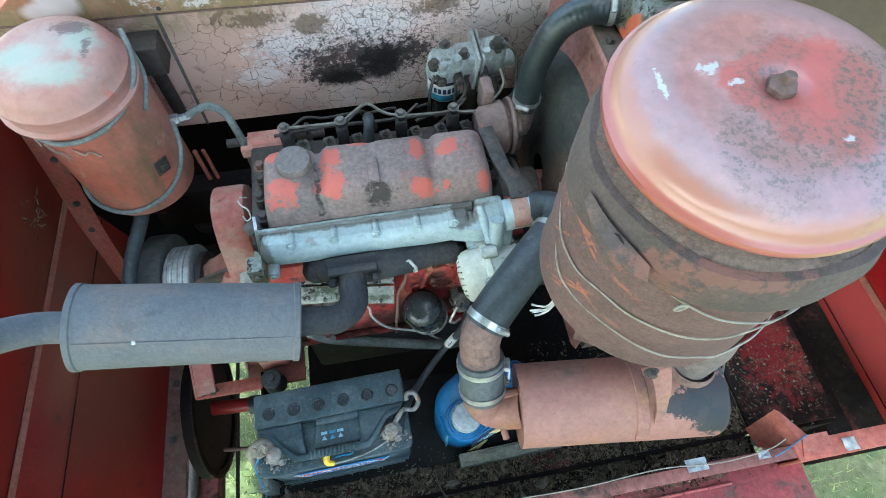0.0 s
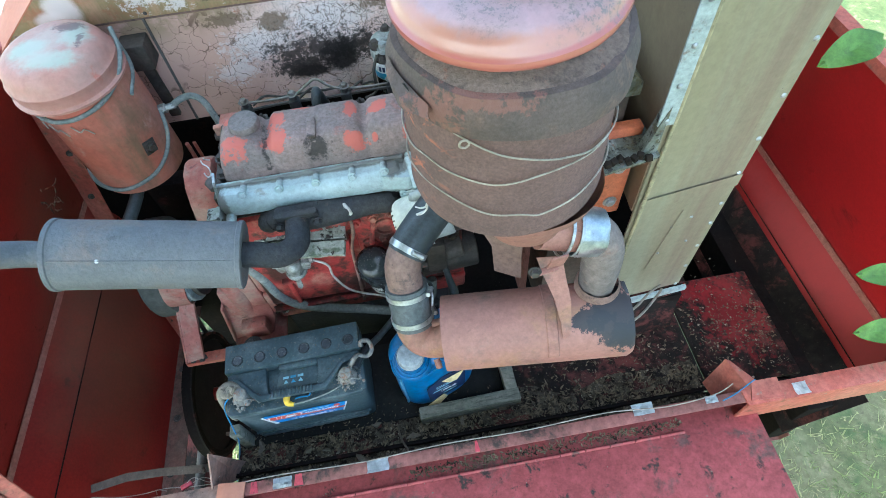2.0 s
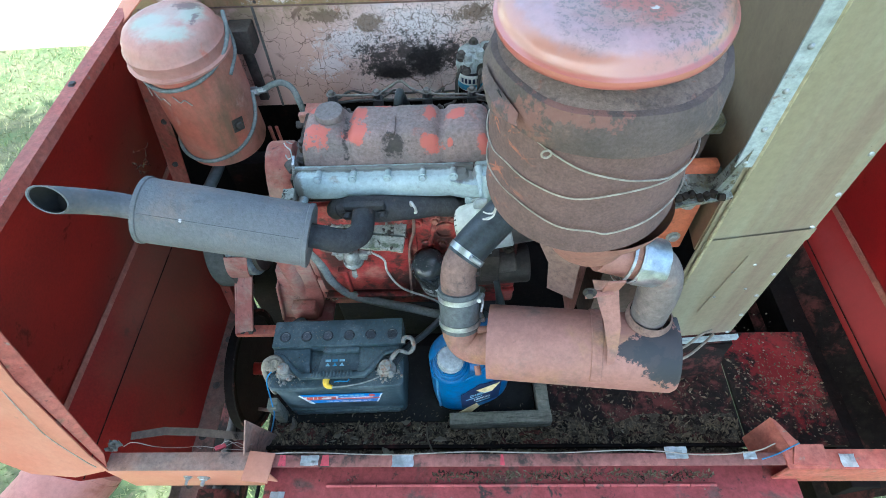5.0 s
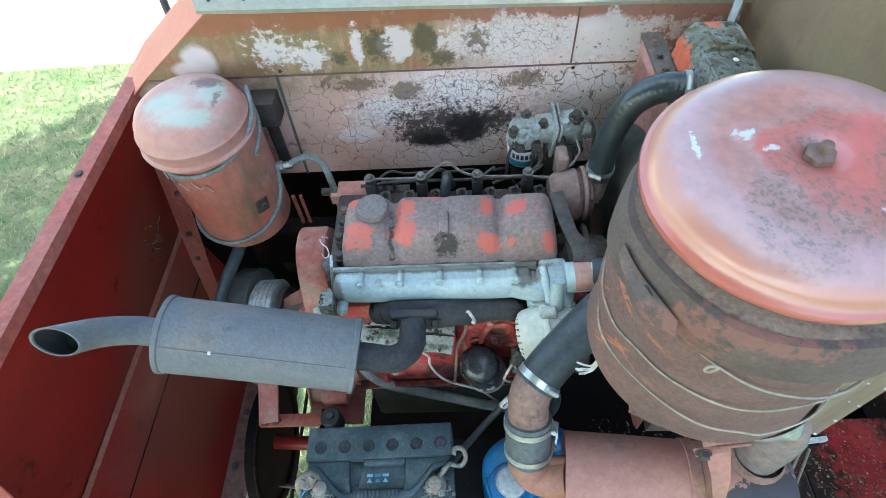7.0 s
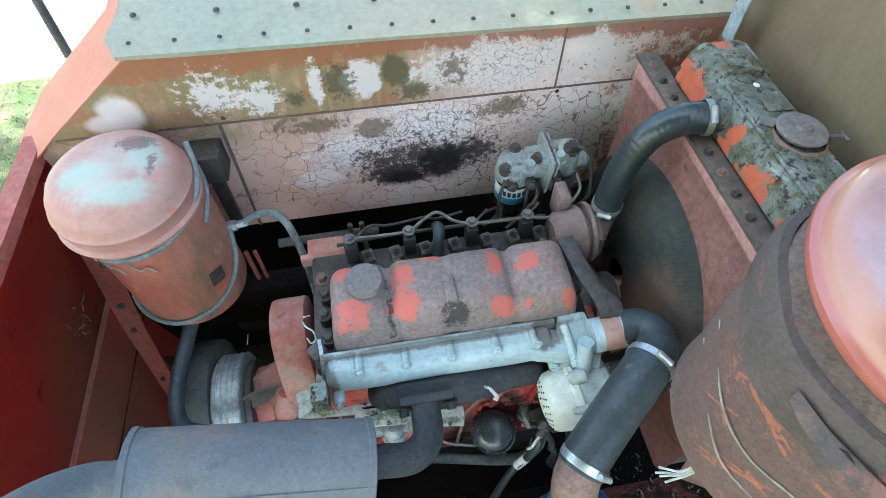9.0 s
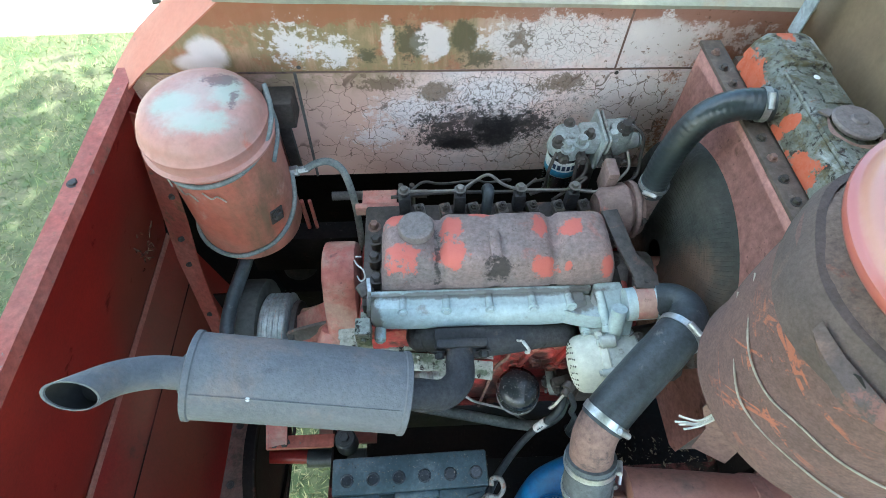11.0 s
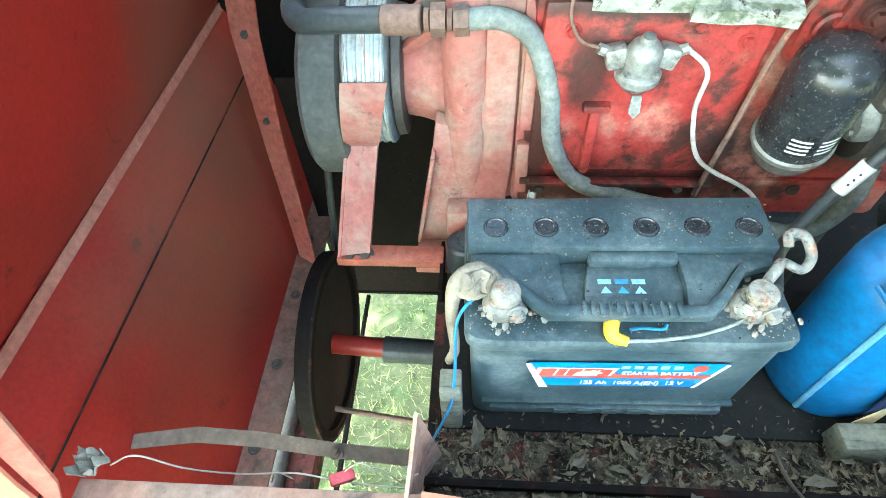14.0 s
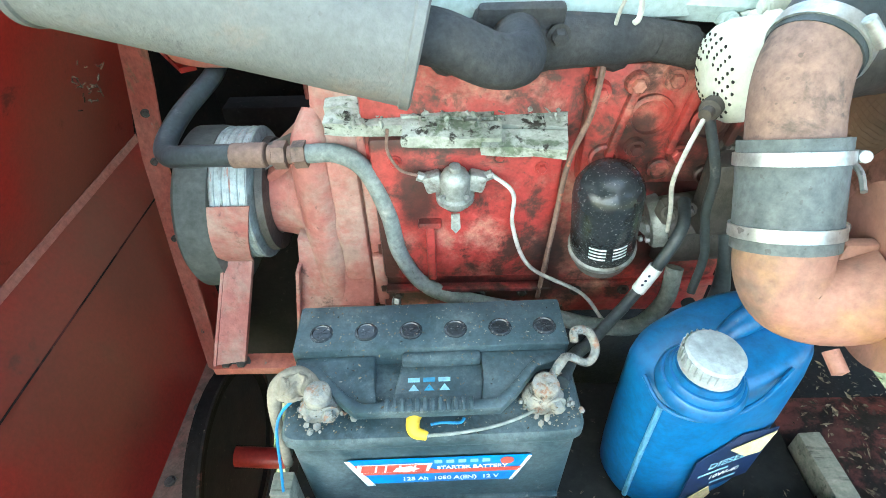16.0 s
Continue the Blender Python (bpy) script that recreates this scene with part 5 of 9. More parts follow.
# added slope in deck paint, tilted to catch light over the dark gap
part("foot_plate", prism([(0.742, 0.37, -0.199), (1.0, 0.398, -0.199), (0.998, 0.436, -0.004), (0.75, 0.408, 0.02)], (0, 0.004, 0)), RED_DECK, panel, "added slope standing in for the lit dirty deck")
# added box; its near-black colour stands for the shade under the duct
single("trim_duct_base", box(0.76, 1.0, 0.42, 1.15, -0.2, -0.045), DARK_INSIDE, "added near-black box under the sheet duct", "base", "structure")

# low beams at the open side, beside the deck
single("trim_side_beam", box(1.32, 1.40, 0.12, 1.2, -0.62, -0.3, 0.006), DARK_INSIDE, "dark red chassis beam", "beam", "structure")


# ---- exhaust silencer ----
# near-black for the bore and holes: their inner shade is in the colour
VOID_BLACK = material("black_void", (0.012, 0.011, 0.011), (0.02, 0.018, 0.016), 10.0, 0.8, bump=0)
def silencer():
    a, b = Vector((-0.365, 0.493, 0.469)), Vector((-0.031, 0.48, 0.384))
    d = (b - a).normalized()
    L = (b - a).length
    ob = thing("exhaust_silencer", a.lerp(b, 0.5), "matt grey cylindrical exhaust silencer with a bent tailpipe", "silencer")
    R = 0.068
    body = part("drum", lathe([(0, 0.004), (R - 0.012, 0.004), (R - 0.002, 0.0), (R + 0.0025, 0.002), (R + 0.0025, 0.010), (R, 0.012), (R, L * 0.3), (R, L * 0.6), (R, L - 0.012), (R + 0.0025, L - 0.010), (R + 0.0025, L - 0.002), (R - 0.002, L), (R - 0.012, L - 0.004), (0, L - 0.004)], a, d, 48, 0.0015, 12), MUFFLER, ob)
    u = Vector((0, -0.35, 1))
    u = (u - d * u.dot(d)).normalized()
    s = d.cross(u).normalized()
    off = (u * 0.82 - Vector((0, 1, 0)) * 0.5)
    off = (off - d * off.dot(d)).normalized() * (R + 0.0005)
    part("seam", rod(a + d * 0.014 + off, b - d * 0.014 + off, 0.0016, seg=6), MUFFLER, body)
    tail = tube([a + d * 0.004, a - d * 0.022, Vector((-0.413, 0.491, 0.488)), Vector((-0.445, 0.468, 0.525)), Vector((-0.463, 0.422, 0.582))], [0.026, 0.0255, 0.0255, 0.0255, 0.0265], 22, 8, 0.1)
    end, way = Vector((-0.463, 0.422, 0.582)), Vector((-0.24, -0.62, 0.74)).normalized()
    for q in tail.verts:
        if (q.co - end).length < 0.0285 and abs((q.co - end).dot(way)) < 0.012:
            lift = (q.co - end).dot(Vector((-0.55, 0.5, 0.35)).normalized())
            q.co += way * lift * 0.9
    part("tailpipe", tail, MUFFLER, ob, "bent grey tailpipe with an angled end")
    # added inner sleeve that darkens the mouth by its colour
    bore = lathe([(0, -0.035), (0.0205, -0.035), (0.0218, -0.025), (0.0232, -0.001)], end, way, 22)
    for q in bore.verts:
        if (q.co - end).dot(way) > -0.01:
            q.co += way * ((q.co - end).dot(Vector((-0.55, 0.5, 0.35)).normalized()) * 0.9 - 0.001)
    part("sooty_bore", bore, VOID_BLACK, ob, "sooty pipe mouth with its shade painted in")
    part("collar", band(a - d * 0.004, d, 0.0262, 0.016, 0.004), MUFFLER, ob)
    part("outlet_elbow", tube([b - d * 0.006, b + d * 0.02, Vector((0.034, 0.484, 0.357)), Vector((0.063, 0.512, 0.347)), Vector((0.067, 0.55, 0.348)), Vector((0.066, 0.586, 0.355))], 0.0265, 22, 8), PIPE_DARK, ob, "sooty pipe elbow")
    part("weld_spot", lathe([(0.004, 0), (0.003, 0.0012), (0, 0.0016)], a.lerp(b, 0.28) + off, off, 8), PRINT_WHITE, body)


silencer()


# ---- hydraulic oil tank ----
def oil_tank():
    c = Vector((-0.415, 1.005, 0.19))
    ob = thing("oil_tank", c, "oxidised red cylindrical oil tank with bleached cap, wired to a bracket", "tank")
    R = 0.119
    part("body", lathe([(0, 0), (0.06, -0.004), (R - 0.02, 0.0), (R - 0.004, 0.008), (R, 0.02), (R, 0.1), (R, 0.2), (R, 0.3), (R, 0.345), (0, 0.345)], c, (0, 0, 1), 56, 0.0015, 9), CANISTER, ob)
    cap = part("cap", lathe([(R + 0.002, 0.318), (R + 0.011, 0.32), (R + 0.012, 0.326), (R + 0.004, 0.33), (R + 0.004, 0.347), (R + 0.007, 0.352), (R + 0.007, 0.36), (R + 0.001, 0.366), (R - 0.001, 0.38), (R - 0.012, 0.397), (R - 0.035, 0.407), (0.04, 0.413), (0, 0.414)], c, (-0.01, -0.05, 1), 56, 0.0016, 10), CAP_TOP, ob, "domed cap bleached pink and pale green")
    for turns in ([(-205, 0.315), (-180, 0.3), (-150, 0.284), (-120, 0.277), (-95, 0.279), (-70, 0.288), (-45, 0.304), (-20, 0.327), (5, 0.353), (25, 0.385)],
                  [(-205, 0.07), (-170, 0.052), (-140, 0.04), (-110, 0.036), (-85, 0.04), (-55, 0.054), (-30, 0.078), (-8, 0.112), (10, 0.16)]):
        part("clamp_wire", tube([c + Vector((math.cos(math.radians(q)) * (R + 0.005), math.sin(math.radians(q)) * (R + 0.005), h)) for q, h in turns], 0.0055, 10, 5), HOSE_GREY, ob, "grey round wire hoop")
    part("side_wire", tube([c + Vector((0.105, 0.06, 0.36)), c + Vector((0.122, 0.02, 0.3)), c + Vector((0.118, -0.05, 0.27))], 0.0045, 8), HOSE_GREY, ob)
    plug = c + Vector((0.0925, -0.0765, 0.127))
    n = Vector((0.77, -0.638, 0))
    part("plug_plate", obox(plug, (0.034, 0.004, 0.04), 0, 8, 50.4, 0.002), GREASY, ob)
    part("plug", hexbolt(plug + n * 0.002, n, 0.011, 0.009), GREASY, ob, "greasy drain plug")
    box_ = part("bracket", box(-0.338, -0.27, 1.085, 1.147, 0.43, 0.5, 0.004), GREASY, ob, "dark green steel bracket on the wall")
    part("bracket_arm", box(-0.328, -0.3, 1.13, 1.147, 0.24, 0.43, 0.003), GREASY, box_)
    # fitting and delivery pipe
    part("pipe_nut", lathe([(0, 0), (0.013, 0), (0.013, 0.02), (0.009, 0.022), (0.009, 0.045), (0, 0.045)], c + Vector((0.115, 0.028, 0.155)), (0.95, 0.06, 0.12), 6), STEEL, ob)
    part("pipe", tube([(-0.262, 1.036, 0.35), (-0.235, 1.042, 0.362), (-0.205, 1.042, 0.366), (-0.178, 1.03, 0.352), (-0.163, 1.012, 0.31), (-0.156, 1.0, 0.23), (-0.155, 0.98, 0.1)], 0.0088, 12), HOSE_GREY, ob, "grey metal pipe")
    part("foot_bracket", prism([(-0.6, 1.07, 0.168), (-0.5, 0.94, 0.168), (-0.475, 0.955, 0.168), (-0.56, 1.1, 0.168)], (0, 0, 0.01)), RED_SIDE, ob, "dark red cradle strip")
    for q in (200, 235, 262):
        part("twisted_wire", tube([c + Vector((math.cos(math.radians(q + k * 6)) * (R + 0.006), math.sin(math.radians(q + k * 6)) * (R + 0.006), 0.262 - 0.012 * (k % 2) - k * 0.006)) for k in range(4)], 0.0018, 6), WIRE, ob)
    return ob


oil_tank()


# ---- tall air cleaner wrapped in canvas ----
def air_cleaner():
    c = Vector((0.477, 0.364, 0.648))
    ob = thing("air_cleaner", c, "drum air cleaner wrapped in brown canvas under a weathered metal cap", "air cleaner")
    R = 0.143
    prof = [(0.07, -0.002), (0.11, -0.004), (R - 0.012, 0.0), (R - 0.002, 0.008), (R, 0.02), (R - 0.004, 0.05), (R - 0.004, 0.1), (R - 0.005, 0.15), (R - 0.004, 0.19), (R - 0.001, 0.22), (R + 0.001, 0.236), (R - 0.008, 0.252), (R - 0.024, 0.259), (R - 0.05, 0.266), (0.08, 0.268)]
    wrap = part("canvas_wrap", lathe(prof, c, (0, 0, 1), 72, 0.006, 7), CLOTH, ob, "brown canvas wrapping with creases")
    part("top_fold", lathe([(R + 0.0015, 0.196), (R + 0.005, 0.2), (R + 0.0055, 0.232), (R - 0.002, 0.255), (R - 0.01, 0.257)], c, (0, 0, 1), 72, 0.007, 11), CLOTH_HEM, wrap, "folded canvas hem")
    part("dusty_shoulder", lathe([(R - 0.007, 0.2555), (R - 0.024, 0.2625), (R - 0.05, 0.2695), (0.085, 0.2715)], c, (0, 0, 1), 72, 0.003, 20), CLOTH_TOP, wrap, "dusty tan top of the canvas")
    part("neck", lathe([(0.076, 0.255), (0.076, 0.31), (0.1, 0.315)], c, (0, 0, 1), 40), RUSTY_PIPE, ob)
    part("sealing_rag", lathe([(0.084, 0.266), (0.1, 0.27), (0.094, 0.283), (0.08, 0.29)], c, (0, 0, 1), 40, 0.01, 30), MASTIC, ob, "ochre mastic round the neck")
    top = Vector((0.472, 0.363, 0.949))
    ax = (-0.045, -0.06, 1)
    cap = part("cap", lathe([(0.085, -0.022), (0.112, -0.018), (0.128, -0.012), (0.135, -0.007), (0.1365, -0.002), (0.1355, 0.0025), (0.132, 0.0045), (0.1295, 0.0065), (0.1275, 0.0125), (0.122, 0.0195), (0.112, 0.0255), (0.098, 0.0295), (0.085, 0.0312), (0.07, 0.0325), (0.066, 0.0318), (0.045, 0.0338), (0.026, 0.0345), (0.021, 0.033), (0.016, 0.0295), (0.011, 0.029), (0, 0.029)], top, ax, 88, 0.0014, 12), CAP_BIG, ob, "weathered pink-red domed metal cap, shiny where worn")
    part("knob", join(lathe([(0.0125, 0.028), (0.0125, 0.035), (0.0095, 0.037), (0, 0.037)], top, ax, 6), lathe([(0.0055, 0.036), (0.0055, 0.043), (0.0045, 0.0445), (0, 0.0445)], top + Vector((0.002, 0.001, 0)), ax, 12)), RUSTY_PIPE, cap, "rusty stud and nut")
    for turns in ([(-215, 0.236), (-185, 0.226), (-163, 0.217), (-149, 0.215), (-137, 0.205), (-123, 0.192), (-107, 0.176), (-90, 0.165), (-75, 0.155), (-55, 0.142), (-25, 0.135), (10, 0.132)],
                  [(-215, 0.15), (-185, 0.132), (-166, 0.122), (-149, 0.13), (-132, 0.126), (-110, 0.123), (-90, 0.135), (-58, 0.138), (-25, 0.134), (5, 0.14)],
                  [(-215, 0.11), (-178, 0.09), (-161, 0.076), (-135, 0.077), (-113, 0.064), (-95, 0.064), (-83, 0.058), (-60, 0.066), (-30, 0.072), (0, 0.08)]):
        pts = [c + Vector((math.cos(math.radians(q)) * (R + 0.001), math.sin(math.radians(q)) * (R + 0.001), h)) for q, h in turns]
        part("binding_wire", tube(pts, 0.0012, 6, 6), WIRE, wrap, "thin bare binding wire")
    t = math.radians(-123)
    p = c + Vector((math.cos(t) * (R + 0.006), math.sin(t) * (R + 0.006), 0.19))
    part("wire_twist", tube([p + Vector((0.006 * math.cos(k), 0, 0.006 * math.sin(k))) for k in (0, 1.2, 2.4, 3.6, 4.8, 6.0)], 0.0014, 6), WIRE, wrap)
    part("torn_tuck", sheet([[c + Vector((math.cos(math.radians(q)) * (R + o), math.sin(math.radians(q)) * (R + o), h)) for q, o, h in row] for row in
        (((-172, 0.006, 0.243), (-160, 0.007, 0.24), (-150, 0.006, 0.236), (-140, 0.006, 0.228)), ((-171, 0.012, 0.236), (-160, 0.016, 0.231), (-150, 0.018, 0.226), (-139, 0.01, 0.221)), ((-168, 0.009, 0.229), (-159, 0.017, 0.22), (-149, 0.021, 0.215), (-138, 0.011, 0.216)))], 0.0015, 4, 0.003, 60), CLOTH_HEM, wrap, "torn fold of canvas")
    part("tear", sheet([[c + Vector((math.cos(math.radians(q)) * (R + o), math.sin(math.radians(q)) * (R + o), h)) for q, o, h in row] for row in
        (((-158, 0.0085, 0.232), (-154, 0.0085, 0.24)), ((-152, 0.0085, 0.224), (-150, 0.0085, 0.233)), ((-146, 0.0085, 0.214), (-144, 0.0085, 0.22)))], 0.001, 2), VOID_BLACK, wrap, "dark tear in the canvas")
    for dy, dz in ((0, 0), (0.003, 0.004), (-0.003, 0.005), (0.002, -0.004)):
        part("frayed_strand", tube([c + Vector((-0.125, -0.02 + dy, 0.0 + dz)), c + Vector((-0.13, -0.018 + dy, -0.045 + dz)), c + Vector((-0.138, -0.014 + dy * 2, -0.06 + dz)), c + Vector((-0.148, -0.012 + dy * 3, -0.065 + dz * 2))], 0.0015, 6), WIRE_WHITE, wrap, "white frayed strand")
    # lower neck, branch with foil tape, elbow down into the drum
    part("lower_neck", lathe([(0.115, 0.004), (0.108, -0.02), (0.092, -0.045), (0.078, -0.075), (0.07, -0.1), (0.062, -0.112), (0, -0.114)], c + Vector((0.03, -0.02, 0)), (0, 0, 1), 44, 0.003, 12), RUSTY_DRUM, ob, "rusty pink funnel-shaped lower neck")
    part("branch", rod((0.53, 0.325, 0.53), (0.62, 0.316, 0.501), 0.041, 0.039, 28), RUSTY_DRUM, ob)
    part("clip_bracket", join(obox((0.55, 0.268, 0.497), (0.03, 0.004, 0.05), 15, 0, 5, 0.001), obox((0.53, 0.27, 0.47), (0.05, 0.012, 0.004), 10, -6, 5, 0.001)), RUSTY_DRUM, ob, "tan folded clip bracket")
    part("lug_bolt", hexbolt((0.51, 0.262, 0.488), (-0.2, -1, 0.2), 0.008, 0.01), GREASY, ob)
    for x in (0.572, 0.588):
        part("branch_band", band((x, 0.319, 0.515 - (x - 0.572) * 0.3), (1, -0.1, -0.3), 0.0455, 0.005, 0.002), STEEL, ob, "rusty wire band")
    part("foil_tape", lathe([(0.044, 0), (0.0455, 0.005), (0.045, 0.04), (0.043, 0.047)], (0.592, 0.318, 0.508), (1, -0.1, -0.25), 36, 0.004, 60), FOIL, ob, "crinkled silver foil tape")
    part("elbow", tube([(0.605, 0.317, 0.503), (0.625, 0.314, 0.496), (0.642, 0.309, 0.474), (0.65, 0.304, 0.445), (0.652, 0.3, 0.41), (0.653, 0.296, 0.34)], [0.039, 0.039, 0.039, 0.0385, 0.037, 0.034], 26, 8), ELBOW, ob, "dusty brown-grey metal elbow")
    part("elbow_collar", lathe([(0.044, 0), (0.044, 0.012), (0.039, 0.02)], (0.655, 0.294, 0.333), (0.0, 0.05, 1), 30), RUSTY_PIPE, ob)
    return ob


air_cleaner()


# ---- horizontal drum under the air cleaner ----
def intake_drum():
    a, b = Vector((0.344, 0.296, 0.24)), Vector((0.715, 0.25, 0.262))
    d = (b - a).normalized()
    L = (b - a).length
    R = 0.079
    ob = thing("intake_drum", a.lerp(b, 0.5), "faded pink rusty intake drum with a patch of chipped black paint", "drum")
    body = part("body", lathe([(0, 0.004), (R - 0.01, 0.004), (R, 0), (R, 0.01), (R, L * 0.35), (R, L * 0.7), (R, L - 0.012), (R - 0.006, L - 0.002), (R - 0.02, L), (0, L - 0.004)], a, d, 56, 0.002, 8), DRUM_BODY, ob)
    part("strap", lathe([(R + 0.001, L * 0.545), (R + 0.003, L * 0.55), (R + 0.003, L * 0.60), (R + 0.001, L * 0.605)], a, d, 30, 0.0, 8, 1.0, -0.2, 0.5), RUSTY_DRUM, body)
    part("hanger", sheet([[(0.528, 0.31, 0.452), (0.536, 0.285, 0.43), (0.552, 0.255, 0.39), (0.562, 0.225, 0.345), (0.566, 0.206, 0.30), (0.57, 0.192, 0.262)], [(0.572, 0.30, 0.46), (0.576, 0.275, 0.425), (0.584, 0.25, 0.38), (0.582, 0.222, 0.335), (0.578, 0.204, 0.295), (0.576, 0.191, 0.258)]], 0.003, 4), RUSTY_DRUM, ob, "tapered rusty hanger strap")
    part("back_plate", sheet([[(0.452, 0.42, 0.50), (0.44, 0.415, 0.44), (0.466, 0.40, 0.38), (0.47, 0.39, 0.30)], [(0.52, 0.40, 0.49), (0.525, 0.38, 0.44), (0.52, 0.37, 0.38), (0.52, 0.36, 0.30)]], 0.003, 3), RUSTY_PIPE, ob, "dark rusty plate behind the hanger")
    part("end_plug", lathe([(0, 0), (0.02, 0), (0.02, 0.014), (0, 0.014)], b - d * 0.004, d, 20), RUBBER, ob)
    part("end_ear", obox(b + Vector((-0.01, 0.03, 0.06)), (0.012, 0.03, 0.03), 0, 0, 0, 0.003), DRUM_BLACK, ob)
    for y in (-0.01, 0.012):
        part("tie_wire", tube([b + Vector((0.0, y, -0.02)), b + Vector((0.05, 0.03 + y, -0.05)), b + Vector((0.11, 0.08 + y, -0.1)), b + Vector((0.16, 0.12 + y * 0.5, -0.14))], 0.0028, 8), TAPE_TAN, ob, "pale twisted wire")
    # inlet elbow, rubber sleeve and rising pipe
    part("inlet_elbow", tube([(0.36, 0.294, 0.222), (0.325, 0.302, 0.205), (0.298, 0.312, 0.205), (0.285, 0.324, 0.225), (0.283, 0.334, 0.25)], 0.040, 26, 8), RUSTY_DRUM, ob, "faded pink pipe elbow")
    part("elbow_flange", obox((0.335, 0.318, 0.245), (0.03, 0.012, 0.03), 0, 0, 0, 0.003), RUSTY_DRUM, ob)
    part("lug", lathe([(0, 0), (0.007, 0), (0.007, 0.02), (0, 0.022)], (0.318, 0.268, 0.178), (0.1, -0.6, -0.3), 10), RUSTY_DRUM, ob)
    s0, s1 = Vector((0.283, 0.332, 0.243)), Vector((0.282, 0.378, 0.325))
    sd = (s1 - s0).normalized()
    sleeve = part("rubber_sleeve", tube([s0, s0.lerp(s1, 0.33), s0.lerp(s1, 0.66), s1], [0.0432, 0.0425, 0.0425, 0.0432], 30, 4), SLEEVE, ob, "grey rubber sleeve flecked with pink paint")
    clamp(sleeve, s0 + sd * 0.016, sd, 0.0434, (1, 0.2, 0))
    top = clamp(sleeve, s1 - sd * 0.016, sd, 0.0434, (1, -0.4, 0))
    part("clamp_tail", tube([s1 - sd * 0.016 + Vector((0.044, 0.004, 0)), s1 - sd * 0.016 + Vector((0.05, -0.016, -0.004)), s1 - sd * 0.016 + Vector((0.046, -0.036, -0.012))], 0.0028, 6), CLAMP, top)
    part("rising_pipe", tube([s1 - sd * 0.012, s1 + sd * 0.03, Vector((0.29, 0.412, 0.378)), Vector((0.315, 0.437, 0.398)), Vector((0.345, 0.462, 0.412))], 0.037, 26, 8), RUSTY_PIPE, ob, "rusty flaking pipe bend")
    return ob


intake_drum()


# ---- large rubber hose from the drum to the manifold ----
def intake_hose():
    pts = [Vector(p) for p in ((0.2935, 0.4155, 0.381), (0.318, 0.44, 0.4005), (0.375, 0.489, 0.428), (0.415, 0.522, 0.44), (0.445, 0.548, 0.443))]
    ob = thing("intake_hose", pts[2], "thick black rubber intake hose with steel clamps", "hose")
    body = part("hose", tube(pts, 0.0385, 30, 6), RUBBER, ob)
    d = (pts[1] - pts[0]).normalized()
    clamp(body, pts[0] + d * 0.012, d, 0.0388, (0.5, -0.6, 0.6), 0.013)
    elbow = part("upper_elbow", tube([(0.44, 0.545, 0.443), (0.462, 0.566, 0.442), (0.467, 0.594, 0.436), (0.452, 0.613, 0.43), (0.42, 0.618, 0.426)], [0.0345, 0.0345, 0.033, 0.0325, 0.032], 26, 8), RUBBER, ob, "black rubber elbow")
    d2 = Vector((0.75, 0.6, 0.05))
    clamp(elbow, (0.44, 0.544, 0.443), d2, 0.0388, (0.2, -0.3, 1), 0.012)
    return ob


intake_hose()


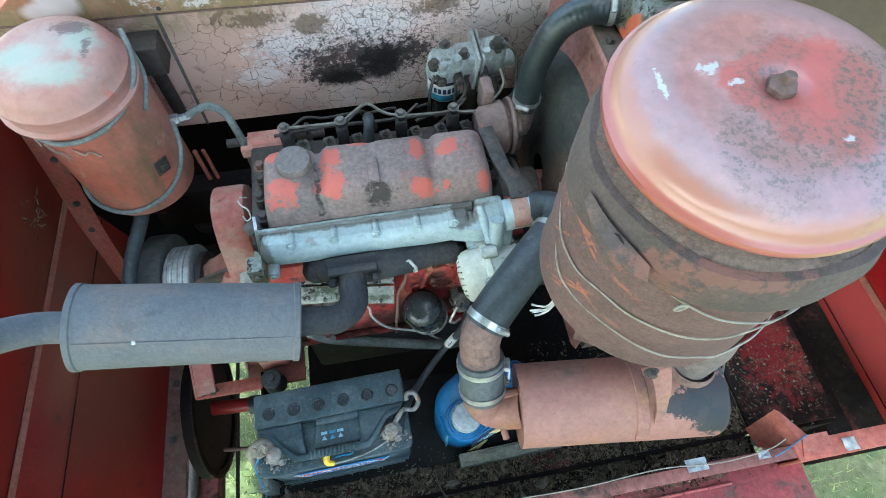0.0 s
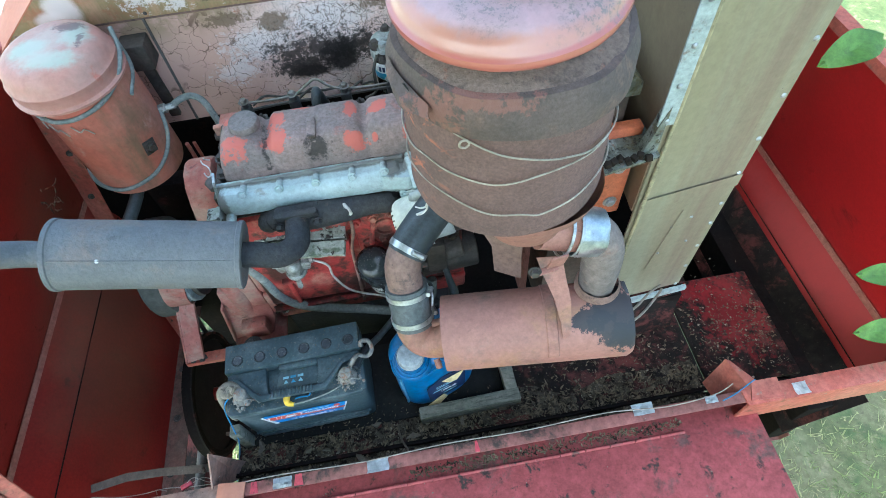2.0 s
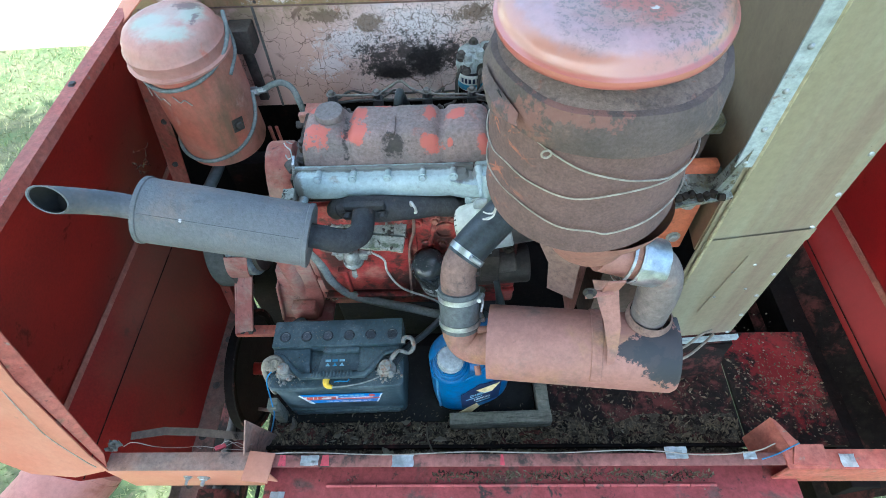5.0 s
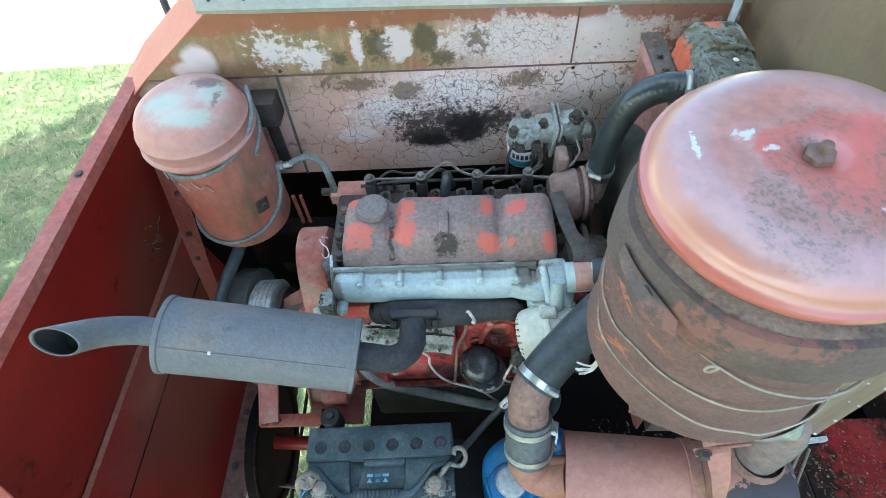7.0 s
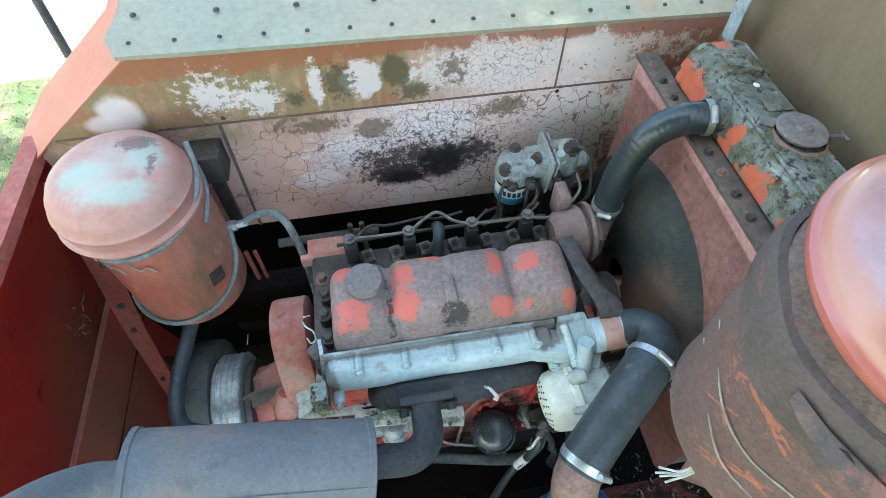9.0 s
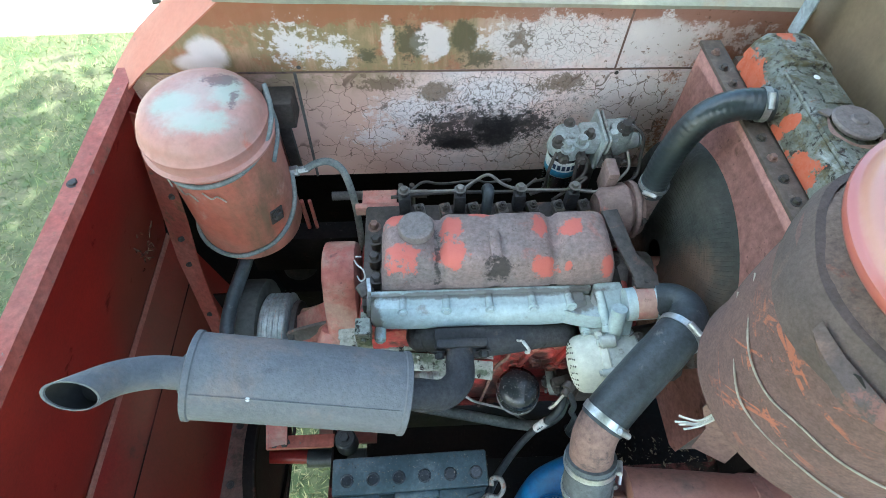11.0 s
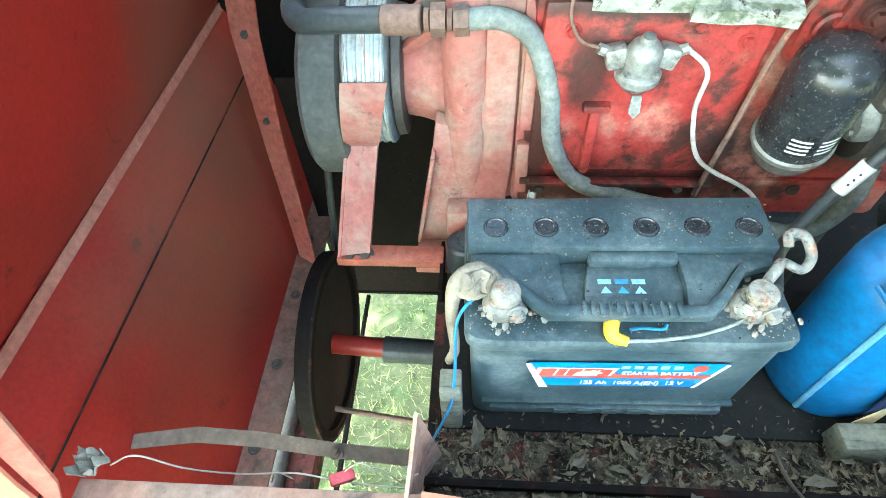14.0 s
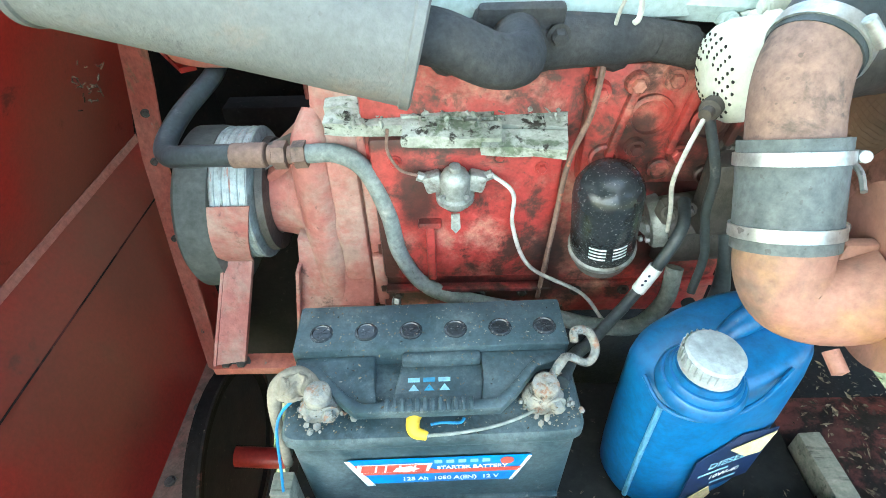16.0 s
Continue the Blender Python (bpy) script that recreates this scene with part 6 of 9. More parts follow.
# ---- the engine ----
def engine():
    e = thing("engine", (0.12, 0.74, -0.2), "four-cylinder diesel engine in faded red with a silver manifold", "engine")
    block = part("block", box(-0.13, 0.44, 0.635, 0.86, -0.17, 0.30, 0.012), ENGINE_RED, e, "red cast block with oil stains and dark patches")
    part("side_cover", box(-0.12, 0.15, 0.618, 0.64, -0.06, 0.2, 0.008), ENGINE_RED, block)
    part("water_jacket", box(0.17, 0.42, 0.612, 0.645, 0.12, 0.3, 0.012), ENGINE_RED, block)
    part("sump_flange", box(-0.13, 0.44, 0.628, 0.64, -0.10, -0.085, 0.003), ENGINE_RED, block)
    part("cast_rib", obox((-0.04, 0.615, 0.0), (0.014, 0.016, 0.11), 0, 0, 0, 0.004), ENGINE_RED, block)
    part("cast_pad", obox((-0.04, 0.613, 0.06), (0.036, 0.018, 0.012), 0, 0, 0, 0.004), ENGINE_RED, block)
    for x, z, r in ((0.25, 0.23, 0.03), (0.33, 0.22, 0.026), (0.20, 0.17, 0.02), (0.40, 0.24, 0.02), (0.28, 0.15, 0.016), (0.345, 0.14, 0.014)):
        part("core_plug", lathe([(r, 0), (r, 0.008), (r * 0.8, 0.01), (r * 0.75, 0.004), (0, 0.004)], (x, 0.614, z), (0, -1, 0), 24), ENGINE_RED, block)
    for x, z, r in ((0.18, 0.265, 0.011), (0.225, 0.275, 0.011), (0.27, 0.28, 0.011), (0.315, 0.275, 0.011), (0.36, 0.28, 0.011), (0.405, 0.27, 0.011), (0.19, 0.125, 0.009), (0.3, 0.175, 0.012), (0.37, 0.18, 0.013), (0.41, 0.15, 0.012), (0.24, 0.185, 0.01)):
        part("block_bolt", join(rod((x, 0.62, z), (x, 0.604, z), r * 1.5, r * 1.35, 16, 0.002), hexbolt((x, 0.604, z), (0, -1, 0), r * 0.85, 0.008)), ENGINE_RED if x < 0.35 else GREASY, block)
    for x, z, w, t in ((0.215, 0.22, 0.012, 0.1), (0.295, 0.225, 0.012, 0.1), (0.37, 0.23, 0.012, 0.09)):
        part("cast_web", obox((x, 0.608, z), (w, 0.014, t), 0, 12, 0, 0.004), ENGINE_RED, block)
    part("seam_ledge", box(-0.118, 0.155, 0.606, 0.622, -0.082, -0.074, 0.002), ENGINE_RED, block)
    for x in (-0.1, -0.03, 0.04, 0.11, 0.2, 0.28):
        part("pan_bolt", hexbolt((x, 0.618, -0.094), (0, -1, 0), 0.007, 0.007), GREASY, block)
    for x, z in ((-0.085, 0.165), (0.06, 0.17), (0.12, 0.15), (-0.085, -0.045)):
        part("cover_screw", hexbolt((x, 0.618, z), (0, -1, 0), 0.007, 0.006), ENGINE_RED, block)
    part("drip_stain_pipe", tube([(0.178, 0.6, 0.36), (0.172, 0.596, 0.25), (0.153, 0.604, 0.165), (0.144, 0.606, 0.04), (0.135, 0.61, -0.1)], 0.004, 8), RUSTY_PIPE, e, "rusty dipstick tube")
    part("oil_pan", box(-0.12, 0.42, 0.65, 0.84, -0.42, -0.17, 0.02), PIPE_DARK, e, "black greasy sump")
    head = part("cylinder_head", box(-0.115, 0.395, 0.655, 0.90, 0.30, 0.375, 0.006), GREASY, e, "greasy cylinder head")
    for k in range(10):
        x = -0.095 + k * 0.05
        part("head_bolt", hexbolt((x, 0.842 + 0.01 * (k % 2), 0.375), (0, 0, 1), 0.0095, 0.016), GREASY if k % 3 else RUSTY_PIPE, head)
    for x in (0.0, 0.055, 0.115, 0.175, 0.24, 0.295, 0.35):
        part("clamp_block", obox((x, 0.872, 0.385), (0.024, 0.03, 0.022), 8, 0, 12, 0.004), DIRTY_CAST, head)
        part("clamp_stud", join(rod((x, 0.868, 0.39), (x, 0.868, 0.412), 0.004, seg=8), hexbolt((x, 0.868, 0.398), (0, 0, 1), 0.007, 0.007)), GREASY, head)
    part("lower_rail_pipe", tube([(-0.06, 0.905, 0.395), (0.05, 0.91, 0.4), (0.16, 0.915, 0.392), (0.28, 0.91, 0.398), (0.37, 0.9, 0.405)], 0.004, 8), GREASY, e, "dark fuel pipe")
    part("head_gasket", box(-0.118, 0.398, 0.652, 0.903, 0.297, 0.303), GREASY, e)
    # valve cover: three pressed lobes with grooves between them
    prof = [(-1, 0), (-1, 0.35), (-0.955, 0.62), (-0.86, 0.83), (-0.72, 0.95), (-0.5, 1.0), (0, 1.015), (0.5, 1.0), (0.72, 0.95), (0.86, 0.83), (0.955, 0.62), (1, 0.35), (1, 0)]
    ends = [(0.0, 0.9, 0.02), (0.0005, 0.92, 0.4), (0.004, 0.95, 0.66), (0.011, 0.975, 0.86), (0.022, 0.995, 0.97), (0.034, 1, 1)]
    stations = [(-0.074 + a, w, h) for a, w, h in ends]
    for g, depth in ((0.034, 0.2), (0.137, 0.025), (0.25, 0.17)):
        stations += [(g - 0.02, 1, 1), (g - 0.012, 0.985, 1 - depth * 0.35), (g - 0.005, 0.955, 1 - depth * 0.9), (g + 0.005, 0.955, 1 - depth * 0.9), (g + 0.012, 0.985, 1 - depth * 0.35), (g + 0.02, 1, 1)]
    stations += [(0.364 - a, w, h) for a, w, h in reversed(ends)]
    bm = bmesh.new()
    loops = [[bm.verts.new((x, 0.738 + py * 0.0695 * w, 0.39 + pz * (0.094 - 0.008 * (x + 0.07)) * h + noise.noise(Vector((x * 25, py, pz))) * 0.002)) for py, pz in prof] for x, w, h in stations]
    for p0, p1 in zip(loops, loops[1:]):
        for k in range(len(prof) - 1):
            bm.faces.new((p0[k], p0[k + 1], p1[k + 1], p1[k]))
    bm.faces.new(loops[0])
    bm.faces.new(loops[-1])
    cover = part("valve_cover", bm, COVER, e, "dusty valve cover with red paint showing through", 60)
    part("cover_rim", box(-0.079, 0.369, 0.662, 0.814, 0.386, 0.394, 0.003), GREASY, cover, "oily pressed rim")
    part("cover_boss", obox((0.137, 0.712, 0.483), (0.02, 0.06, 0.008), 0, 0, 0, 0.003), COVER, cover)
    part("filler_cap", lathe([(0.026, 0), (0.031, 0.001), (0.033, 0.005), (0.0335, 0.014), (0.031, 0.019), (0.026, 0.0205), (0.022, 0.0198), (0, 0.019)], (-0.006, 0.75, 0.481), (0, -0.03, 1), 36), CAP_DUST, cover, "round dusty filler cap")
    for x, y in ((-0.06, 0.69), (0.05, 0.672), (0.25, 0.672), (0.355, 0.70), (0.36, 0.77), (-0.068, 0.77)):
        part("cover_bolt", hexbolt((x, y, 0.393), (0, 0, 1), 0.008, 0.012), GREASY, cover)
    for x, y, z in ((-0.085, 0.70, 0.40), (-0.09, 0.745, 0.405), (-0.088, 0.79, 0.40), (0.375, 0.72, 0.405), (0.378, 0.765, 0.41)):
        part("head_stud", join(rod((x, y, 0.375), (x, y, z), 0.012, seg=14, bev=0.002), hexbolt((x, y, z), (0, 0, 1), 0.0095, 0.012)), GREASY, e)
    part("oily_debris", join(*[obox((0.035 + 0.006 * i, 0.664 + 0.003 * (i % 3), 0.396), (0.008, 0.007, 0.006), 25 * i, 17 * i, 40 * i) for i in range(6)]), SOIL, cover)
    # silver intake manifold
    rows = []
    man = loft([(0.345, 0.108, 0.64, 0.196, 0.016, 0), (0.352, 0.108, 0.637, 0.203, 0.023, 0), (0.372, 0.108, 0.637, 0.205, 0.0265, 0), (0.393, 0.108, 0.641, 0.203, 0.024, 0), (0.403, 0.108, 0.646, 0.195, 0.016, 0)], 60, 5)
    mani = part("intake_manifold", join(man, prism([(0.325, 0.672, 0.41), (0.378, 0.672, 0.41), (0.39, 0.6, 0.4), (0.378, 0.565, 0.375), (0.34, 0.6, 0.385), (0.315, 0.635, 0.4)], (0.0, -0.004, -0.06), 0.006), loft([(0.345, 0.3, 0.628, 0.05, 0.016, -14), (0.365, 0.3, 0.628, 0.055, 0.026, -14), (0.395, 0.3, 0.632, 0.05, 0.022, -14)], 30, 3), rod((0.37, 0.616, 0.418), (0.43, 0.616, 0.425), 0.030, 0.031, 28),
                                        rod((0.352, 0.57, 0.355), (0.352, 0.60, 0.435), 0.014, 0.014, 14), box(-0.098, 0.32, 0.655, 0.668, 0.34, 0.408, 0.003)), SILVER, e, "silver-painted intake manifold")
    part("red_pipe_patch", lathe([(0.0315, 0), (0.0325, 0.004), (0.0325, 0.03), (0.0315, 0.034)], (0.386, 0.616, 0.419), (1, 0, 0.1), 24, 0.001, 30, 1.0, 0.6, 0.4), HOUSING_RED, mani, "streak of red paint")
    for x in (-0.035, 0.045, 0.125, 0.205, 0.275):
        part("manifold_boss", join(rod((x, 0.655, 0.402), (x, 0.622, 0.408), 0.0075, seg=12), hexbolt((x, 0.622, 0.408), (0, -1, 0.2), 0.007, 0.006)), SILVER, mani)
    for x in (-0.08, 0.06, 0.31):
        part("lower_boss", join(rod((x, 0.62, 0.35), (x, 0.595, 0.35), 0.011, seg=16, bev=0.002), hexbolt((x, 0.595, 0.35), (0, -1, 0), 0.007, 0.006)), SILVER, mani)
    part("gasket_strip", obox((0.155, 0.606, 0.336), (0.15, 0.016, 0.006), 8, 0, 0, 0.001), CREAM, mani, "torn yellowed gasket")
    part("throttle_bolt", join(hexbolt((0.39, 0.572, 0.37), (0.4, -1, 0.3), 0.011, 0.012), rod((0.38, 0.59, 0.36), (0.395, 0.56, 0.372), 0.006)), DIRTY_CAST, mani)
    part("throttle_stem", join(rod((0.331, 0.652, 0.408), (0.34, 0.59, 0.386), 0.009, 0.009, 14, 0.002), rod((0.34, 0.593, 0.387), (0.342, 0.58, 0.382), 0.0105, 0.0105, 14, 0.002)), SILVER, mani)
    part("lever", prism([(-0.105, 0.64, 0.36), (-0.098, 0.66, 0.42), (-0.102, 0.69, 0.42), (-0.11, 0.67, 0.35)], (0.006, 0, 0)), STEEL, mani)
    # exhaust manifold
    exh = part("exhaust_manifold", tube([(-0.01, 0.615, 0.325), (0.03, 0.602, 0.332), (0.1, 0.595, 0.335), (0.2, 0.6, 0.332), (0.28, 0.612, 0.325)], [0.02, 0.03, 0.033, 0.027, 0.017], 16), PIPE_DARK, e, "sooty black exhaust manifold")
    for x in (-0.01, 0.1, 0.19, 0.28):
        part("branch", tube([(x, 0.64, 0.30), (x, 0.61, 0.315), (x + (0.07 - x) * 0.25, 0.6, 0.33)], 0.022, 12, 4), PIPE_DARK, exh)
    part("outlet_boss", obox((0.07, 0.592, 0.352), (0.1, 0.04, 0.03), 25, 0, 0, 0.008), PIPE_DARK, exh)
    part("outlet_flange", obox((0.071, 0.577, 0.36), (0.095, 0.016, 0.05), 20, 0, 0, 0.006), PIPE_DARK, exh)
    for x in (0.03, 0.112):
        part("stud", hexbolt((x, 0.565, 0.352), (0, -1, -0.2), 0.009, 0.012), PIPE_DARK, exh)
    # injectors with their leak-off and delivery pipes
    for x in (-0.030, 0.085, 0.21, 0.322):
        inj = part("injector", join(box(x - 0.012, x + 0.012, 0.868, 0.893, 0.38, 0.43, 0.003), rod((x, 0.88, 0.43), (x, 0.88, 0.446), 0.008, 0.007, 12)), PIPE_DARK, e, "black injector body")
        part("injector_nut", hexbolt((x, 0.88, 0.444), (0, 0, 1), 0.0085, 0.009), PIPE_STEEL, inj)
    part("leak_off_pipe", tube([(-0.03, 0.885, 0.437), (0.03, 0.884, 0.436), (0.085, 0.885, 0.437), (0.115, 0.9, 0.445), (0.145, 0.905, 0.458), (0.175, 0.892, 0.442), (0.21, 0.885, 0.434), (0.27, 0.884, 0.43), (0.322, 0.885, 0.428), (0.365, 0.88, 0.425), (0.40, 0.89, 0.43), (0.435, 0.91, 0.46), (0.43, 0.93, 0.49)], 0.0032, 8, 6), PIPE_STEEL, e, "thin dull steel fuel pipe")
    for k, (x0, x1) in enumerate(((-0.02, 0.12), (0.095, 0.2), (0.22, 0.28), (0.33, 0.36))):
        part("injector_pipe", tube([(x0, 0.9, 0.415), (x0 + 0.03, 0.925, 0.418), ((x0 + x1) / 2, 0.935, 0.40), (x1, 0.955, 0.385), (x1 + 0.01, 1.0, 0.33)], 0.003, 8), GREASY, e)
    part("breather_hose", tube([(0.135, 0.83, 0.36), (0.138, 0.85, 0.42), (0.143, 0.872, 0.445), (0.142, 0.895, 0.425), (0.15, 0.92, 0.37)], 0.0115, 12), RUBBER, e)
    part("lift_bracket", join(box(-0.14, -0.045, 0.905, 0.919, 0.335, 0.362, 0.002), box(-0.125, -0.05, 0.918, 0.955, 0.358, 0.362, 0.001)), HOUSING_RED, e, "pink steel bracket")
    # timing housing and front snout
    housing = part("timing_housing", join(prism([(-0.135, 0.655, -0.16), (-0.135, 0.648, 0.17), (-0.135, 0.685, 0.25), (-0.135, 0.71, 0.305), (-0.135, 0.735, 0.34), (-0.135, 0.765, 0.358), (-0.135, 0.80, 0.36), (-0.135, 0.83, 0.345), (-0.135, 0.86, 0.30), (-0.135, 0.86, -0.16)], (-0.07, 0, 0), 0.01),
                                          bmesh.new()), HOUSING_RED, e, "dusty pink cast timing housing")
    part("joint_flange", prism([(-0.118, 0.645, -0.15), (-0.118, 0.64, 0.17), (-0.118, 0.66, 0.22), (-0.118, 0.86, 0.22), (-0.118, 0.86, -0.15)], (-0.022, 0, 0), 0.004), HOUSING_RED, housing)
    part("housing_bulge", tube([(-0.212, 0.675, -0.15), (-0.212, 0.668, -0.12), (-0.212, 0.664, 0.0), (-0.212, 0.664, 0.12), (-0.208, 0.668, 0.175), (-0.2, 0.69, 0.21)], [0.018, 0.03, 0.033, 0.033, 0.03, 0.02], 20, 6), HOUSING_RED, housing, "rounded cast bulge")
    part("face_pad", obox((-0.165, 0.647, 0.04), (0.045, 0.02, 0.24), 0, 0, 0, 0.007), HOUSING_RED, housing)
    part("edge_rib", obox((-0.128, 0.637, 0.08), (0.018, 0.014, 0.15), 0, 0, 0, 0.003), HOUSING_RED, housing)
    part("edge_rib", obox((-0.128, 0.637, -0.07), (0.02, 0.014, 0.1), 0, 0, 0, 0.003), HOUSING_RED, housing)
    part("housing_flange", prism([(-0.318, 0.715, 0.075), (-0.24, 0.705, 0.135), (-0.17, 0.7, 0.205), (-0.13, 0.7, 0.243), (-0.13, 0.765, 0.262), (-0.18, 0.775, 0.222), (-0.24, 0.785, 0.16), (-0.318, 0.785, 0.095)], (0.006, 0.002, -0.014), 0.003), HOUSING_RED, housing, "pink webbed flange")
    part("slot", obox((-0.168, 0.731, 0.2215), (0.011, 0.026, 0.006), 8, -44, 6, 0.0028), VOID_BLACK, housing)
    for z in (-0.13, 0.01, 0.13):
        part("housing_bolt", hexbolt((-0.11, 0.64, z), (0.9, -0.4, 0), 0.009, 0.012), STEEL, housing)
    part("snout", lathe([(0.128, -0.01), (0.118, 0.012), (0.1, 0.035), (0.085, 0.06), (0.076, 0.09), (0.071, 0.12), (0.068, 0.132), (0.06, 0.14)], (-0.195, 0.765, 0.022), (-1, 0, 0), 48), HOUSING_RED, e, "pink cast snout")
    pulley = part("front_pulley", join(lathe([(0.05, 0.0), (0.105, 0.004), (0.1135, 0.006), (0.1135, 0.064), (0.105, 0.07), (0.03, 0.074)], (-0.322, 0.765, 0.02), (-1, 0, 0), 56)), BRUSHED, e, "worn zinc-grey pulley ring")
    for k in range(5):
        part("pulley_groove", lathe([(0.113, 0.0), (0.1155, 0.002), (0.1155, 0.005), (0.113, 0.007)], (-0.328 - k * 0.0125, 0.765, 0.02), (-1, 0, 0), 56), BRUSHED, pulley)
    part("seal_ring", lathe([(0.07, 0), (0.098, 0.002), (0.1, 0.014), (0.09, 0.016)], (-0.305, 0.76, 0.02), (-1, 0, 0), 44), GREASY, e)
    part("belt_wheel", lathe([(0.03, 0.0), (0.138, 0.0), (0.148, 0.006), (0.15, 0.02), (0.15, 0.058), (0.142, 0.066), (0.04, 0.066)], (-0.4, 0.803, -0.035), (-1, 0, 0), 64), BELT, e, "flat grey belt wheel")
    post = part("pulley_post", join(prism([(-0.425, 0.557, -0.2), (-0.372, 0.566, -0.2), (-0.356, 0.682, -0.066), (-0.41, 0.682, -0.066)], (0, -0.005, 0.005)), prism([(-0.425, 0.557, -0.2), (-0.42, 0.557, -0.2), (-0.405, 0.682, -0.068), (-0.41, 0.682, -0.068)], (0, -0.008, 0.007)), prism([(-0.377, 0.566, -0.2), (-0.372, 0.566, -0.2), (-0.356, 0.682, -0.068), (-0.361, 0.682, -0.068)], (0, -0.008, 0.007)),
                                    obox((-0.4, 0.62, -0.135), (0.008, 0.004, 0.13), -45, 0, 3, 0.001)), HOUSING_RED, e, "dusty pink channel post")
    arc = [[(-0.383 + s * 0.027 + (0.027 + s * 0.0065) * k - 0.0, 0.765 + 0.1185 * math.cos(math.radians(q)), 0.02 + 0.1185 * math.sin(math.radians(q))) for q, k in ((226 - i * 7, i / 10) for i in range(11))] for s in (-1, -0.4, 0.4, 1)]
    part("pulley_strap", sheet(arc, 0.004, 1), HOUSING_RED, post, "pink strap bent round the pulley ring")
    part("post_foot", box(-0.43, -0.25, 0.552, 0.586, -0.222, -0.205, 0.002), RED_LIGHT, post, "red cross bar")
    for x in (-0.408, -0.381):
        part("post_bolt", hexbolt((x, 0.565, -0.205), (0, -0.5, 0.8), 0.010, 0.008), GREASY, post)
    mount = part("front_mount", join(prism([(-0.258, 0.645, 0.01), (-0.275, 0.64, -0.12), (-0.3, 0.635, -0.25), (-0.18, 0.635, -0.25), (-0.15, 0.64, -0.17), (-0.14, 0.645, -0.05)], (0, 0.03, 0), 0.004), obox((-0.28, 0.635, -0.14), (0.006, 0.03, 0.2), 0, 10, 0, 0.001), box(-0.3, -0.14, 0.57, 0.7, -0.262, -0.247, 0.002)), HOUSING_RED, e, "pink front engine mount plate")
    part("mount_step", box(-0.245, -0.17, 0.6, 0.64, -0.2, -0.14, 0.006), HOUSING_RED, mount)
    part("mount_rubber", join(rod((-0.215, 0.56, -0.225), (-0.215, 0.56, -0.16), 0.03, 0.028, 24, 0.004), hexbolt((-0.215, 0.56, -0.16), (0, 0, 1), 0.013, 0.012)), RUBBER, mount, "black rubber engine mount")
    # coolant housing, bracket and elbow at the fan end
    wat = part("coolant_housing", join(rod((0.368, 0.848, 0.397), (0.438, 0.85, 0.4), 0.05, 0.058, 36, 0.012), rod((0.436, 0.85, 0.4), (0.446, 0.85, 0.4), 0.0615, 0.0615, 36, 0.003), rod((0.446, 0.852, 0.4), (0.458, 0.853, 0.4), 0.056, 0.048, 36, 0.005), box(0.375, 0.425, 0.80, 0.895, 0.32, 0.38, 0.01), rod((0.45, 0.855, 0.40), (0.475, 0.855, 0.405), 0.03, 0.03, 24), rod((0.466, 0.856, 0.395), (0.47, 0.857, 0.462), 0.026, 0.026, 24), box(0.385, 0.41, 0.88, 0.93, 0.40, 0.475, 0.006)), COOLANT, e, "grimy pinkish coolant housing")
    for a in (0.3, 1.5, 2.7, 3.9, 5.1):
        part("bolt", hexbolt((0.446, 0.85 + 0.054 * math.cos(a), 0.4 + 0.054 * math.sin(a)), (1, 0, 0), 0.007, 0.009), GREASY, wat)
    part("lifting_arm", join(prism([(0.355, 0.80, 0.455), (0.385, 0.80, 0.46), (0.40, 0.70, 0.452), (0.43, 0.655, 0.447), (0.425, 0.628, 0.446), (0.385, 0.632, 0.446), (0.385, 0.66, 0.447), (0.368, 0.72, 0.452)], (0, 0, 0.007), 0.001), rod((0.407, 0.645, 0.448), (0.407, 0.645, 0.4555), 0.006, seg=12)), GREASY, e, "greasy flat steel lifting bracket")
    part("water_pump", join(rod((0.40, 0.775, 0.27), (0.50, 0.775, 0.27), 0.05, 0.045, 28, 0.004), rod((0.44, 0.775, 0.27), (0.455, 0.775, 0.27), 0.075, 0.075, 36, 0.003)), DIRTY_CAST, e)
    part("fan_hub", join(rod((0.455, 0.778, 0.272), (0.545, 0.778, 0.272), 0.034, 0.03, 28, 0.004), rod((0.545, 0.778, 0.272), (0.553, 0.778, 0.272), 0.042, 0.042, 28, 0.002)), HOUSING_RED, e, "dull red fan hub")
    part("side_cover_pipe", rod((-0.1, 0.67, 0.39), (-0.115, 0.69, 0.40), 0.014, seg=16, bev=0.003), DIRTY_CAST, e)
    return e


engine()


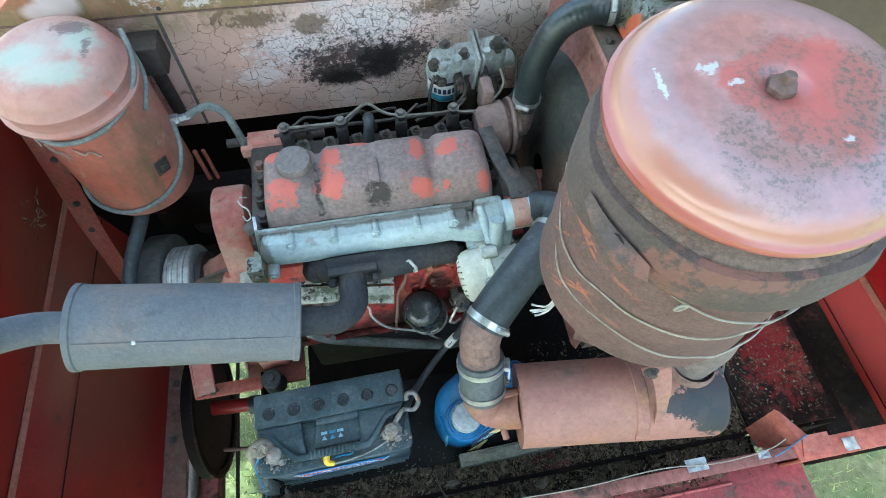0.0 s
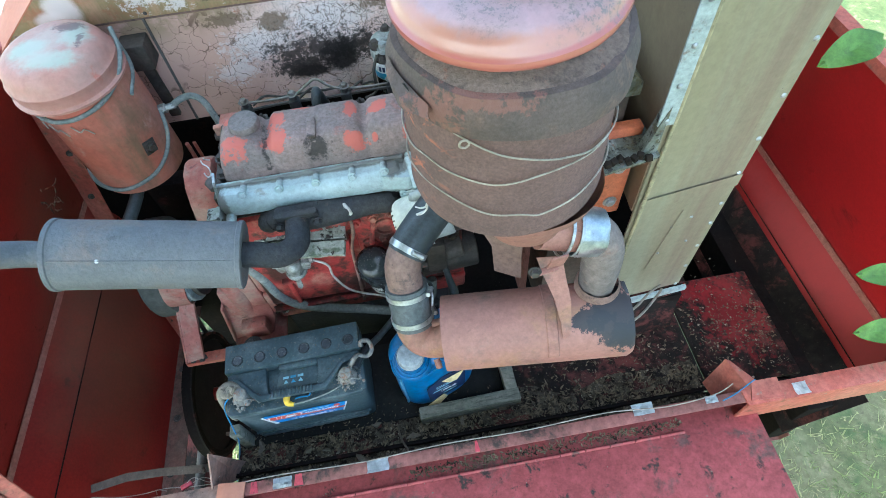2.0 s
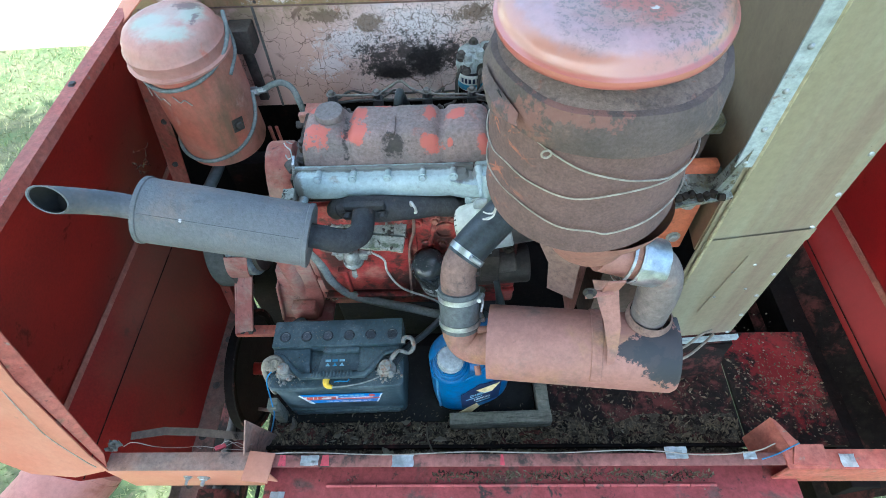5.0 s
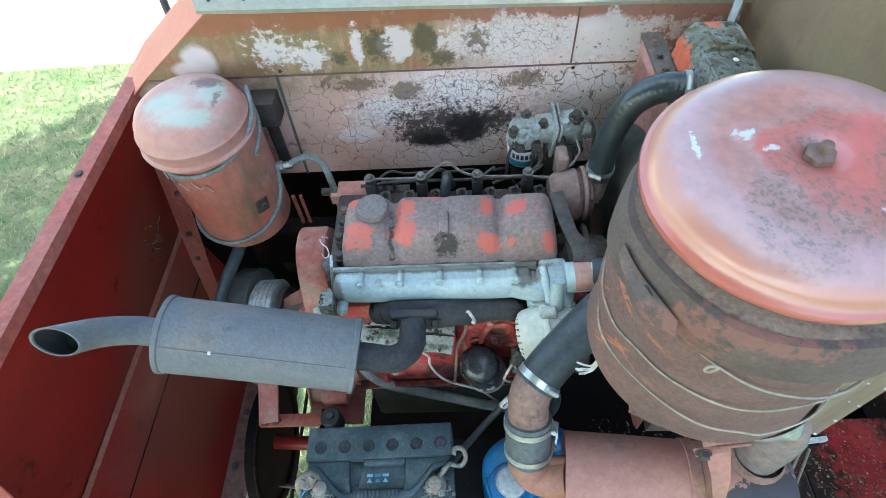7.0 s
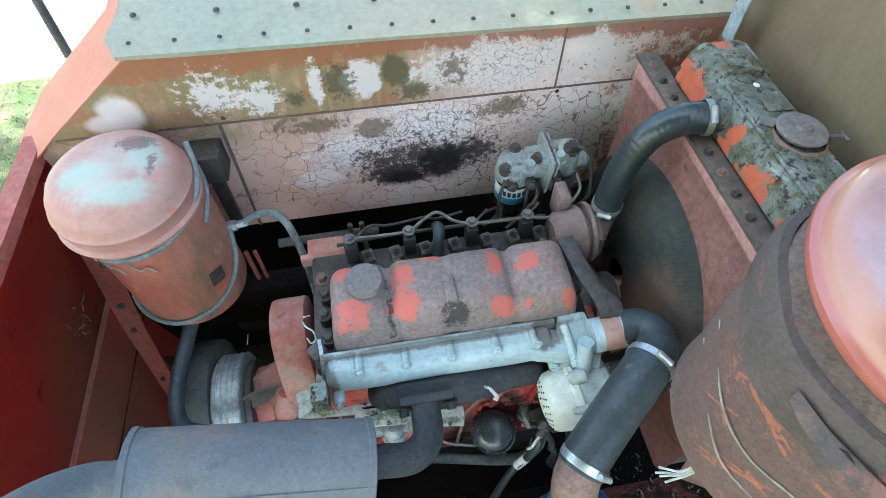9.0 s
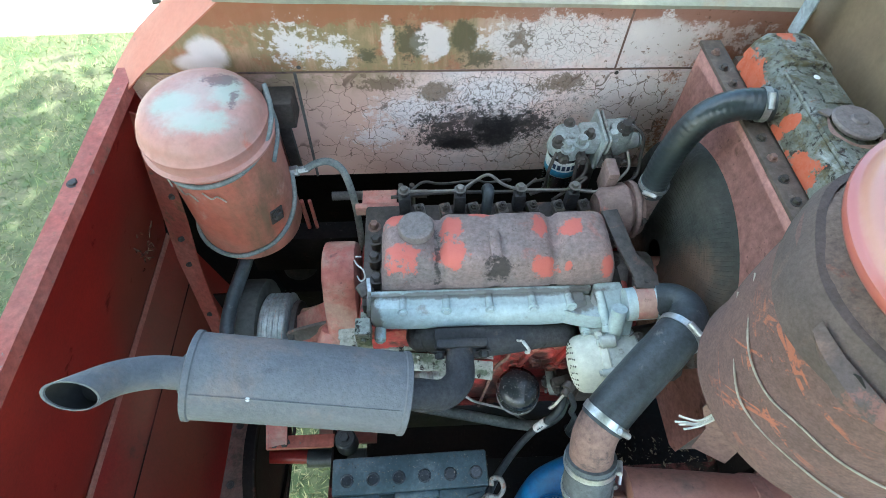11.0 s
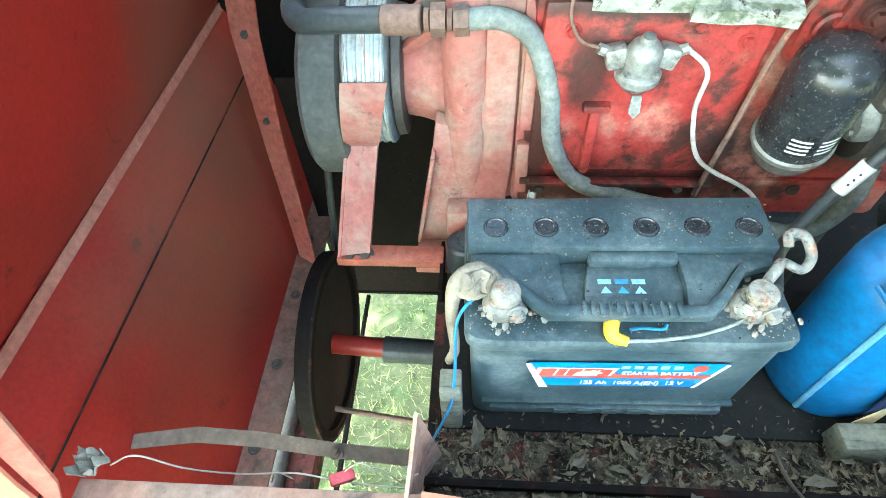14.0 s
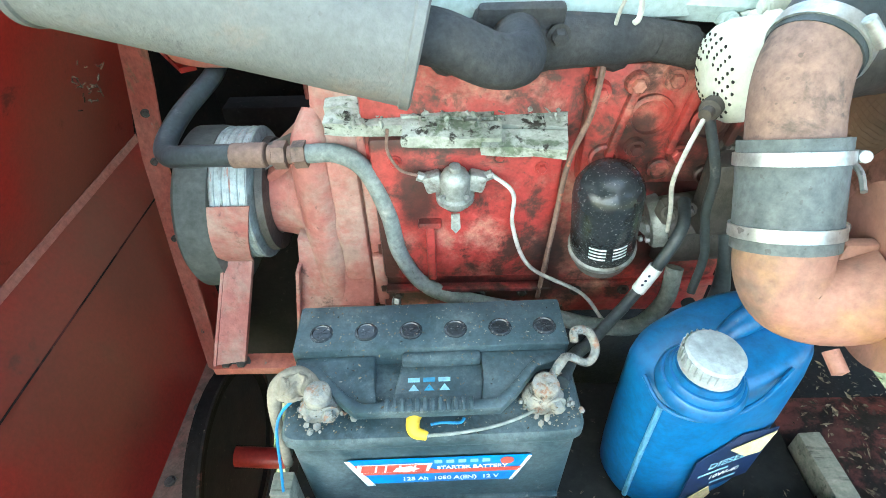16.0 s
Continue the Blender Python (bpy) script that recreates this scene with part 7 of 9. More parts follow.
# ---- units bolted to the engine ----
def alternator():
    c = Vector((0.288, 0.548, 0.308))
    ob = thing("alternator", c, "pale cast alternator with a perforated end cover", "alternator")
    d = Vector((0.97, 0.05, 0.18)).normalized()
    cover = part("end_cover", lathe([(0, -0.012), (0.02, -0.011), (0.036, -0.008), (0.047, -0.002), (0.053, 0.007), (0.0555, 0.02), (0.0555, 0.044), (0.06, 0.046), (0.061, 0.05), (0.061, 0.057), (0.057, 0.06)], c, d, 44, 0.001, 40), CREAM_CAST, ob, "chalky white perforated end cover")
    _, u, v = axes(d)
    for ring, n, lift in ((0.023, 9, 0.0105), (0.0285, 13, 0.0095), (0.034, 16, 0.0083), (0.0395, 19, 0.006), (0.045, 22, 0.0034)):
        for k in range(n):
            a = 2 * math.pi * k / n
            p = c + (u * math.cos(a) + v * math.sin(a)) * ring - d * lift
            part("vent_hole", lathe([(0.0019, -0.004), (0.0019, 0.0006), (0, 0.0006)], p, -d, 6), VOID_BLACK, cover)
    part("mid_case", lathe([(0.0565, 0.058), (0.0575, 0.062), (0.0575, 0.112), (0.054, 0.116)], c, d, 44, 0.0006, 30), PALE_CAST, ob, "dusty pale grey casing")
    part("body", lathe([(0.0535, 0.112), (0.0545, 0.116), (0.0545, 0.16), (0.056, 0.164), (0.056, 0.172), (0.05, 0.184), (0, 0.186)], c, d, 40), GREASY, ob, "dark greasy drive end")
    part("pulley", lathe([(0.03, 0.188), (0.038, 0.191), (0.03, 0.2), (0.038, 0.209), (0, 0.21)], c, d, 32), GREASY, ob)
    for a in (0.7, 2.3, 3.8, 5.3):
        p = c + (u * math.cos(a) + v * math.sin(a)) * 0.0595 + d * 0.04
        part("through_bolt", join(lathe([(0.0075, 0), (0.0075, 0.022), (0, 0.022)], p, d, 12), hexbolt(p, -d, 0.0055, 0.005, False)), PALE_CAST, ob)
    ear = c + d * 0.05 + Vector((0, 0.012, 0.062))
    part("mount_ear", join(rod(ear - d * 0.014, ear + d * 0.014, 0.0125, 0.0125, 20, 0.002), obox(ear - Vector((0, 0, 0.012)), (0.024, 0.018, 0.02), 0, 0, 0, 0.003), hexbolt(ear - d * 0.014, -d, 0.008, 0.006)), PALE_CAST, ob, "pale lug with its bolt")
    part("terminal", lathe([(0.012, 0), (0.012, 0.012), (0.007, 0.014), (0.007, 0.025), (0, 0.026)], c + Vector((-0.008, -0.03, -0.02)), (-0.6, -0.7, -0.1), 14), GREASY, ob)
    part("cable", tube([c + Vector((-0.02, -0.045, -0.02)), c + Vector((-0.035, -0.055, -0.06)), c + Vector((-0.035, -0.045, -0.11)), c + Vector((-0.02, -0.03, -0.16)), c + Vector((0.0, 0.0, -0.22))], 0.0028, 10), WIRE_WHITE, ob, "dirty white cable")
    part("cable", tube([c + Vector((-0.012, -0.035, -0.03)), c + Vector((0.012, -0.045, -0.1)), c + Vector((0.02, -0.04, -0.16)), c + Vector((0.045, -0.03, -0.24)), c + Vector((0.04, -0.04, -0.3))], 0.006, 10), RUBBER, ob)


PALE_CAST = material("dusty_pale_alloy", (0.42, 0.45, 0.43), (0.34, 0.36, 0.34), 20.0, 0.6, 0.1, layers=[((0.16, 0.15, 0.13), 26, 0.64, 0.06, 0.8, ONE)], bump=0.3, grain=150, mottle=0.4, fine=0.5)
CREAM_CAST = material("chalky_white_casting", (0.62, 0.63, 0.56), (0.54, 0.55, 0.48), 22.0, 0.7, layers=[((0.33, 0.29, 0.2), 30, 0.7, 0.05, 0.9, ONE)], bump=0.3, grain=150, mottle=0.3, fine=0.4)
alternator()


def oil_filter():
    a, b = Vector((0.2195, 0.595, 0.026)), Vector((0.197, 0.555, 0.176))
    ob = thing("oil_filter", a, "black screw-on oil filter can speckled with dust", "filter")
    d = b - a
    L = d.length
    R = 0.0475
    can = part("can", lathe([(0, 0), (R - 0.003, 0), (R, 0.004), (R, L * 0.5), (R, L - 0.04), (R - 0.002, L - 0.022), (R - 0.01, L - 0.007), (R - 0.024, L), (0, L + 0.002)], a, d, 44), BLACK_PAINT, ob)
    part("rim", lathe([(R - 0.001, -0.004), (R + 0.003, -0.003), (R + 0.003, 0.004), (R, 0.007)], a, d, 44), ALUMINIUM, can)
    part("base", rod(a - d.normalized() * 0.03, a, 0.042, 0.046, 30), DIRTY_CAST, ob)
    dn, u, v = axes(d)
    for k, (h, w) in enumerate(((0.052, 0.32), (0.044, 0.26), (0.036, 0.3), (0.028, 0.22))):
        for s in (0, 1):
            part("print_bar", lathe([(R + 0.0006, h), (R + 0.0006, h + 0.004)], a, d, 10, 0, 8, 1, 4.05 + s * 0.7, 0.07 if s else 0.08), PRINT_WHITE, can)


oil_filter()


def fuel_filter():
    c = Vector((0.325, 1.0, 0.31))
    ob = thing("fuel_filter", c, "fuel filter with a blue and white label under a cast head", "filter")
    can = part("can", lathe([(0, 0), (0.034, 0.002), (0.037, 0.012), (0.037, 0.1), (0.037, 0.125), (0, 0.125)], c, (0, 0, 1), 36), BLACK_PAINT, ob)
    part("label_band", lathe([(0.0374, 0.066), (0.0378, 0.067), (0.0378, 0.112), (0.0374, 0.113)], c, (0, 0, 1), 36), PRINT_WHITE, can, "white label band")
    part("label_band", lathe([(0.038, 0.068), (0.0382, 0.069), (0.0382, 0.084), (0.038, 0.085)], c, (0, 0, 1), 36), FILTER_BLUE, can, "blue label band")
    for k in range(5):
        part("print_bar", lathe([(0.0384, 0.09), (0.0384, 0.104)], c, (0, 0, 1), 6, 0, 8, 1, 3.9 + k * 0.28, 0.03), PRINT_DARK, can)
    part("head", join(rod((0.325, 1.0, 0.43), (0.325, 1.0, 0.478), 0.042, 0.036, 28, 0.006), obox((0.375, 1.0, 0.462), (0.06, 0.06, 0.05), 0, 0, 0, 0.012), obox((0.425, 1.01, 0.45), (0.05, 0.07, 0.065), 0, 0, 0, 0.014), rod((0.435, 1.0, 0.4), (0.435, 1.0, 0.5), 0.03, 0.024, 22, 0.005)), FILTER_HEAD, ob, "oily cast aluminium filter head")
    part("rib", obox((0.387, 1.003, 0.455), (0.008, 0.1, 0.085), 0, 6, 0, 0.003), FILTER_HEAD, ob, "flat joint plate")
    part("rib", obox((0.398, 1.003, 0.455), (0.006, 0.096, 0.08), 0, 6, 0, 0.002), ALUMINIUM, ob)
    for x, y, z, r, h in ((0.298, 0.98, 0.474, 0.0095, 0.013), (0.316, 0.966, 0.47, 0.01, 0.018), (0.345, 0.972, 0.476, 0.0115, 0.02), (0.33, 1.03, 0.478, 0.009, 0.012), (0.363, 0.985, 0.486, 0.009, 0.016), (0.41, 0.98, 0.482, 0.0105, 0.02), (0.436, 0.99, 0.499, 0.012, 0.017), (0.457, 1.02, 0.482, 0.0095, 0.016)):
        part("union", join(rod((x, y, z - 0.012), (x, y - 0.001, z), r * 1.25, r * 1.2, 18, 0.002), hexbolt((x, y - 0.001, z), (0, -0.12, 1), r, h)), GREASY if h < 0.018 else FILTER_HEAD, ob, "hexagonal pipe union")
    for x, y, z in ((0.31, 0.957, 0.447), (0.348, 0.955, 0.447), (0.405, 0.957, 0.45), (0.445, 0.962, 0.43)):
        part("banjo_bolt", join(rod((x, y + 0.02, z), (x, y - 0.004, z), 0.011, 0.011, 16, 0.002), hexbolt((x, y - 0.004, z), (0, -1, 0.1), 0.0085, 0.009)), GREASY, ob, "dark banjo bolt")
    part("side_boss", join(rod((0.452, 1.0, 0.452), (0.478, 0.998, 0.455), 0.02, 0.017, 20, 0.003), hexbolt((0.478, 0.998, 0.455), (1, 0, 0), 0.011, 0.01)), FILTER_HEAD, ob)
    part("fuel_pipe", tube([(0.436, 0.985, 0.508), (0.455, 0.975, 0.51), (0.472, 0.965, 0.49), (0.476, 0.955, 0.45), (0.47, 0.93, 0.42), (0.44, 0.91, 0.415), (0.40, 0.905, 0.42)], 0.0036, 8), GREASY, ob, "thin dark fuel pipe")
    part("hand_pump", rod((0.425, 0.965, 0.44), (0.425, 0.94, 0.40), 0.012, 0.014, 14, 0.002), GREASY, ob)
    for p in ([(0.30, 0.975, 0.45), (0.285, 0.955, 0.42), (0.28, 0.95, 0.36), (0.25, 0.94, 0.35)], [(0.345, 0.965, 0.44), (0.34, 0.945, 0.40), (0.335, 0.94, 0.37), (0.30, 0.93, 0.34)], [(0.36, 0.965, 0.44), (0.36, 0.94, 0.42), (0.33, 0.925, 0.385), (0.36, 0.92, 0.38), (0.375, 0.91, 0.39)]):
        part("fuel_pipe", tube(p, 0.0038, 8), GREASY, ob, "thin dark fuel pipe")
    part("bracket", box(0.375, 0.40, 0.985, 1.02, 0.30, 0.44, 0.004), DIRTY_CAST, ob)


fuel_filter()


def starter():
    c = Vector((0.345, 0.625, 0.015))
    ob = thing("starter_motor", c, "greasy starter motor solenoid with bright terminals", "starter")
    part("body", rod(c + Vector((-0.03, 0.02, 0)), c + Vector((0.13, 0.03, 0)), 0.055, 0.055, 32, 0.004), GREASY, ob)
    part("solenoid", rod(c + Vector((-0.04, -0.01, 0.045)), c + Vector((0.09, 0, 0.06)), 0.032, 0.032, 26, 0.004), DIRTY_CAST, ob)
    part("end_cap", join(rod(c + Vector((-0.055, 0.0, 0.03)), c + Vector((-0.035, 0.0, 0.035)), 0.042, 0.044, 28, 0.003), hexbolt(c + Vector((-0.055, -0.012, 0.03)), (-1, -0.4, 0), 0.012, 0.01), hexbolt(c + Vector((-0.052, 0.02, 0.05)), (-1, -0.4, 0), 0.008, 0.008)), ALUMINIUM, ob)
    for q in range(6):
        part("end_screw", hexbolt(c + Vector((-0.056, 0.03 * math.cos(q * 1.05 + 0.4) - 0.002, 0.03 + 0.03 * math.sin(q * 1.05 + 0.4))), (-1, -0.1, 0), 0.005, 0.005, False), STEEL, ob)
    part("terminal_block", join(obox(c + Vector((-0.03, -0.03, 0.075)), (0.05, 0.03, 0.03), 10, 0, 15, 0.005), hexbolt(c + Vector((-0.045, -0.045, 0.08)), (-0.3, -1, 0.2), 0.008, 0.012), hexbolt(c + Vector((-0.02, -0.045, 0.085)), (-0.3, -1, 0.2), 0.008, 0.012)), DIRTY_CAST, ob)
    part("relay", box(0.335, 0.385, 0.555, 0.60, 0.07, 0.185, 0.006), GREASY, ob)
    part("battery_cable", tube([c + Vector((-0.03, -0.045, 0.1)), Vector((0.3, 0.535, 0.105)), Vector((0.28, 0.521, 0.06)), Vector((0.255, 0.517, 0.0)), Vector((0.217, 0.488, -0.025)), Vector((0.175, 0.443, -0.02)), Vector((0.14, 0.395, 0.012)), Vector((0.115, 0.345, 0.03))], 0.0085, 12), RUBBER, ob, "thick black battery cable")
    tag = part("cable_sleeve", tube([Vector((0.2745, 0.5205, 0.047)), Vector((0.266, 0.519, 0.026)), Vector((0.2572, 0.5175, 0.005))], 0.0102, 14, 4), PRINT_WHITE, ob, "white tag on the cable")
    for k in (0.3, 0.5, 0.68):
        p = Vector((0.2745, 0.5205, 0.047)).lerp(Vector((0.2572, 0.5175, 0.005)), k) + Vector((-0.0045, -0.0085, 0.0035))
        part("print_bar", obox(p, (0.007, 0.0012, 0.003), -18, 22, 28), PRINT_DARK, tag)
    part("plug_lead", tube([(0.375, 0.57, 0.09), (0.385, 0.55, 0.03), (0.392, 0.54, -0.03), (0.38, 0.53, -0.075), (0.355, 0.52, -0.06), (0.34, 0.525, -0.03)], [0.008, 0.009, 0.014, 0.016, 0.012, 0.01], 12), RUBBER, ob)


starter()


def fuel_strainer():
    c = Vector((-0.002, 0.605, 0.1))
    ob = thing("fuel_strainer", c, "small grey cast fuel strainer cup on the block", "strainer")
    part("cup", lathe([(0.0, -0.006), (0.01, -0.006), (0.017, 0.0), (0.02, 0.01), (0.0275, 0.014), (0.0275, 0.022), (0.022, 0.025), (0.021, 0.045), (0.0215, 0.05), (0.017, 0.06), (0.009, 0.065), (0.008, 0.072), (0, 0.073)], c, (0, -0.15, 1), 28), ALUMINIUM, ob)
    for s in (-1, 1):
        part("union", join(obox(c + Vector((s * 0.03, 0, 0.04)), (0.026, 0.022, 0.028), 0, s * 15, 0, 0.005), rod(c + Vector((s * 0.04, 0, 0.045)), c + Vector((s * 0.052, 0, 0.05)), 0.007, seg=8)), ALUMINIUM, ob)
    for a in range(5):
        q = c + Vector((math.cos(a * 1.25 + 0.3) * 0.028, math.sin(a * 1.25 + 0.3) * 0.028, 0.026))
        part("screw", hexbolt(q, (0, -0.15, 1), 0.004, 0.004, False), STEEL, ob)
    part("tap_lever", prism([c + Vector((-0.006, -0.022, 0.0)), c + Vector((0.006, -0.022, 0.0)), c + Vector((0.007, -0.028, -0.02)), c + Vector((0, -0.03, -0.028)), c + Vector((-0.007, -0.028, -0.02))], (0, -0.003, 0)), ALUMINIUM, ob, "bright tap lever")
    part("fuel_pipe", tube([c + Vector((-0.05, 0, 0.05)), c + Vector((-0.075, 0, 0.06)), c + Vector((-0.09, 0.0, 0.09)), c + Vector((-0.088, 0.005, 0.12))], 0.0022, 8), RUSTY_PIPE, ob)
    part("fuel_pipe", tube([c + Vector((0.05, 0, 0.05)), (0.08, 0.6, 0.12), (0.083, 0.6, 0.06), (0.115, 0.598, -0.02), (0.2, 0.59, -0.072), (0.243, 0.585, -0.13), (0.27, 0.58, -0.16)], 0.0032, 10), WIRE_WHITE, ob, "pale plastic fuel line")


fuel_strainer()


def coolant_return_hose():
    pts = [(-0.425, 0.955, 0.19), (-0.428, 0.9, 0.176), (-0.448, 0.8, 0.16), (-0.452, 0.725, 0.146), (-0.43, 0.678, 0.148), (-0.385, 0.655, 0.16), (-0.31, 0.638, 0.17)]
    ob = thing("coolant_hose", pts[3], "grey rubber hose joined to a curved metal pipe", "hose")
    part("rubber_end", tube(pts, 0.0165, 18, 8), RUBBER, ob)
    f = part("ferrule", join(rod((-0.315, 0.637, 0.17), (-0.265, 0.633, 0.172), 0.018, 0.018, 20, 0.002), rod((-0.262, 0.633, 0.172), (-0.256, 0.633, 0.172), 0.014), rod((-0.254, 0.632, 0.172), (-0.236, 0.632, 0.172), 0.02, 0.02, 6), rod((-0.234, 0.632, 0.172), (-0.228, 0.632, 0.172), 0.013), rod((-0.226, 0.632, 0.172), (-0.208, 0.632, 0.173), 0.0195, 0.0195, 6)), RUSTY_PIPE, ob, "rusty hydraulic union")
    part("metal_pipe", tube([(-0.21, 0.632, 0.173), (-0.165, 0.63, 0.173), (-0.128, 0.625, 0.148), (-0.102, 0.622, 0.075), (-0.088, 0.62, -0.01), (-0.045, 0.615, -0.078), (0.05, 0.6, -0.105), (0.13, 0.585, -0.112), (0.22, 0.57, -0.128), (0.29, 0.562, -0.125), (0.33, 0.57, -0.075), (0.34, 0.59, -0.02)], 0.0135, 16, 8), HOSE_GREY, ob, "dusty grey curved pipe")


coolant_return_hose()


def board_pile():
    specs = [("white_board", (-0.115, 0.668, 0.226), (0.13, 0.03, 0.016), -6), ("white_board", (-0.115, 0.642, 0.214), (0.125, 0.034, 0.02), -6), ("white_board", (-0.01, 0.645, 0.222), (0.125, 0.032, 0.018), -4), ("white_board", (-0.005, 0.606, 0.213), (0.13, 0.034, 0.018), -5),
             ("white_board", (0.098, 0.628, 0.215), (0.1, 0.03, 0.016), -7), ("white_board", (0.088, 0.59, 0.206), (0.11, 0.036, 0.016), -7), ("white_board", (0.03, 0.66, 0.235), (0.09, 0.03, 0.014), 3)]
    for i, (n, c, s, rz) in enumerate(specs):
        bm = obox(c, s, 14, 0, rz)
        bmesh.ops.subdivide_edges(bm, edges=list(bm.edges), cuts=4, use_grid_fill=True)
        for v in bm.verts:
            v.co += Vector((noise.noise(v.co * 60), noise.noise(v.co * 70 + Vector((3, 0, 0))), noise.noise(v.co * 80 + Vector((0, 5, 0))))) * 0.0024
        ob = single(n, bm, BOARD_WHITE, "flaking white weathered board laid on the engine", "board", group="boards on the engine", sharp=60)
    rng = random.Random(5)
    crumbs = []
    for i in range(150):
        s = rng.choice((0.002, 0.003, 0.004, 0.0055))
        bm = bmesh.new()
        bmesh.ops.create_icosphere(bm, subdivisions=1, radius=s, matrix=pose(rng.uniform(-0.17, 0.14), rng.uniform(0.596, 0.68), rng.uniform(0.222, 0.234), rng.uniform(0, 90), rng.uniform(0, 90), rng.uniform(0, 90)) @ Matrix.Diagonal((rng.uniform(0.7, 1.6), rng.uniform(0.5, 1.2), rng.uniform(0.25, 0.6), 1)))
        for v in bm.verts:
            v.co += Vector((rng.uniform(-1, 1), rng.uniform(-1, 1), rng.uniform(-1, 1))) * s * 0.25
        crumbs.append(bm)
    single("flaked_paint", join(*crumbs), BOARD_WHITE, "crumbs of flaked white paint and lichen", "debris", "stuff", sharp=20)
    single("bracket_end", join(box(-0.126, -0.098, 0.604, 0.632, 0.326, 0.372, 0.002), box(-0.126, -0.098, 0.598, 0.604, 0.29, 0.372, 0.001), rod((-0.112, 0.592, 0.35), (-0.112, 0.598, 0.35), 0.005, seg=12), box(-0.12, -0.104, 0.615, 0.66, 0.33, 0.345, 0.002)), BOARD_WHITE, "white painted angle bracket end beside the manifold", "bracket")
    single("flat_bar", prism([(-0.165, 0.715, 0.165), (-0.3, 0.715, 0.1), (-0.43, 0.715, -0.0), (-0.435, 0.725, 0.03), (-0.3, 0.73, 0.13), (-0.165, 0.73, 0.19)], (0, 0.006, 0.002)), DIRTY_CAST, "dusty flat steel bar beside the pulley", "bar")


board_pile()


# ---- radiator and fan shroud ----
def radiator():
    ob = thing("radiator", (0.66, 0.8, -0.2), "radiator with a grimy top tank and flaking orange paint", "radiator")
    part("core", box(0.62, 0.72, 0.48, 1.03, -0.1, 0.64), MESH_DARK, ob, "dusty finned core")
    tank = part("top_tank", prism([(0.60, 0.47, 0.648), (0.735, 0.47, 0.648), (0.735, 0.47, 0.675), (0.708, 0.47, 0.705), (0.64, 0.47, 0.712), (0.622, 0.47, 0.708), (0.612, 0.47, 0.697), (0.602, 0.47, 0.66)], (0, 0.518, 0), 0.004), RAD_TANK, ob, "grimy steel top tank with flaking orange paint")
    part("tank_flange", box(0.563, 0.605, 0.455, 1.075, 0.638, 0.646, 0.002), BAR_BROWN, tank, "bolted rusty flange")
    part("tank_hump", prism([(0.604, 0.905, 0.672), (0.614, 0.905, 0.7), (0.63, 0.905, 0.7165), (0.696, 0.905, 0.7145), (0.718, 0.905, 0.704), (0.732, 0.905, 0.672)], (0, 0.087, 0), 0.003), RAD_TANK, tank, "raised end of the tank")
    part("tank_rib", prism([(0.655, 0.81, 0.711), (0.7, 0.81, 0.707), (0.7, 0.84, 0.71), (0.655, 0.84, 0.714)], (0, 0, 0.002), 0.0005), RAD_TANK, tank)
    part("tank_bead", tube([(0.622, 0.48, 0.709), (0.622, 0.7, 0.71), (0.622, 0.885, 0.711)], 0.0035, 8), RAD_TANK, tank)
    for i in range(13):
        part("tank_bolt", hexbolt((0.58, 0.475 + i * 0.0465, 0.646), (0, 0, 1), 0.0062, 0.008), GREASY if i % 3 else RUSTY_PIPE, tank)
    filler = part("filler_cap", lathe([(0.03, -0.006), (0.032, 0.0), (0.0365, 0.002), (0.038, 0.006), (0.035, 0.009), (0.013, 0.0105), (0.011, 0.014), (0, 0.0145)], (0.678, 0.758, 0.712), (0.05, 0, 1), 40), CAP_DUST, ob, "round grey filler cap with a rivet")
    part("cap_ear", prism([(0.64, 0.772, 0.715), (0.628, 0.785, 0.714), (0.645, 0.79, 0.714), (0.66, 0.785, 0.715)], (0, 0, 0.004)), CAP_DUST, filler)
    part("cap_seat", lathe([(0.04, -0.008), (0.043, -0.004), (0.038, 0.0)], (0.676, 0.752, 0.712), (0.05, 0, 1), 36, 0.004, 40), RUSTY_PIPE, filler, "rusty seat under the cap")
    part("cap_latch", join(rod((0.71, 0.74, 0.716), (0.73, 0.732, 0.719), 0.003), rod((0.73, 0.722, 0.719), (0.73, 0.742, 0.719), 0.003)), DIRTY_CAST, filler)
    part("white_splash", lathe([(0.006, 0), (0.004, 0.001), (0, 0.0012)], (0.668, 0.872, 0.7125), (0, 0, 1), 9, 0.002, 90), PRINT_WHITE, tank)
    part("front_flange", box(0.563, 0.573, 0.455, 1.06, 0.56, 0.638, 0.002), SHROUD, ob)
    # shroud: a square sheet with a round opening, and its ring
    cy, cz, r = 0.796, 0.313, 0.2485
    bm = bmesh.new()
    inner, outer = [], []
    n = 72
    for i in range(n):
        a = 2 * math.pi * i / n
        c, s = math.cos(a), math.sin(a)
        k = 1 / max(abs(c) / 0.36, abs(s) / 0.325)
        inner.append(bm.verts.new((0.55, cy + c * r, cz + s * r)))
        outer.append(bm.verts.new((0.566, min(max(cy + c * k, 0.45), 1.06), cz + s * k)))
    for i in range(n):
        j = (i + 1) % n
        bm.faces.new((inner[i], inner[j], outer[j], outer[i]))
    bmesh.ops.solidify(bm, geom=list(bm.faces), thickness=0.003)
    shroud = part("shroud", bm, SHROUD, ob, "dusty pink fan shroud")
    part("shroud_ring", lathe([(r, 0), (r - 0.004, 0.07)], (0.55, cy, cz), (1, 0, 0), 72), MESH_DARK, shroud)
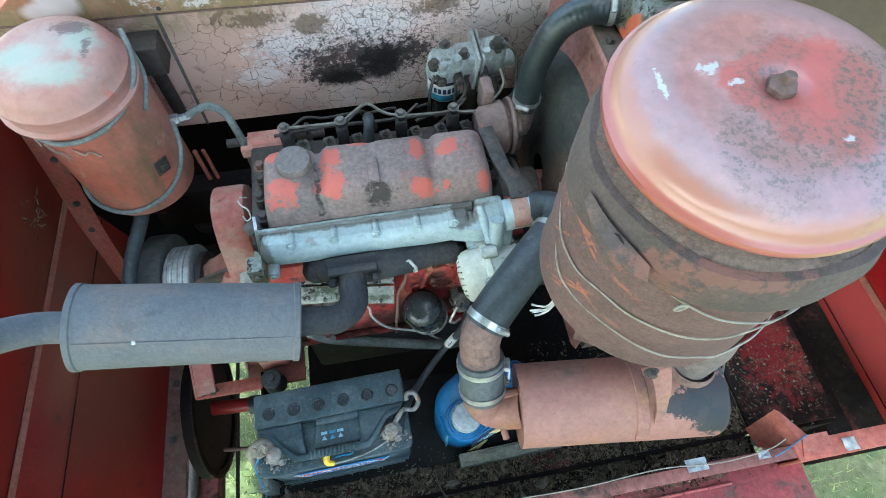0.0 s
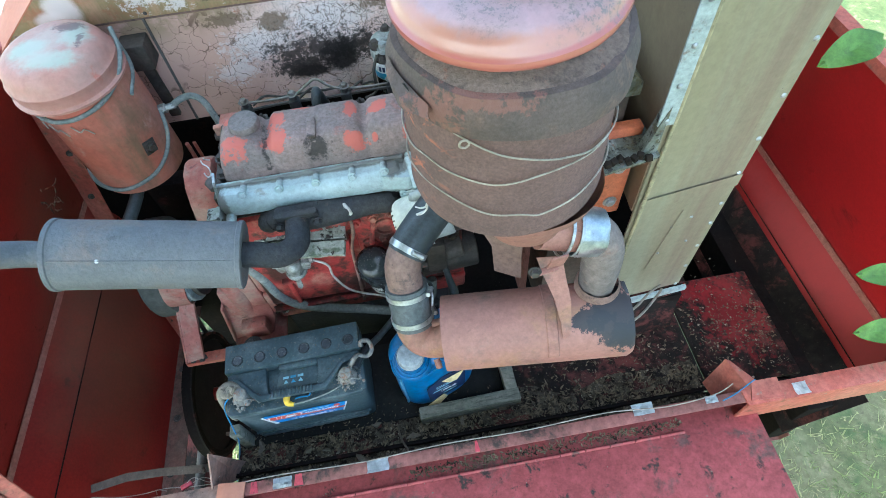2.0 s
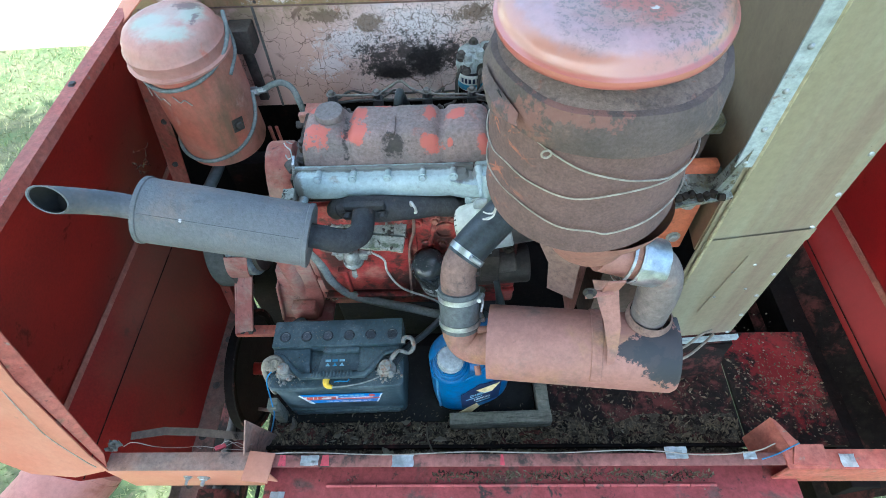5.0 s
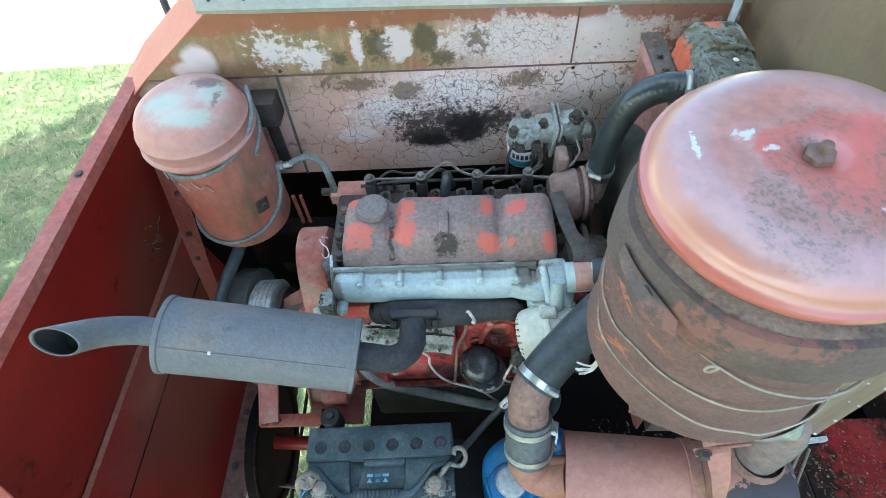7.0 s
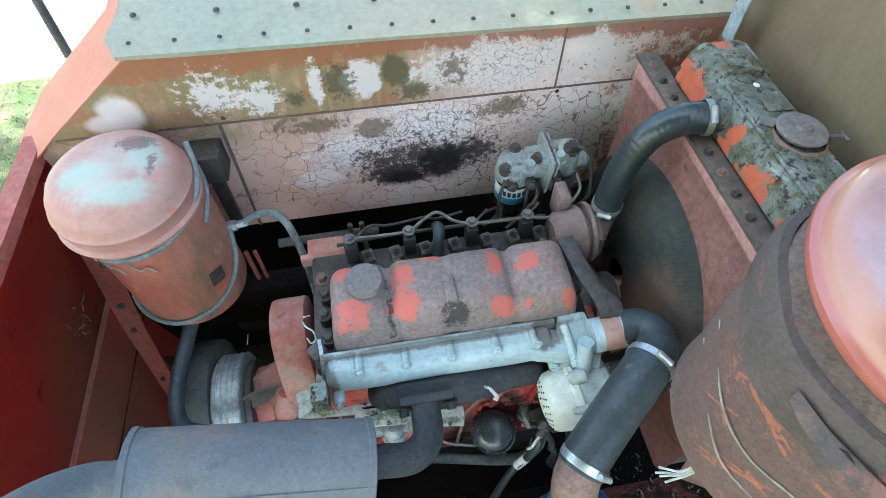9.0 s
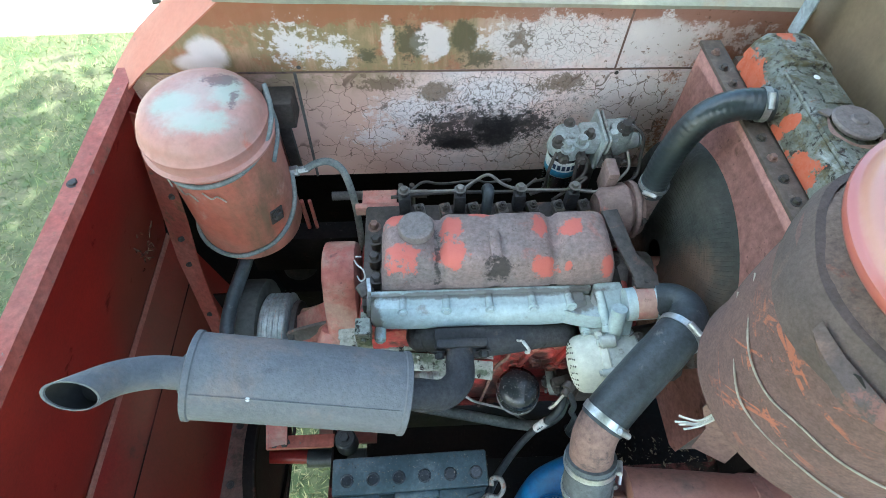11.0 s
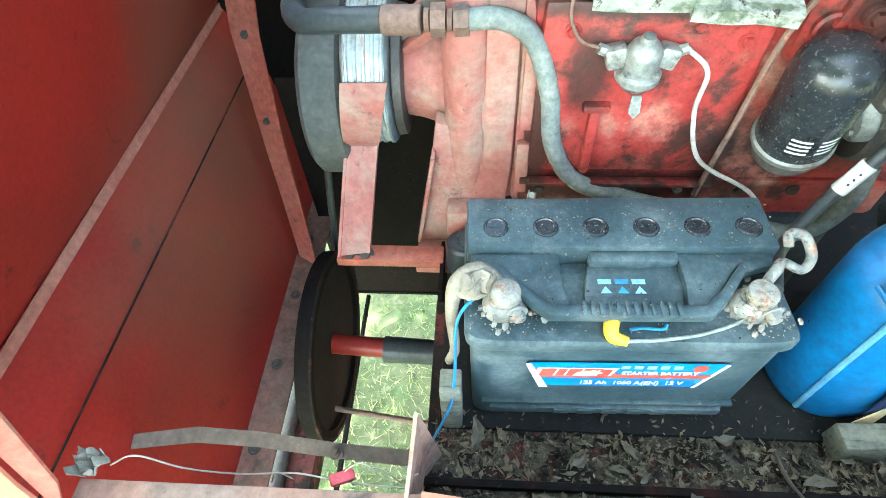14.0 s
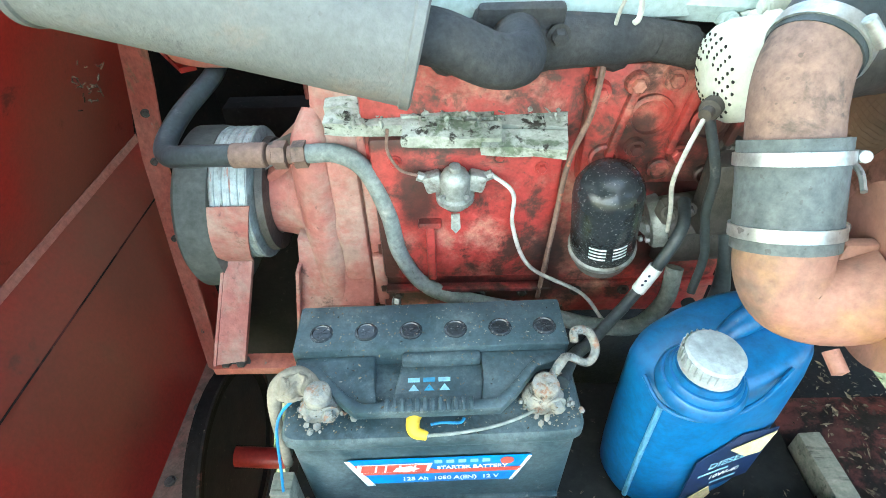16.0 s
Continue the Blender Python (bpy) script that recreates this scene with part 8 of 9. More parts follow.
    for i in range(6):
        a = i * math.pi / 3 + 0.2
        rad = Vector((0, math.cos(a), math.sin(a)))
        tang = Vector((0, -math.sin(a), math.cos(a)))
        c0 = Vector((0.585, cy - 0.01, cz - 0.02))
        bl = sheet([[c0 + rad * 0.05 - tang * 0.035 - Vector((0.012, 0, 0)), c0 + rad * 0.15 - tang * 0.055 - Vector((0.014, 0, 0)), c0 + rad * 0.215 - tang * 0.055 - Vector((0.012, 0, 0))], [c0 + rad * 0.05 + tang * 0.035 + Vector((0.012, 0, 0)), c0 + rad * 0.15 + tang * 0.055 + Vector((0.014, 0, 0)), c0 + rad * 0.215 + tang * 0.055 + Vector((0.012, 0, 0))]], 0.002, 3)
        part("fan_blade", bl, FAN_DARK, ob, "dusty brown fan blade")
    cone = [(r + 0.001, 0.0), (0.243, -0.018), (0.228, -0.032), (0.2, -0.037), (0.03, -0.041)]
    guard = part("fan_guard", lathe(cone, (0.55, cy, cz), (1, 0, 0), 72), GUARD, ob, "dusty brown mesh fan guard")
    tagged(part("guard_ring", join(*[lathe([(rr + 0.0006, x), (rr, x - 0.0007), (rr - 0.0006, x)], (0.55, cy, cz), (1, 0, 0), 60) for rr, x in [(0.07 + 0.0085 * k, -0.041 + 0.004 * k / 15) for k in range(16)] + [(0.206, -0.0362), (0.214, -0.0345), (0.222, -0.033), (0.23, -0.0305), (0.236, -0.025), (0.2425, -0.0185), (0.246, -0.01)]]), GUARD, guard), kind="stuff")
    tagged(part("guard_wire", join(*[tube([(0.509, cy + math.cos(q) * 0.065, cz + math.sin(q) * 0.065), (0.5125, cy + math.cos(q) * 0.2, cz + math.sin(q) * 0.2), (0.5175, cy + math.cos(q) * 0.228, cz + math.sin(q) * 0.228), (0.531, cy + math.cos(q) * 0.2435, cz + math.sin(q) * 0.2435), (0.55, cy + math.cos(q) * r, cz + math.sin(q) * r)], 0.0004, 4, 1, 0, False) for q in [k * math.pi / 90 for k in range(180)]]), GUARD, guard), kind="stuff")
    # fins of the core behind the fan
    for i in range(42):
        part_z = cz - r + 0.012 * i
        if abs(part_z - cz) >= r - 0.006:
            continue
        half = math.sqrt(max(r * r - (part_z - cz) ** 2, 0.0004))
        part("core_fin", box(0.614, 0.62, cy - half, min(cy + half, 1.03), part_z, part_z + 0.003), MESH_DARK, ob)
    part("side_channel", box(0.575, 0.745, 0.445, 0.468, 0.36, 0.60, 0.004), ORANGE, ob, "orange painted radiator side channel")
    for z in (0.4, 0.5):
        part("channel_bolt", hexbolt((0.72, 0.445, z), (0, -1, 0), 0.010, 0.008), STEEL, ob)
    part("shelf", join(prism([(0.60, 0.36, 0.575), (0.755, 0.39, 0.575), (0.755, 0.47, 0.575), (0.60, 0.47, 0.575)], (0, 0, 0.006)), prism([(0.72, 0.395, 0.58), (0.752, 0.40, 0.58), (0.752, 0.40, 0.68)], (0, 0.02, 0))), RAD_TANK, ob, "grimy corner shelf")
    for i in range(7):
        part("dirt_clump", obox((0.66 + 0.012 * i, 0.385 + 0.004 * (i % 3), 0.586), (0.012, 0.012, 0.01), 20 * i, 0, 30 * i, 0.002), SOIL, ob)
    # upper hose
    hose = thing("radiator_hose", (0.47, 0.857, 0.46), "ribbed black rubber radiator hose with clamps", "hose")
    pts = [(0.47, 0.857, 0.45), (0.471, 0.858, 0.51), (0.48, 0.861, 0.575), (0.505, 0.863, 0.637), (0.548, 0.857, 0.67), (0.6, 0.847, 0.677)]
    body = part("hose_body", tube(pts, 0.0262, 24, 18, 0, True, 0.0009, 2.1), RUBBER_NEW, hose)
    clamp(body, (0.471, 0.857, 0.473), (0.02, 0, 1), 0.0275, (-0.6, -1, 0), 0.011)
    clamp(body, (0.586, 0.85, 0.676), (1, -0.18, 0.05), 0.0275, (0, -0.7, 0.8), 0.011)
    part("tank_stub", rod((0.59, 0.849, 0.676), (0.63, 0.842, 0.677), 0.025), RAD_TANK, hose)


radiator()


# ---- battery ----
FILTER_LIGHT = material("pale_cyan_print", (0.3, 0.5, 0.6), (0.25, 0.45, 0.55), 20.0, 0.5, bump=0)
def battery():
    ob = thing("battery", (-0.04, 0.375, -0.19), "dusty black starter battery with a blue and red label", "battery")
    T = pose(-0.0365, 0.375, 0, 0, 0, 1.3)

    def put(bm):
        bmesh.ops.transform(bm, matrix=T, verts=bm.verts)
        return bm
    case = part("case", put(loft([(-0.19, 0, 0, 0.158, 0.078, 0), (-0.186, 0, 0, 0.162, 0.081, 0), (-0.145, 0, 0, 0.163, 0.082, 0), (-0.0, 0, 0, 0.166, 0.085, 0)], 64, 14)), BLACK_PLASTIC, ob)
    part("bottom_ledge", put(join(box(-0.14, 0.145, -0.09, -0.08, -0.165, -0.15, 0.002), box(-0.15, 0.155, -0.088, -0.08, -0.142, -0.137, 0.001), *[box(-0.06 + i * 0.03, -0.04 + i * 0.03, -0.0915, -0.085, -0.163, -0.152, 0.001) for i in range(5)])), BLACK_PLASTIC, case)
    lid = part("lid", put(loft([(-0.004, 0, 0, 0.169, 0.088, 0), (0.0, 0, 0, 0.171, 0.0895, 0), (0.012, 0, 0, 0.171, 0.0895, 0), (0.016, 0, 0, 0.168, 0.087, 0)], 64, 14)), BLACK_PLASTIC, ob)
    part("vent_block", put(box(-0.168, 0.168, 0.012, 0.087, 0.012, 0.046, 0.004)), BLACK_PLASTIC, lid)
    # middle deck that narrows towards the front, with the hand grip
    part("middle_deck", put(join(prism([(x, y, 0.012) for x, y in ((-0.165, 0.012), (-0.158, -0.004), (-0.128, -0.012), (-0.098, -0.045), (-0.078, -0.062), (-0.06, -0.062), (-0.066, -0.03), (-0.068, 0.012))], (0, 0, 0.024), 0.003),
        prism([(x, y, 0.012) for x, y in ((0.06, 0.012), (0.06, -0.03), (0.055, -0.062), (0.07, -0.062), (0.088, -0.045), (0.118, -0.008), (0.158, 0.0), (0.165, 0.012))], (0, 0, 0.024), 0.003),
        box(-0.07, 0.065, -0.04, 0.012, 0.012, 0.0165, 0.001))), BLACK_PLASTIC, lid)
    part("grip", put(join(prism([(-0.16, 0.004, 0.028), (-0.132, -0.006, 0.028), (-0.102, -0.04, 0.028), (-0.08, -0.058, 0.028), (0.072, -0.058, 0.028), (0.092, -0.04, 0.028), (0.122, -0.004, 0.028), (0.155, 0.004, 0.028), (0.156, -0.008, 0.028), (0.124, -0.018, 0.028), (0.095, -0.054, 0.028), (0.076, -0.072, 0.028), (-0.085, -0.072, 0.028), (-0.106, -0.054, 0.028), (-0.135, -0.02, 0.028), (-0.161, -0.008, 0.028)], (0, 0, 0.014), 0.003))), BLACK_PLASTIC, lid, "moulded carrying grip")
    part("grip_ribs", put(join(*[box(-0.052 + i * 0.0085, -0.047 + i * 0.0085, -0.0735, -0.056, 0.041, 0.0445, 0.001) for i in range(12)])), BLACK_PLASTIC, lid)
    part("recess_ledge", put(join(prism([(-0.046, -0.05, 0.022), (0.062, -0.05, 0.022), (0.062, 0.004, 0.022), (-0.036, 0.004, 0.022)], (0, 0, 0.0055), 0.002), box(-0.03, 0.06, -0.046, 0.002, 0.016, 0.023), prism([(-0.035, -0.002, 0.02), (0.06, -0.002, 0.02), (0.06, 0.013, 0.02), (-0.035, 0.013, 0.02)], (0, 0, 0.02), 0.004))), BLACK_PLASTIC, lid)
    for i, m in enumerate((FILTER_LIGHT, FILTER_BLUE, FILTER_LIGHT)):
        part("warning_mark", put(box(-0.028 + i * 0.018, -0.014 + i * 0.018, -0.024, -0.018, 0.0276, 0.0281)), m, lid)
        part("warning_mark", put(prism([(-0.027 + i * 0.018, -0.036, 0.0276), (-0.015 + i * 0.018, -0.036, 0.0276), (-0.021 + i * 0.018, -0.027, 0.0276)], (0, 0, 0.0006))), m, lid)
    for i in range(6):
        x = -0.1355 + i * 0.0555
        plug = part("vent_plug", put(lathe([(0.0145, 0.0), (0.0145, 0.0006), (0.0135, 0.0008), (0.013, 0.0022), (0.0115, 0.0026), (0.0105, 0.0012), (0, 0.0012)], (x, 0.04, 0.046), (0, 0, 1), 24)), BLACK_PAINT, lid, "round vent plug with a star slot")
        part("plug_star", put(join(*[obox((x, 0.04, 0.0475), (0.015, 0.002, 0.001), 0, 0, a) for a in (0, 60, 120)])), BLACK_PAINT, plug)
    for x in (-0.128, 0.128):
        t = part("terminal", put(join(rod((x, -0.047, 0.014), (x, -0.047, 0.042), 0.0105, 0.009, 18, 0.001), loft([(0.018, x, -0.045, 0.022, 0.017, 10), (0.024, x, -0.045, 0.02, 0.016, 10), (0.036, x, -0.045, 0.017, 0.013, 10)], 20, 2.5), hexbolt((x + 0.012, -0.06, 0.028), (0.2, -1, 0), 0.008, 0.01))), CORROSION, ob, "crusted lead terminal clamp")
        rng = random.Random(int(x * 1000))
        lumps = []
        for _ in range(70):
            s = rng.uniform(0.002, 0.0055)
            bm = bmesh.new()
            bmesh.ops.create_icosphere(bm, subdivisions=1, radius=s, matrix=pose(x + rng.gauss(0, 0.015), -0.05 + rng.gauss(0, 0.014), 0.0175 + abs(rng.gauss(0, 0.006)), rng.uniform(0, 90), 0, rng.uniform(0, 90)) @ Matrix.Diagonal((1, rng.uniform(0.5, 1.2), rng.uniform(0.4, 0.9), 1)))
            lumps.append(bm)
        part("crust", put(join(*lumps)), CORROSION, t)
    part("yellow_tape", put(tube([(-0.012, -0.06, 0.03), (-0.021, -0.072, 0.026), (-0.02, -0.083, 0.02), (-0.006, -0.0885, 0.0185)], [0.006, 0.008, 0.0075, 0.005], 12)), YELLOW, ob, "yellow insulating tape on a wire")
    part("wire", put(tube([(-0.008, -0.088, 0.0185), (0.03, -0.086, 0.019), (0.075, -0.078, 0.019), (0.115, -0.063, 0.021), (0.14, -0.045, 0.03), (0.142, -0.025, 0.05)], 0.002, 8)), HOSE_GREY, ob, "grey wire across the lid")
    part("wire", put(tube([(-0.002, -0.076, 0.021), (0.01, -0.074, 0.021), (0.03, -0.075, 0.021), (0.036, -0.07, 0.022)], 0.0018, 6)), WIRE_BLUE, ob)
    # cable lugs and wires
    part("negative_lead", put(tube([(-0.13, -0.03, 0.032), (-0.155, -0.018, 0.042), (-0.178, -0.03, 0.036), (-0.185, -0.045, 0.0), (-0.182, -0.06, -0.05), (-0.19, -0.05, -0.1)], [0.008, 0.011, 0.0105, 0.007, 0.006, 0.006], 12)), TAPE_TAN, ob, "lead wrapped in dirty tape")
    for x in (-0.128, 0.128):
        part("terminal_cap", put(join(lathe([(0, 0), (0.014, 0), (0.0155, 0.006), (0.015, 0.014), (0.012, 0.016), (0, 0.0165)], (x, -0.047, 0.036), (0.05, -0.1, 1), 22, 0.001, 80), loft([(0.016, x, -0.045, 0.024, 0.02, 15), (0.026, x, -0.045, 0.023, 0.019, 15), (0.033, x, -0.045, 0.018, 0.015, 15)], 24, 2.4))), CORROSION, ob, "grey oxidised terminal cap")
    rng = random.Random(8)
    bm = bmesh.new()
    bmesh.ops.create_icosphere(bm, subdivisions=4, radius=0.02, matrix=pose(-0.158, -0.03, 0.038, 0, 0, 25) @ Matrix.Diagonal((1.1, 0.8, 0.75, 1)))
    for v in bm.verts:
        v.co += v.co.normalized() * 0.0 + Vector((noise.noise(v.co * 90), noise.noise(v.co * 90 + Vector((4, 0, 0))), noise.noise(v.co * 90 + Vector((0, 7, 0))))) * 0.007 + Vector((noise.noise(v.co * 230), noise.noise(v.co * 230 + Vector((4, 0, 0))), noise.noise(v.co * 230))) * 0.002
    part("tape_lump", put(bm), TAPE_TAN, ob, "lump of dirty pale tape")
    part("positive_lug", put(tube([(0.135, -0.035, 0.035), (0.15, -0.02, 0.048), (0.162, -0.008, 0.045), (0.185, -0.01, 0.035), (0.198, 0.004, 0.04), (0.192, 0.022, 0.052), (0.175, 0.022, 0.055), (0.172, 0.01, 0.05)], [0.005, 0.006, 0.005, 0.005, 0.0055, 0.0055, 0.0055, 0.005], 12)), CORROSION, ob, "hooked bare cable lug")
    part("blue_wire", put(tube([(-0.132, -0.035, 0.036), (-0.155, -0.04, 0.03), (-0.178, -0.06, 0.01), (-0.182, -0.09, -0.06), (-0.19, -0.105, -0.12), (-0.22, -0.13, -0.2), (-0.235, -0.17, -0.23)], 0.0018, 8)), WIRE_BLUE, ob, "thin blue wire")
    # label on the front
    y = -0.0872
    lab = part("label", put(prism([(-0.10, y + 0.0, -0.03), (0.113, y, -0.03), (0.094, y + 0.0022, -0.09), (-0.083, y + 0.0022, -0.09)], (0, -0.0012, 0))), PRINT_BLUE, ob, "blue product label")
    part("label_stripe", put(prism([(-0.094, y - 0.0014, -0.041), (-0.02, y - 0.0014, -0.041), (0.0, y - 0.001, -0.056), (0.103, y - 0.001, -0.056), (0.099, y - 0.0004, -0.065), (-0.086, y - 0.0004, -0.065)], (0, -0.0006, 0))), PRINT_RED, lab, "red stripe")
    part("label_edge", put(prism([(-0.104, y - 0.0016, -0.03), (-0.098, y - 0.0016, -0.03), (-0.074, y + 0.0006, -0.093), (-0.084, y + 0.0006, -0.093)], (0, -0.0008, 0))), PRINT_WHITE, lab, "white peeling edge")
    part("label_corner", put(prism([(0.109, y - 0.0016, -0.03), (0.113, y - 0.0016, -0.03), (0.094, y + 0.0006, -0.09), (0.090, y + 0.0006, -0.09)], (0, -0.0008, 0))), PRINT_WHITE, lab)
    part("torn_spot", put(prism([(-0.045, y - 0.0022, -0.047), (-0.028, y - 0.0022, -0.043), (-0.018, y - 0.0022, -0.05), (-0.034, y - 0.0018, -0.058), (-0.05, y - 0.0018, -0.056)], (0, -0.0006, 0))), PRINT_WHITE, lab)
    R = Matrix.Rotation(radians(1.3), 4, "Z") @ Matrix.Rotation(radians(88), 4, "X")
    lettering("STARTER BATTERY", 0.0098, T @ Vector((0.044, y - 0.0022, -0.0505)), R, PRINT_WHITE, "label_text", lab, 0.0002)
    lettering("125 Ah  1050 A(EN)  12 V", 0.0108, T @ Vector((0.018, y - 0.0012, -0.077)), R, PRINT_WHITE, "label_text", lab, 0.0002)
    for k, w in enumerate((0.016, 0.009, 0.014, 0.015, 0.013)):
        x0 = -0.088 + sum((0.0185, 0.0115, 0.0165, 0.0175)[:k])
        part("logo_shape", put(prism([(x0 + 0.003, y - 0.0022, -0.0415), (x0 + 0.003 + w, y - 0.0022, -0.0415), (x0 + w, y - 0.0016, -0.057), (x0, y - 0.0016, -0.057)], (0, -0.0006, 0))), PRINT_RED, lab)
    part("logo_outline", put(prism([(-0.09, y - 0.0016, -0.0395), (-0.002, y - 0.0016, -0.0395), (-0.008, y - 0.0012, -0.0585), (-0.092, y - 0.0012, -0.0585)], (0, -0.0004, 0))), PRINT_WHITE, lab)
    for i in range(5):
        part("pictogram", put(box(-0.0 + i * 0.014, 0.009 + i * 0.014, y - 0.0022, y - 0.0014, -0.040, -0.034)), FILTER_LIGHT, lab)
    part("pictogram", put(lathe([(0, 0), (0.008, 0), (0, 0.0006)], (0.085, y - 0.002, -0.039), (0, -1, 0), 20)), PRINT_RED, lab)
    return ob


battery()


# ---- oil jug ----
def jug():
    c = Vector((0.305, 0.375, -0.19))
    ob = thing("oil_jug", c, "blue plastic oil jug with a grey screw cap and torn label", "jug")
    rot = 18
    secs = [(-0.19, 0.10, 0.062), (-0.186, 0.105, 0.067), (-0.15, 0.107, 0.069), (-0.05, 0.108, 0.07), (0.03, 0.107, 0.069), (0.05, 0.1045, 0.0665), (0.063, 0.098, 0.061), (0.07, 0.088, 0.052), (0.0735, 0.07, 0.04), (0.075, 0.04, 0.022)]
    body = loft([(z, c.x, c.y, p, q, rot) for z, p, q in secs], 64, 2.5)
    for v in body.verts:
        if v.co.z > 0.02:
            v.co.z += 0.16 * ((v.co.x - c.x) * 0.95 + (v.co.y - c.y) * 0.6) * min(1, (v.co.z - 0.02) / 0.045)
    b = part("body", body, BLUE_PLASTIC, ob)
    part("neck_ring", lathe([(0.047, -0.012), (0.046, 0.0), (0.043, 0.004), (0.04, 0.004), (0.0395, 0.01), (0.037, 0.014), (0.034, 0.014), (0.033, 0.022), (0, 0.022)], (0.257, 0.3195, 0.07), (-0.02, -0.06, 1), 44), BLUE_PLASTIC, b, "stepped blue neck")
    part("shoulder_ridge", tube([(0.205, 0.34, 0.048), (0.215, 0.3, 0.046), (0.255, 0.281, 0.049), (0.31, 0.296, 0.056), (0.36, 0.33, 0.068)], 0.0028, 8), BLUE_PLASTIC, b)
    cap = part("screw_cap", lathe([(0.031, 0), (0.032, 0.002), (0.032, 0.006), (0.0305, 0.008), (0.0305, 0.022), (0.028, 0.025), (0.02, 0.0262), (0, 0.0258)], (0.2565, 0.3185, 0.092), (0.05, -0.05, 1), 40), CAP_GREY, ob, "grey ridged screw cap")
    _, u, v = axes((0.05, -0.05, 1))
    for k in range(28):
        part("cap_ridge", obox(Vector((0.2565, 0.3185, 0.107)) + (u * math.cos(k * 0.2244) + v * math.sin(k * 0.2244)) * 0.0308, (0.0018, 0.0018, 0.013)), CAP_GREY, cap)
    part("handle", tube([(0.30, 0.375, 0.066), (0.33, 0.388, 0.083), (0.365, 0.402, 0.088), (0.392, 0.411, 0.078), (0.402, 0.413, 0.05)], [0.012, 0.016, 0.018, 0.018, 0.014], 16), BLUE_PLASTIC, ob, "moulded blue handle ridge")
    # label on the front face
    c18, s18 = math.cos(radians(rot)), math.sin(radians(rot))
    ex, ey = Vector((c18, s18, 0)), Vector((s18, -c18, 0))
    f = Vector((c.x, c.y, 0)) + ey * 0.0712
    lab = part("label", prism([f + ex * -0.05 + Vector((0, 0, -0.15)), f + ex * 0.055 + Vector((0, 0, -0.15)), f + ex * 0.06 + Vector((0, 0, -0.04)), f + ex * 0.0 + Vector((0, 0, -0.025)), f + ex * -0.052 + Vector((0, 0, -0.06))], ey * 0.001), PRINT_DARK, ob, "dark blue label, torn")
    turn = Matrix.Rotation(radians(rot), 4, "Z") @ Matrix.Rotation(radians(90), 4, "X")
    lettering("DIESEL", 0.019, f + ex * 0.0 + ey * 0.0016 + Vector((0, 0, -0.085)), turn, FILTER_LIGHT, "label_text", lab, 0.0003)
    lettering("10W-40", 0.014, f + ex * 0.006 + ey * 0.0016 + Vector((0, 0, -0.118)), turn, PRINT_WHITE, "label_text", lab, 0.0003)
    for x0, w, z in ((-0.038, 0.045, -0.104), (-0.01, 0.04, -0.136)):
        p = f + ex * x0 + ey * 0.0016 + Vector((0, 0, z))
        part("print_bar", prism([p, p + ex * w, p + ex * w + Vector((0, 0, 0.004)), p + Vector((0, 0, 0.004))], ey * 0.0005), FILTER_LIGHT, lab)
    p = f + ey * 0.003
    part("torn_paper", prism([p + ex * -0.01 + Vector((0, 0, -0.05)), p + ex * 0.055 + Vector((0, 0, -0.042)), p + ex * 0.03 + ey * 0.008 + Vector((0, 0, -0.062)), p + ex * 0.01 + ey * 0.006 + Vector((0, 0, -0.064))], ey * 0.001), CREAM, lab, "peeling paper flap")
    part("torn_paper", prism([p + ex * -0.06 + Vector((0, 0, -0.165)), p + ex * -0.01 + Vector((0, 0, -0.14)), p + ex * 0.0 + Vector((0, 0, -0.165)), p + ex * -0.03 + ey * 0.006 + Vector((0, 0, -0.18))], ey * 0.001), CREAM, lab)
    strip = Vector((c.x, c.y, 0)) + ex * -0.101 + ey * 0.034
    part("level_strip", tube([strip + Vector((0, 0, -0.18)), strip + Vector((-0.001, 0, -0.08)), strip + Vector((0, 0, 0.03))], 0.0035, 8), LEVEL_BLUE, ob, "translucent level strip")


LEVEL_BLUE = material("pale_translucent_blue", (0.12, 0.28, 0.42), (0.09, 0.24, 0.38), 20.0, 0.4, bump=0.05)
jug()

# ---- wood and mat on the deck ----
single("wooden_batten", obox((0.383, 0.268, -0.177), (0.275, 0.033, 0.046), 0, 0, 1.5, 0.003), WOOD_OLD, "grey weathered wooden batten on the deck", "batten", group="deck battens")
single("wooden_batten", obox((0.50, 0.335, -0.178), (0.033, 0.1, 0.044), 0, 0, 2, 0.003), WOOD_OLD, "short grey wooden batten lying across the deck", "batten", group="deck battens")
single("wooden_post", obox((-0.222, 0.285, -0.14), (0.026, 0.03, 0.12), 0, 0, 0, 0.003), WOOD_OLD, "mossy grey wooden stake beside the battery", "stake")
single("battery_mat", box(-0.24, 0.48, 0.27, 0.5, -0.2, -0.19, 0.003), MAT_BLACK, "black rubber mat under the battery and jug", "mat")


